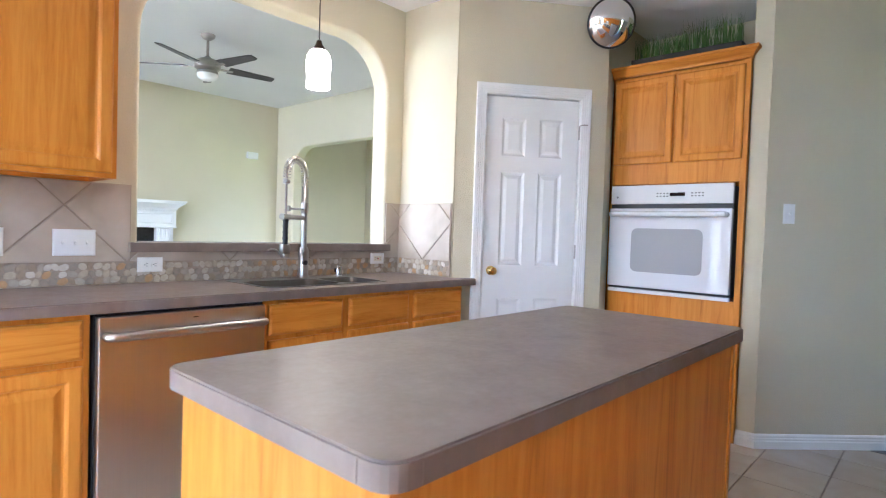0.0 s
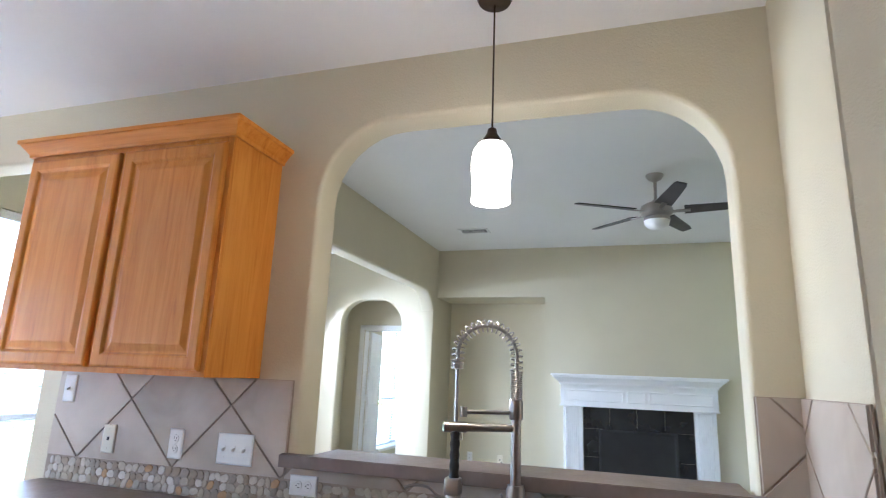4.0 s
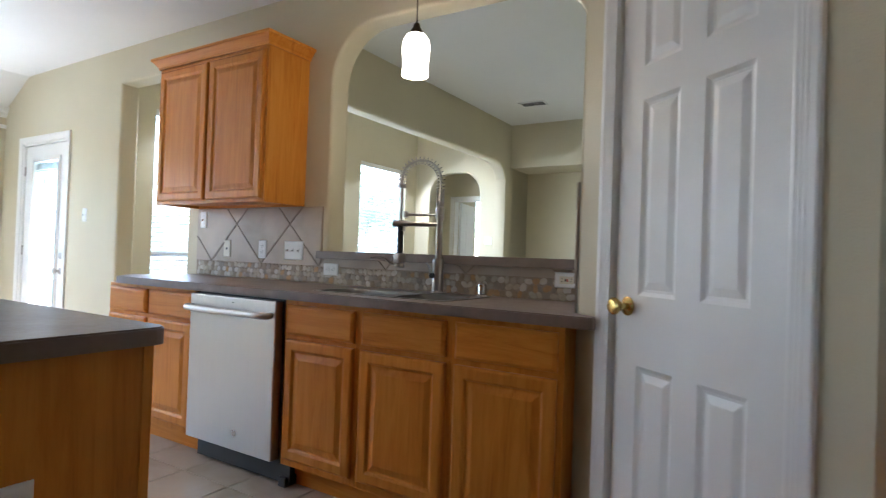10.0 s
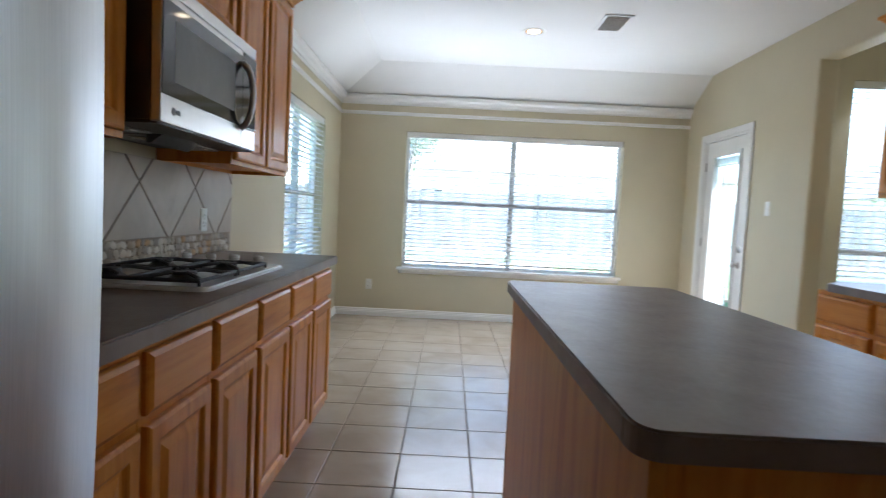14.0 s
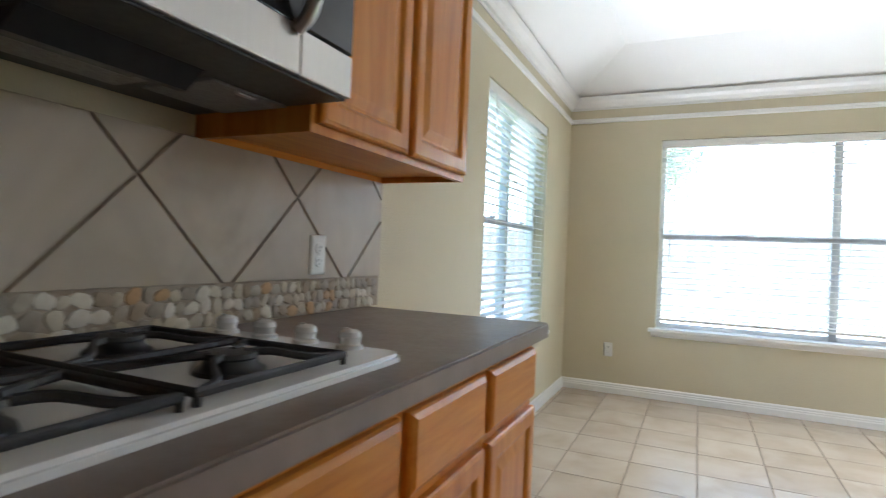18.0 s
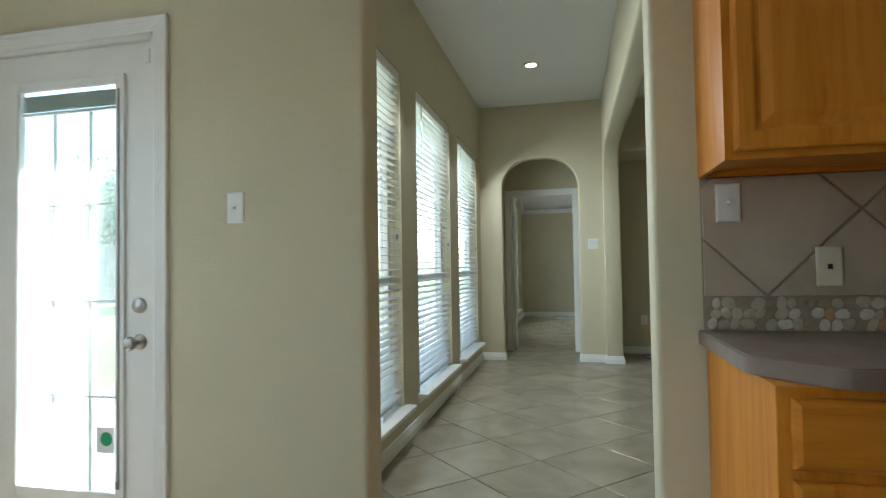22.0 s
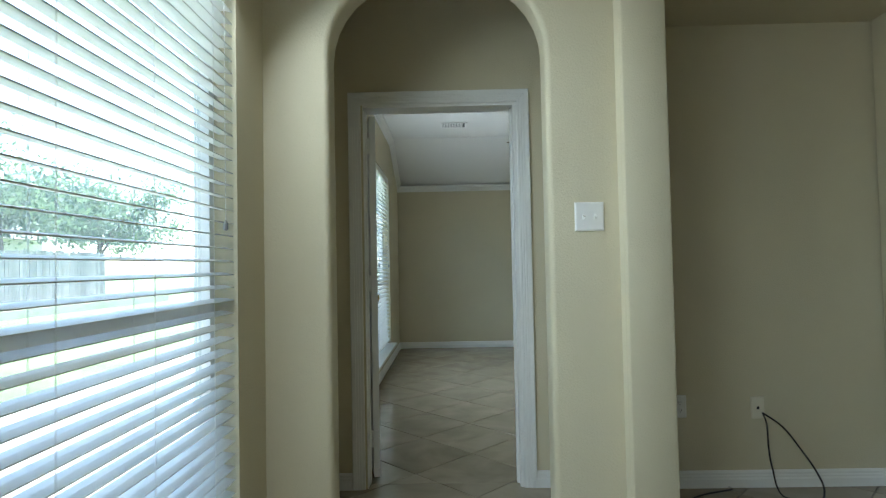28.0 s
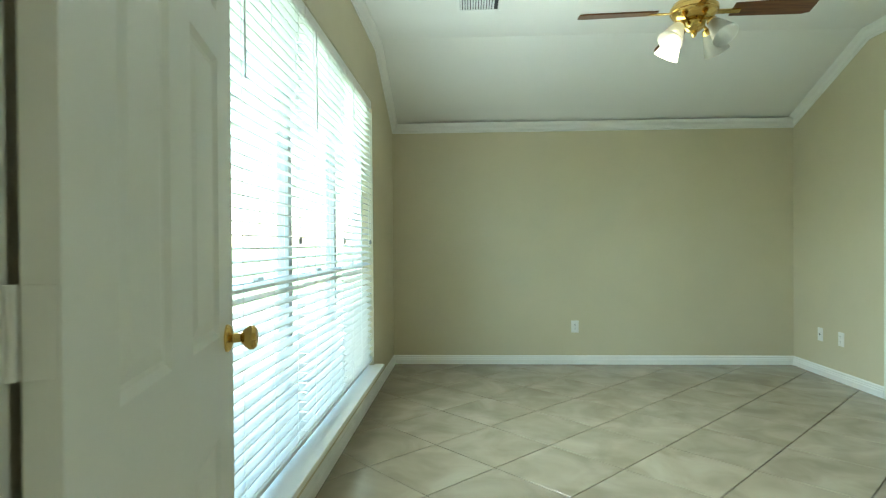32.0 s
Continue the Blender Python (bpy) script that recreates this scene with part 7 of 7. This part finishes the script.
BDROP = 0.265
bf = ceiling_fan(0, 0, 0, BDROP, 4, -4, 0.62, BRASS, WALNUT, "ceiling_fan", "", pitch=-12)
part("motor_band", lathe([(0.119, -0.055), (0.126, -0.060), (0.126, -0.080), (0.119, -0.085)], 32, (0, 0, -BDROP)), BRASS, bf, smooth=True)
part("fitter", lathe([(0.050, -0.125), (0.060, -0.14), (0.055, -0.165), (0.030, -0.185), (0.0, -0.19)], 24, (0, 0, -BDROP)), BRASS, bf, smooth=True)
part("finial", lathe([(0.012, -0.185), (0.016, -0.200), (0.008, -0.215), (0.0, -0.220)], 16, (0, 0, -BDROP)), BRASS, bf, smooth=True)
for k in range(4):
    a = radians(30 + 90 * k)
    c, s = math.cos(a), math.sin(a)
    z = -BDROP - 0.150
    part("lamp_arm", tube(smooth_path([(0.03 * c, 0.03 * s, z), (0.075 * c, 0.075 * s, z + 0.012), (0.105 * c, 0.105 * s, z - 0.010)], 5), 0.008, 8), BRASS, bf, smooth=True)
    sm = Matrix.Translation((0.108 * c, 0.108 * s, z - 0.014)) @ Matrix.Rotation(a, 4, "Z") @ Matrix.Rotation(radians(-38), 4, "Y")
    part("shade_holder", moved(lathe([(0.012, 0.012), (0.024, 0.008), (0.030, -0.004), (0.030, -0.018), (0.026, -0.018)], 18), sm), BRASS, bf, smooth=True)
    part("shade", moved(lathe([(0.026, -0.010), (0.034, -0.026), (0.046, -0.060), (0.058, -0.100), (0.070, -0.135), (0.067, -0.134), (0.054, -0.098), (0.042, -0.058), (0.030, -0.026)], 24), sm), LAMP_ON if k == 1 else FROST, bf, "lit ribbed glass shade" if k == 1 else "unlit ribbed frosted glass shade", smooth=True)
bf.matrix_world = Matrix.Translation((0.32, 10.80, HB))
tagged(bf, "polished brass ceiling fan with four walnut blades and four glass shades", "ceiling fan")

# ---- outside ----
tagged(part("ground", box(-300, 300, -300, 300, -0.60, -0.16), LAWN), "green lawn", "ground", kind="structure")
tagged(part("patio", box(-5.2, XW - T, YS + T, 30, -0.17, -0.06), CONCRETE), "pale concrete patio", "patio", kind="structure")
tagged(part("path", box(-12.9, XN - T, -7.9, YS + T - 0.002, -0.17, -0.10), CONCRETE), "pale concrete path beside the house", "path", kind="structure")

# unseen roof slabs added to block sun; deep eave cuts the door's sun patch
rf = box(-4.1, 7.4, -1.9, YS + 0.0, 3.22, 3.34)
box(-3.75, 7.4, YS, 4.05, 3.22, 3.34, bm=rf)
box(-2.3, 7.4, 4.05, 13.6, 3.52, 3.64, bm=rf)
tagged(part("roof", rf, ROOF), "unseen shingle roof slabs with wide eaves, added to block sun", "roof", kind="structure")

rng = random.Random(11)


def picket_mesh(h, w=0.138):
    bm = prism([(-w / 2, 0), (w / 2, 0), (w / 2, h - 0.04), (w / 2 - 0.03, h), (-w / 2 + 0.03, h), (-w / 2, h - 0.04)], -0.009, 0.009, "y")
    me = bpy.data.meshes.new("picket")
    bmesh.ops.recalc_face_normals(bm, faces=bm.faces[:])
    bm.to_mesh(me)
    bm.free()
    me.materials.append(FENCE)
    return me


PICKETS = [picket_mesh(h) for h in (1.80, 1.83, 1.86)]


def fence(x0, y0, x1, y1, label):
    t = empty("fence")
    d = Vector((x1 - x0, y1 - y0, 0))
    n = int(d.length / 0.146)
    ang = math.degrees(math.atan2(d.y, d.x))
    for k in range(n):
        o = new("picket", rng.choice(PICKETS))
        o.parent = t
        o.matrix_basis = pose(x0 + d.x * (k + 0.5) / n, y0 + d.y * (k + 0.5) / n, -0.16 + FENCE_UP, 0, rng.uniform(-0.6, 0.6), ang)
    for z in (0.25, 0.95, 1.6):
        part("rail", moved(box(0, d.length, 0.012, 0.05, z - 0.045, z + 0.045), pose(x0, y0, -0.16 + FENCE_UP, 0, 0, ang)), FENCE, t)
    for k in range(0, int(d.length / 2.4) + 1):
        part("post", moved(box(k * 2.4 - 0.045, k * 2.4 + 0.045, 0.05, 0.14, -0.1, 1.75), pose(x0, y0, -0.16 + FENCE_UP, 0, 0, ang)), FENCE, t)
    return tagged(t, label, "fence")


FENCE_UP = 0.25
tagged(part("bank", box(-22, -13.6, -16, 30, -0.17, 0.09, 0.0), textured("dry_grass", (0.40, 0.39, 0.27), (0.54, 0.52, 0.38), 0.9, 1.5, 0.6, 50)), "low bank of pale dry grass at the fence", "ground", kind="structure")
fence(-14.6, -14.0, -14.6, 27.0, "weathered grey board fence behind the lawn")
fence(-14.6, -8.2, 4.0, -8.2, "weathered grey board fence beside the house")


def far_house(m, w, d, label):
    t = empty("house")
    part("wall", box(0, w, 0, d, -0.2, 3.0), BRICKWALL, t)
    bm = bmesh.new()
    e = 0.6
    v = [bm.verts.new(p) for p in ((-e, -e, 2.9), (w + e, -e, 2.9), (w + e, d + e, 2.9), (-e, d + e, 2.9), (d / 2, d / 2, 5.9), (w - d / 2, d / 2, 5.9))]
    for f in ((0, 1, 5, 4), (1, 2, 5), (2, 3, 4, 5), (3, 0, 4), (3, 2, 1, 0)):
        bm.faces.new([v[i] for i in f])
    part("roof", bm, ROOF, t, "grey shingle hip roof")
    for k in range(3):
        x = w * (0.18 + 0.3 * k)
        wn = part("window", box(x, x + 1.0, -0.02, 0.05, 0.9, 2.2), TRIM, t)
        part("pane", box(x + 0.06, x + 0.94, -0.03, -0.02, 0.96, 2.14), DARKGLASS, wn)
    t.matrix_world = m
    return tagged(t, label, "house")


far_house(pose(-19.5, -4.0, 0, 0, 0, 90), 15.0, 10.0, "brick neighbour house with grey hip roof beyond the fence")
far_house(pose(-23.0, 20.0, 0, 0, 0, 90), 15.0, 10.0, "brick neighbour house with grey hip roof beyond the fence")
far_house(pose(-13.0, -21.0, 0, 0, 0, 180), 9.0, 8.0, "brick neighbour house with grey hip roof behind the side fence")


def tree(name, h, spread, leaves, seed, label):
    """A tapered trunk with limbs and a crown of many small leaf clumps with gaps."""
    r = random.Random(seed)
    t = empty(name)
    trunk = tube([(0, 0, -0.3), (0.05, 0.02, h * 0.25), (-0.04, 0.05, h * 0.5), (0.03, 0, h * 0.72)], [0.20, 0.15, 0.11, 0.05], 9)
    tips = []
    for k in range(9):
        a = 2 * math.pi * k / 9 + r.uniform(-0.3, 0.3)
        z0 = h * r.uniform(0.32, 0.6)
        end = Vector((math.cos(a) * spread * r.uniform(0.5, 0.95), math.sin(a) * spread * r.uniform(0.5, 0.95), h * r.uniform(0.48, 0.98)))
        mid = Vector((end.x * 0.4, end.y * 0.4, z0 + (end.z - z0) * 0.6))
        join(trunk, tube(smooth_path([(0, 0, z0), mid, end], 3), [0.06, 0.055, 0.05, 0.04, 0.03, 0.025, 0.015], 6))
        tips += [mid, end, (mid + end) / 2]
    part("trunk", trunk, BARK, t, smooth=True)
    bm = bmesh.new()
    for k in range(leaves):
        c = r.choice(tips)
        p = c + Vector((r.gauss(0, 0.28), r.gauss(0, 0.28), r.gauss(0, 0.22))) * spread * 0.55
        s = r.uniform(0.06, 0.13)
        u = Vector((r.gauss(0, 1), r.gauss(0, 1), r.gauss(0, 0.6))).normalized()
        w = u.orthogonal().normalized()
        w.rotate(Matrix.Rotation(r.uniform(0, 6.28), 3, u))
        q = u.cross(w)
        bm.faces.new([bm.verts.new(p + w * s), bm.verts.new(p + q * s * 0.5), bm.verts.new(p - w * s), bm.verts.new(p - q * s * 0.5)])
    part("crown", bm, LEAF, t)
    return tagged(t, label, "tree")


a_tree = tree("tree", 7.5, 2.6, 5200, 3, "leafy green tree beyond the fence")
a_tree.matrix_world = Matrix.Translation((-17.2, -1.6, -0.1))
broad = tree("tree", 5.4, 3.6, 9000, 17, "broad leafy tree beyond the fence")
broad.matrix_world = Matrix.Translation((-17.6, 20.5, -0.1))
for x, y, s, turn in ((-18.4, 26.5, 1.15, 100), (-18.0, 32.0, 1.0, 210)):
    copy_thing(broad, pose(x, y, -0.1, 0, 0, turn) @ Matrix.Scale(s, 4))
for x, y, s, turn in ((-11.5, -12.5, 1.1, 30), (-24.0, 7.5, 0.8, 300)):
    copy_thing(a_tree, pose(x, y, -0.1, 0, 0, turn) @ Matrix.Scale(s, 4))


def shrub(x, y, h, seed):
    r = random.Random(seed)
    t = empty("shrub")
    bm = bmesh.new()
    for k in range(420):
        a, z = r.uniform(0, 6.28), r.uniform(0.05, 1) ** 0.7
        rad = h * 0.6 * math.sqrt(max(0.05, 1 - (z - 0.4) ** 2)) * r.uniform(0.4, 1)
        p = Vector((math.cos(a) * rad, math.sin(a) * rad, z * h))
        u = Vector((r.gauss(0, 1), r.gauss(0, 1), 1 + r.gauss(0, 0.5))).normalized()
        w = u.orthogonal().normalized()
        w.rotate(Matrix.Rotation(r.uniform(0, 6.28), 3, u))
        q = u.cross(w)
        s = r.uniform(0.04, 0.08)
        bm.faces.new([bm.verts.new(p + w * s), bm.verts.new(p + q * s * 0.45), bm.verts.new(p - w * s), bm.verts.new(p - q * s * 0.45)])
    part("leaves", bm, LEAF, t)
    st = tube([(0, 0, -0.1), (0, 0, h * 0.6)], 0.02, 6)
    for k in range(5):
        join(st, tube([(0, 0, h * 0.1), (math.cos(k * 1.3) * h * 0.4, math.sin(k * 1.3) * h * 0.4, h * 0.7)], 0.01, 5))
    part("stems", st, BARK, t)
    t.matrix_world = Matrix.Translation((x, y, -0.12))
    return tagged(t, "low leafy shrub beside the patio", "shrub")


shrub(-5.9, 3.25, 0.72, 4)
shrub(-5.5, 3.75, 0.55, 8)
ac = empty("air_conditioner")
part("case", box(-4.7, -3.9, -3.3, -2.5, -0.08, 0.70, 0.03), textured("ac_green", (0.10, 0.16, 0.14), (0.14, 0.20, 0.18), 0.5, 6.0), ac, "grey-green metal case")
part("fan_grille", lathe([(0.34, 0), (0.34, 0.02), (0.05, 0.04), (0.0, 0.04)], 24, (-4.3, -2.9, 0.70)), BLACK, ac)
for k in range(8):
    part("louvre", box(-4.705, -3.895, -3.305, -2.495, 0.05 + k * 0.075, 0.06 + k * 0.075), GREY, ac)
tagged(ac, "green outdoor air conditioning unit on the path", "air conditioner")

# ---- daylight through the openings ----
def day(name, m, w, h, watts, spread, tint=(0.95, 0.98, 1.0)):
    lamp = new(name, bpy.data.lights.new(name, "AREA"))
    lamp.data.shape, lamp.data.size, lamp.data.size_y = "RECTANGLE", w, h
    lamp.data.energy, lamp.data.spread, lamp.data.color = watts, radians(spread), tint
    lamp.matrix_world = m
    return lamp


def opening_day(name, m, w, z0, z1, down, up, inside=-0.06, fan=95):
    """Skylight falling in under the head of an opening, and ground light rising over its sill. m: the opening's own axes, y outwards."""
    if down:
        day(name + "_sky", m @ Matrix.Translation((w / 2, inside, z1 - 0.16)) @ Matrix.Rotation(radians(-45), 4, "X"), w - 0.06, 0.16, down, fan)
    if up:
        day(name + "_ground", m @ Matrix.Translation((w / 2, inside, z0 + 0.10)) @ Matrix.Rotation(radians(-152), 4, "X"), w - 0.06, 0.12, up, 80)


LIGHT = 0.0165
opening_day("nook_day", NWM, NW[1] - NW[0], NW[2], NW[3], 60 * LIGHT, 70 * LIGHT)
opening_day("side_day", SWM, SW[1] - SW[0], SW[2], SW[3], 25 * LIGHT, 35 * LIGHT)
opening_day("door_day", BM, BD[1] - BD[0], 0.3, 1.85, 25 * LIGHT, 0)
for a, b in LW:
    opening_day("passage_day", facing(XW, a, 90), b - a, LWZ[0], LWZ[1], 122 * LIGHT, 0, fan=155)
# fill lamps in the added unseen opening, to brighten the room beyond the arch
opening_day("living_back_fill", facing(2.85 + XR - 2.50, YS, 0) @ Matrix.Translation((1.40, 0.15, 0)) @ Matrix.Rotation(radians(180), 4, "Z"), 1.40, 0.2, 2.3, 60 * LIGHT, 30 * LIGHT)
opening_day("bedroom_day", bwm, bl, BWZ[0], BWZ[1], 128 * LIGHT, 77 * LIGHT)

# ---- floor tiles and pebbles ----
def tile_mesh(name, pts, z0, z1, bev, mat):
    bm = bmesh.new()
    n = len(pts)
    cx, cy = sum(p[0] for p in pts) / n, sum(p[1] for p in pts) / n
    low = [bm.verts.new((x, y, z0)) for x, y in pts]
    mid = [bm.verts.new((x, y, z1 - bev * 0.6)) for x, y in pts]
    top = [bm.verts.new((x + (cx - x) * bev * 4, y + (cy - y) * bev * 4, z1)) for x, y in pts]
    for i in range(n):
        j = (i + 1) % n
        bm.faces.new((low[i], low[j], mid[j], mid[i]))
        bm.faces.new((mid[i], mid[j], top[j], top[i]))
    bm.faces.new(top)
    bmesh.ops.recalc_face_normals(bm, faces=bm.faces[:])
    me = bpy.data.meshes.new(name)
    bm.to_mesh(me)
    bm.free()
    me.materials.append(mat)
    return me


floor_k = bpy.data.objects["floor_kitchen"]
P = 0.338
G = 0.0030
whole = tile_mesh("tile", [(-P / 2 + G, -P / 2 + G), (P / 2 - G, -P / 2 + G), (P / 2 - G, P / 2 - G), (-P / 2 + G, P / 2 - G)], -0.005, 0.0, 0.003, TILE_K)
KX0, KX1, KY0, KY1 = XN, 4.15, YN, YS
rng = random.Random(21)
i0, j0 = math.floor((KX0 - 0.15) / P), math.floor((KY0 - 0.114) / P)
for i in range(i0, i0 + 25):
    for j in range(j0, j0 + 14):
        x0, x1 = 0.15 + i * P, 0.15 + (i + 1) * P
        y0, y1 = 0.114 + j * P, 0.114 + (j + 1) * P
        a0, a1, b0, b1 = max(x0, KX0), min(x1, KX1), max(y0, KY0), min(y1, KY1)
        if a1 - a0 < 0.02 or b1 - b0 < 0.02:
            continue
        full = a1 - a0 > P - 1e-4 and b1 - b0 > P - 1e-4
        me = whole if full else tile_mesh("tile", [(a0 + G, b0 + G), (a1 - G, b0 + G), (a1 - G, b1 - G), (a0 + G, b1 - G)], -0.005, 0.0, 0.003, TILE_K)
        o = new("tile", me)
        o.parent = floor_k
        o.location = ((x0 + x1) / 2 if full else 0, (y0 + y1) / 2 if full else 0, rng.uniform(-0.0004, 0.0004))

floor_l = bpy.data.objects["floor_living"]
D = 0.3275


def diamond(cx, cy, h):
    return [(cx, cy - h), (cx + h, cy), (cx, cy + h), (cx - h, cy)]


whole_d = tile_mesh("tile", diamond(0, 0, D - 0.0040), -0.005, 0.0, 0.003, TILE_L)
for room in ((XW, XR, YS + 0.02, YD + 0.06), (XW, 2.3, YD + 0.063, YB)):
    for i in range(-4, 18):
        for j in range(-9, 27):
            if (i + j) % 2:
                continue
            cx, cy = -0.798 + i * D, 4.964 + j * D
            p = clip(diamond(cx, cy, D - 0.0040), *room)
            if len(p) < 3:
                continue
            area = abs(sum(p[a][0] * p[(a + 1) % len(p)][1] - p[(a + 1) % len(p)][0] * p[a][1] for a in range(len(p)))) / 2
            if area < 0.002:
                continue
            full = area > 2 * (D - 0.0040) ** 2 - 1e-5
            o = new("tile", whole_d if full else tile_mesh("tile", p, -0.005, 0.0, 0.003, TILE_L))
            o.parent = floor_l
            o.location = (cx if full else 0, cy if full else 0, rng.uniform(-0.0004, 0.0004))
tagged(part("floor_entry", box(4.152, 6.3, -3.4, 0.0, -0.10, 0.001), wood("dark_floor", (0.02, 0.014, 0.01), (0.035, 0.024, 0.018), (0.05, 0.036, 0.028), along="y")), "dark wood floor of the entry", "floor", kind="structure")
tagged(part("floor_entry_back", box(2.9, 4.15, -3.4, YN, -0.10, 0.0), TILE_K), "beige tile floor behind the kitchen", "floor", kind="structure")

pebble_strip(bs, -0.205, XA - 0.008, 0.918, ST - 0.003, mf, 7)
pebble_strip(bs, -YS + 0.01, -2.065, 0.918, ST - 0.003, mr, 8, limit=40)
pebble_strip(kb, -1.995, 0.340, 0.918, ST - 0.003, Matrix.Translation((0, YN + 0.005, 0)) @ Matrix.Rotation(radians(180), 4, "Z"), 9)
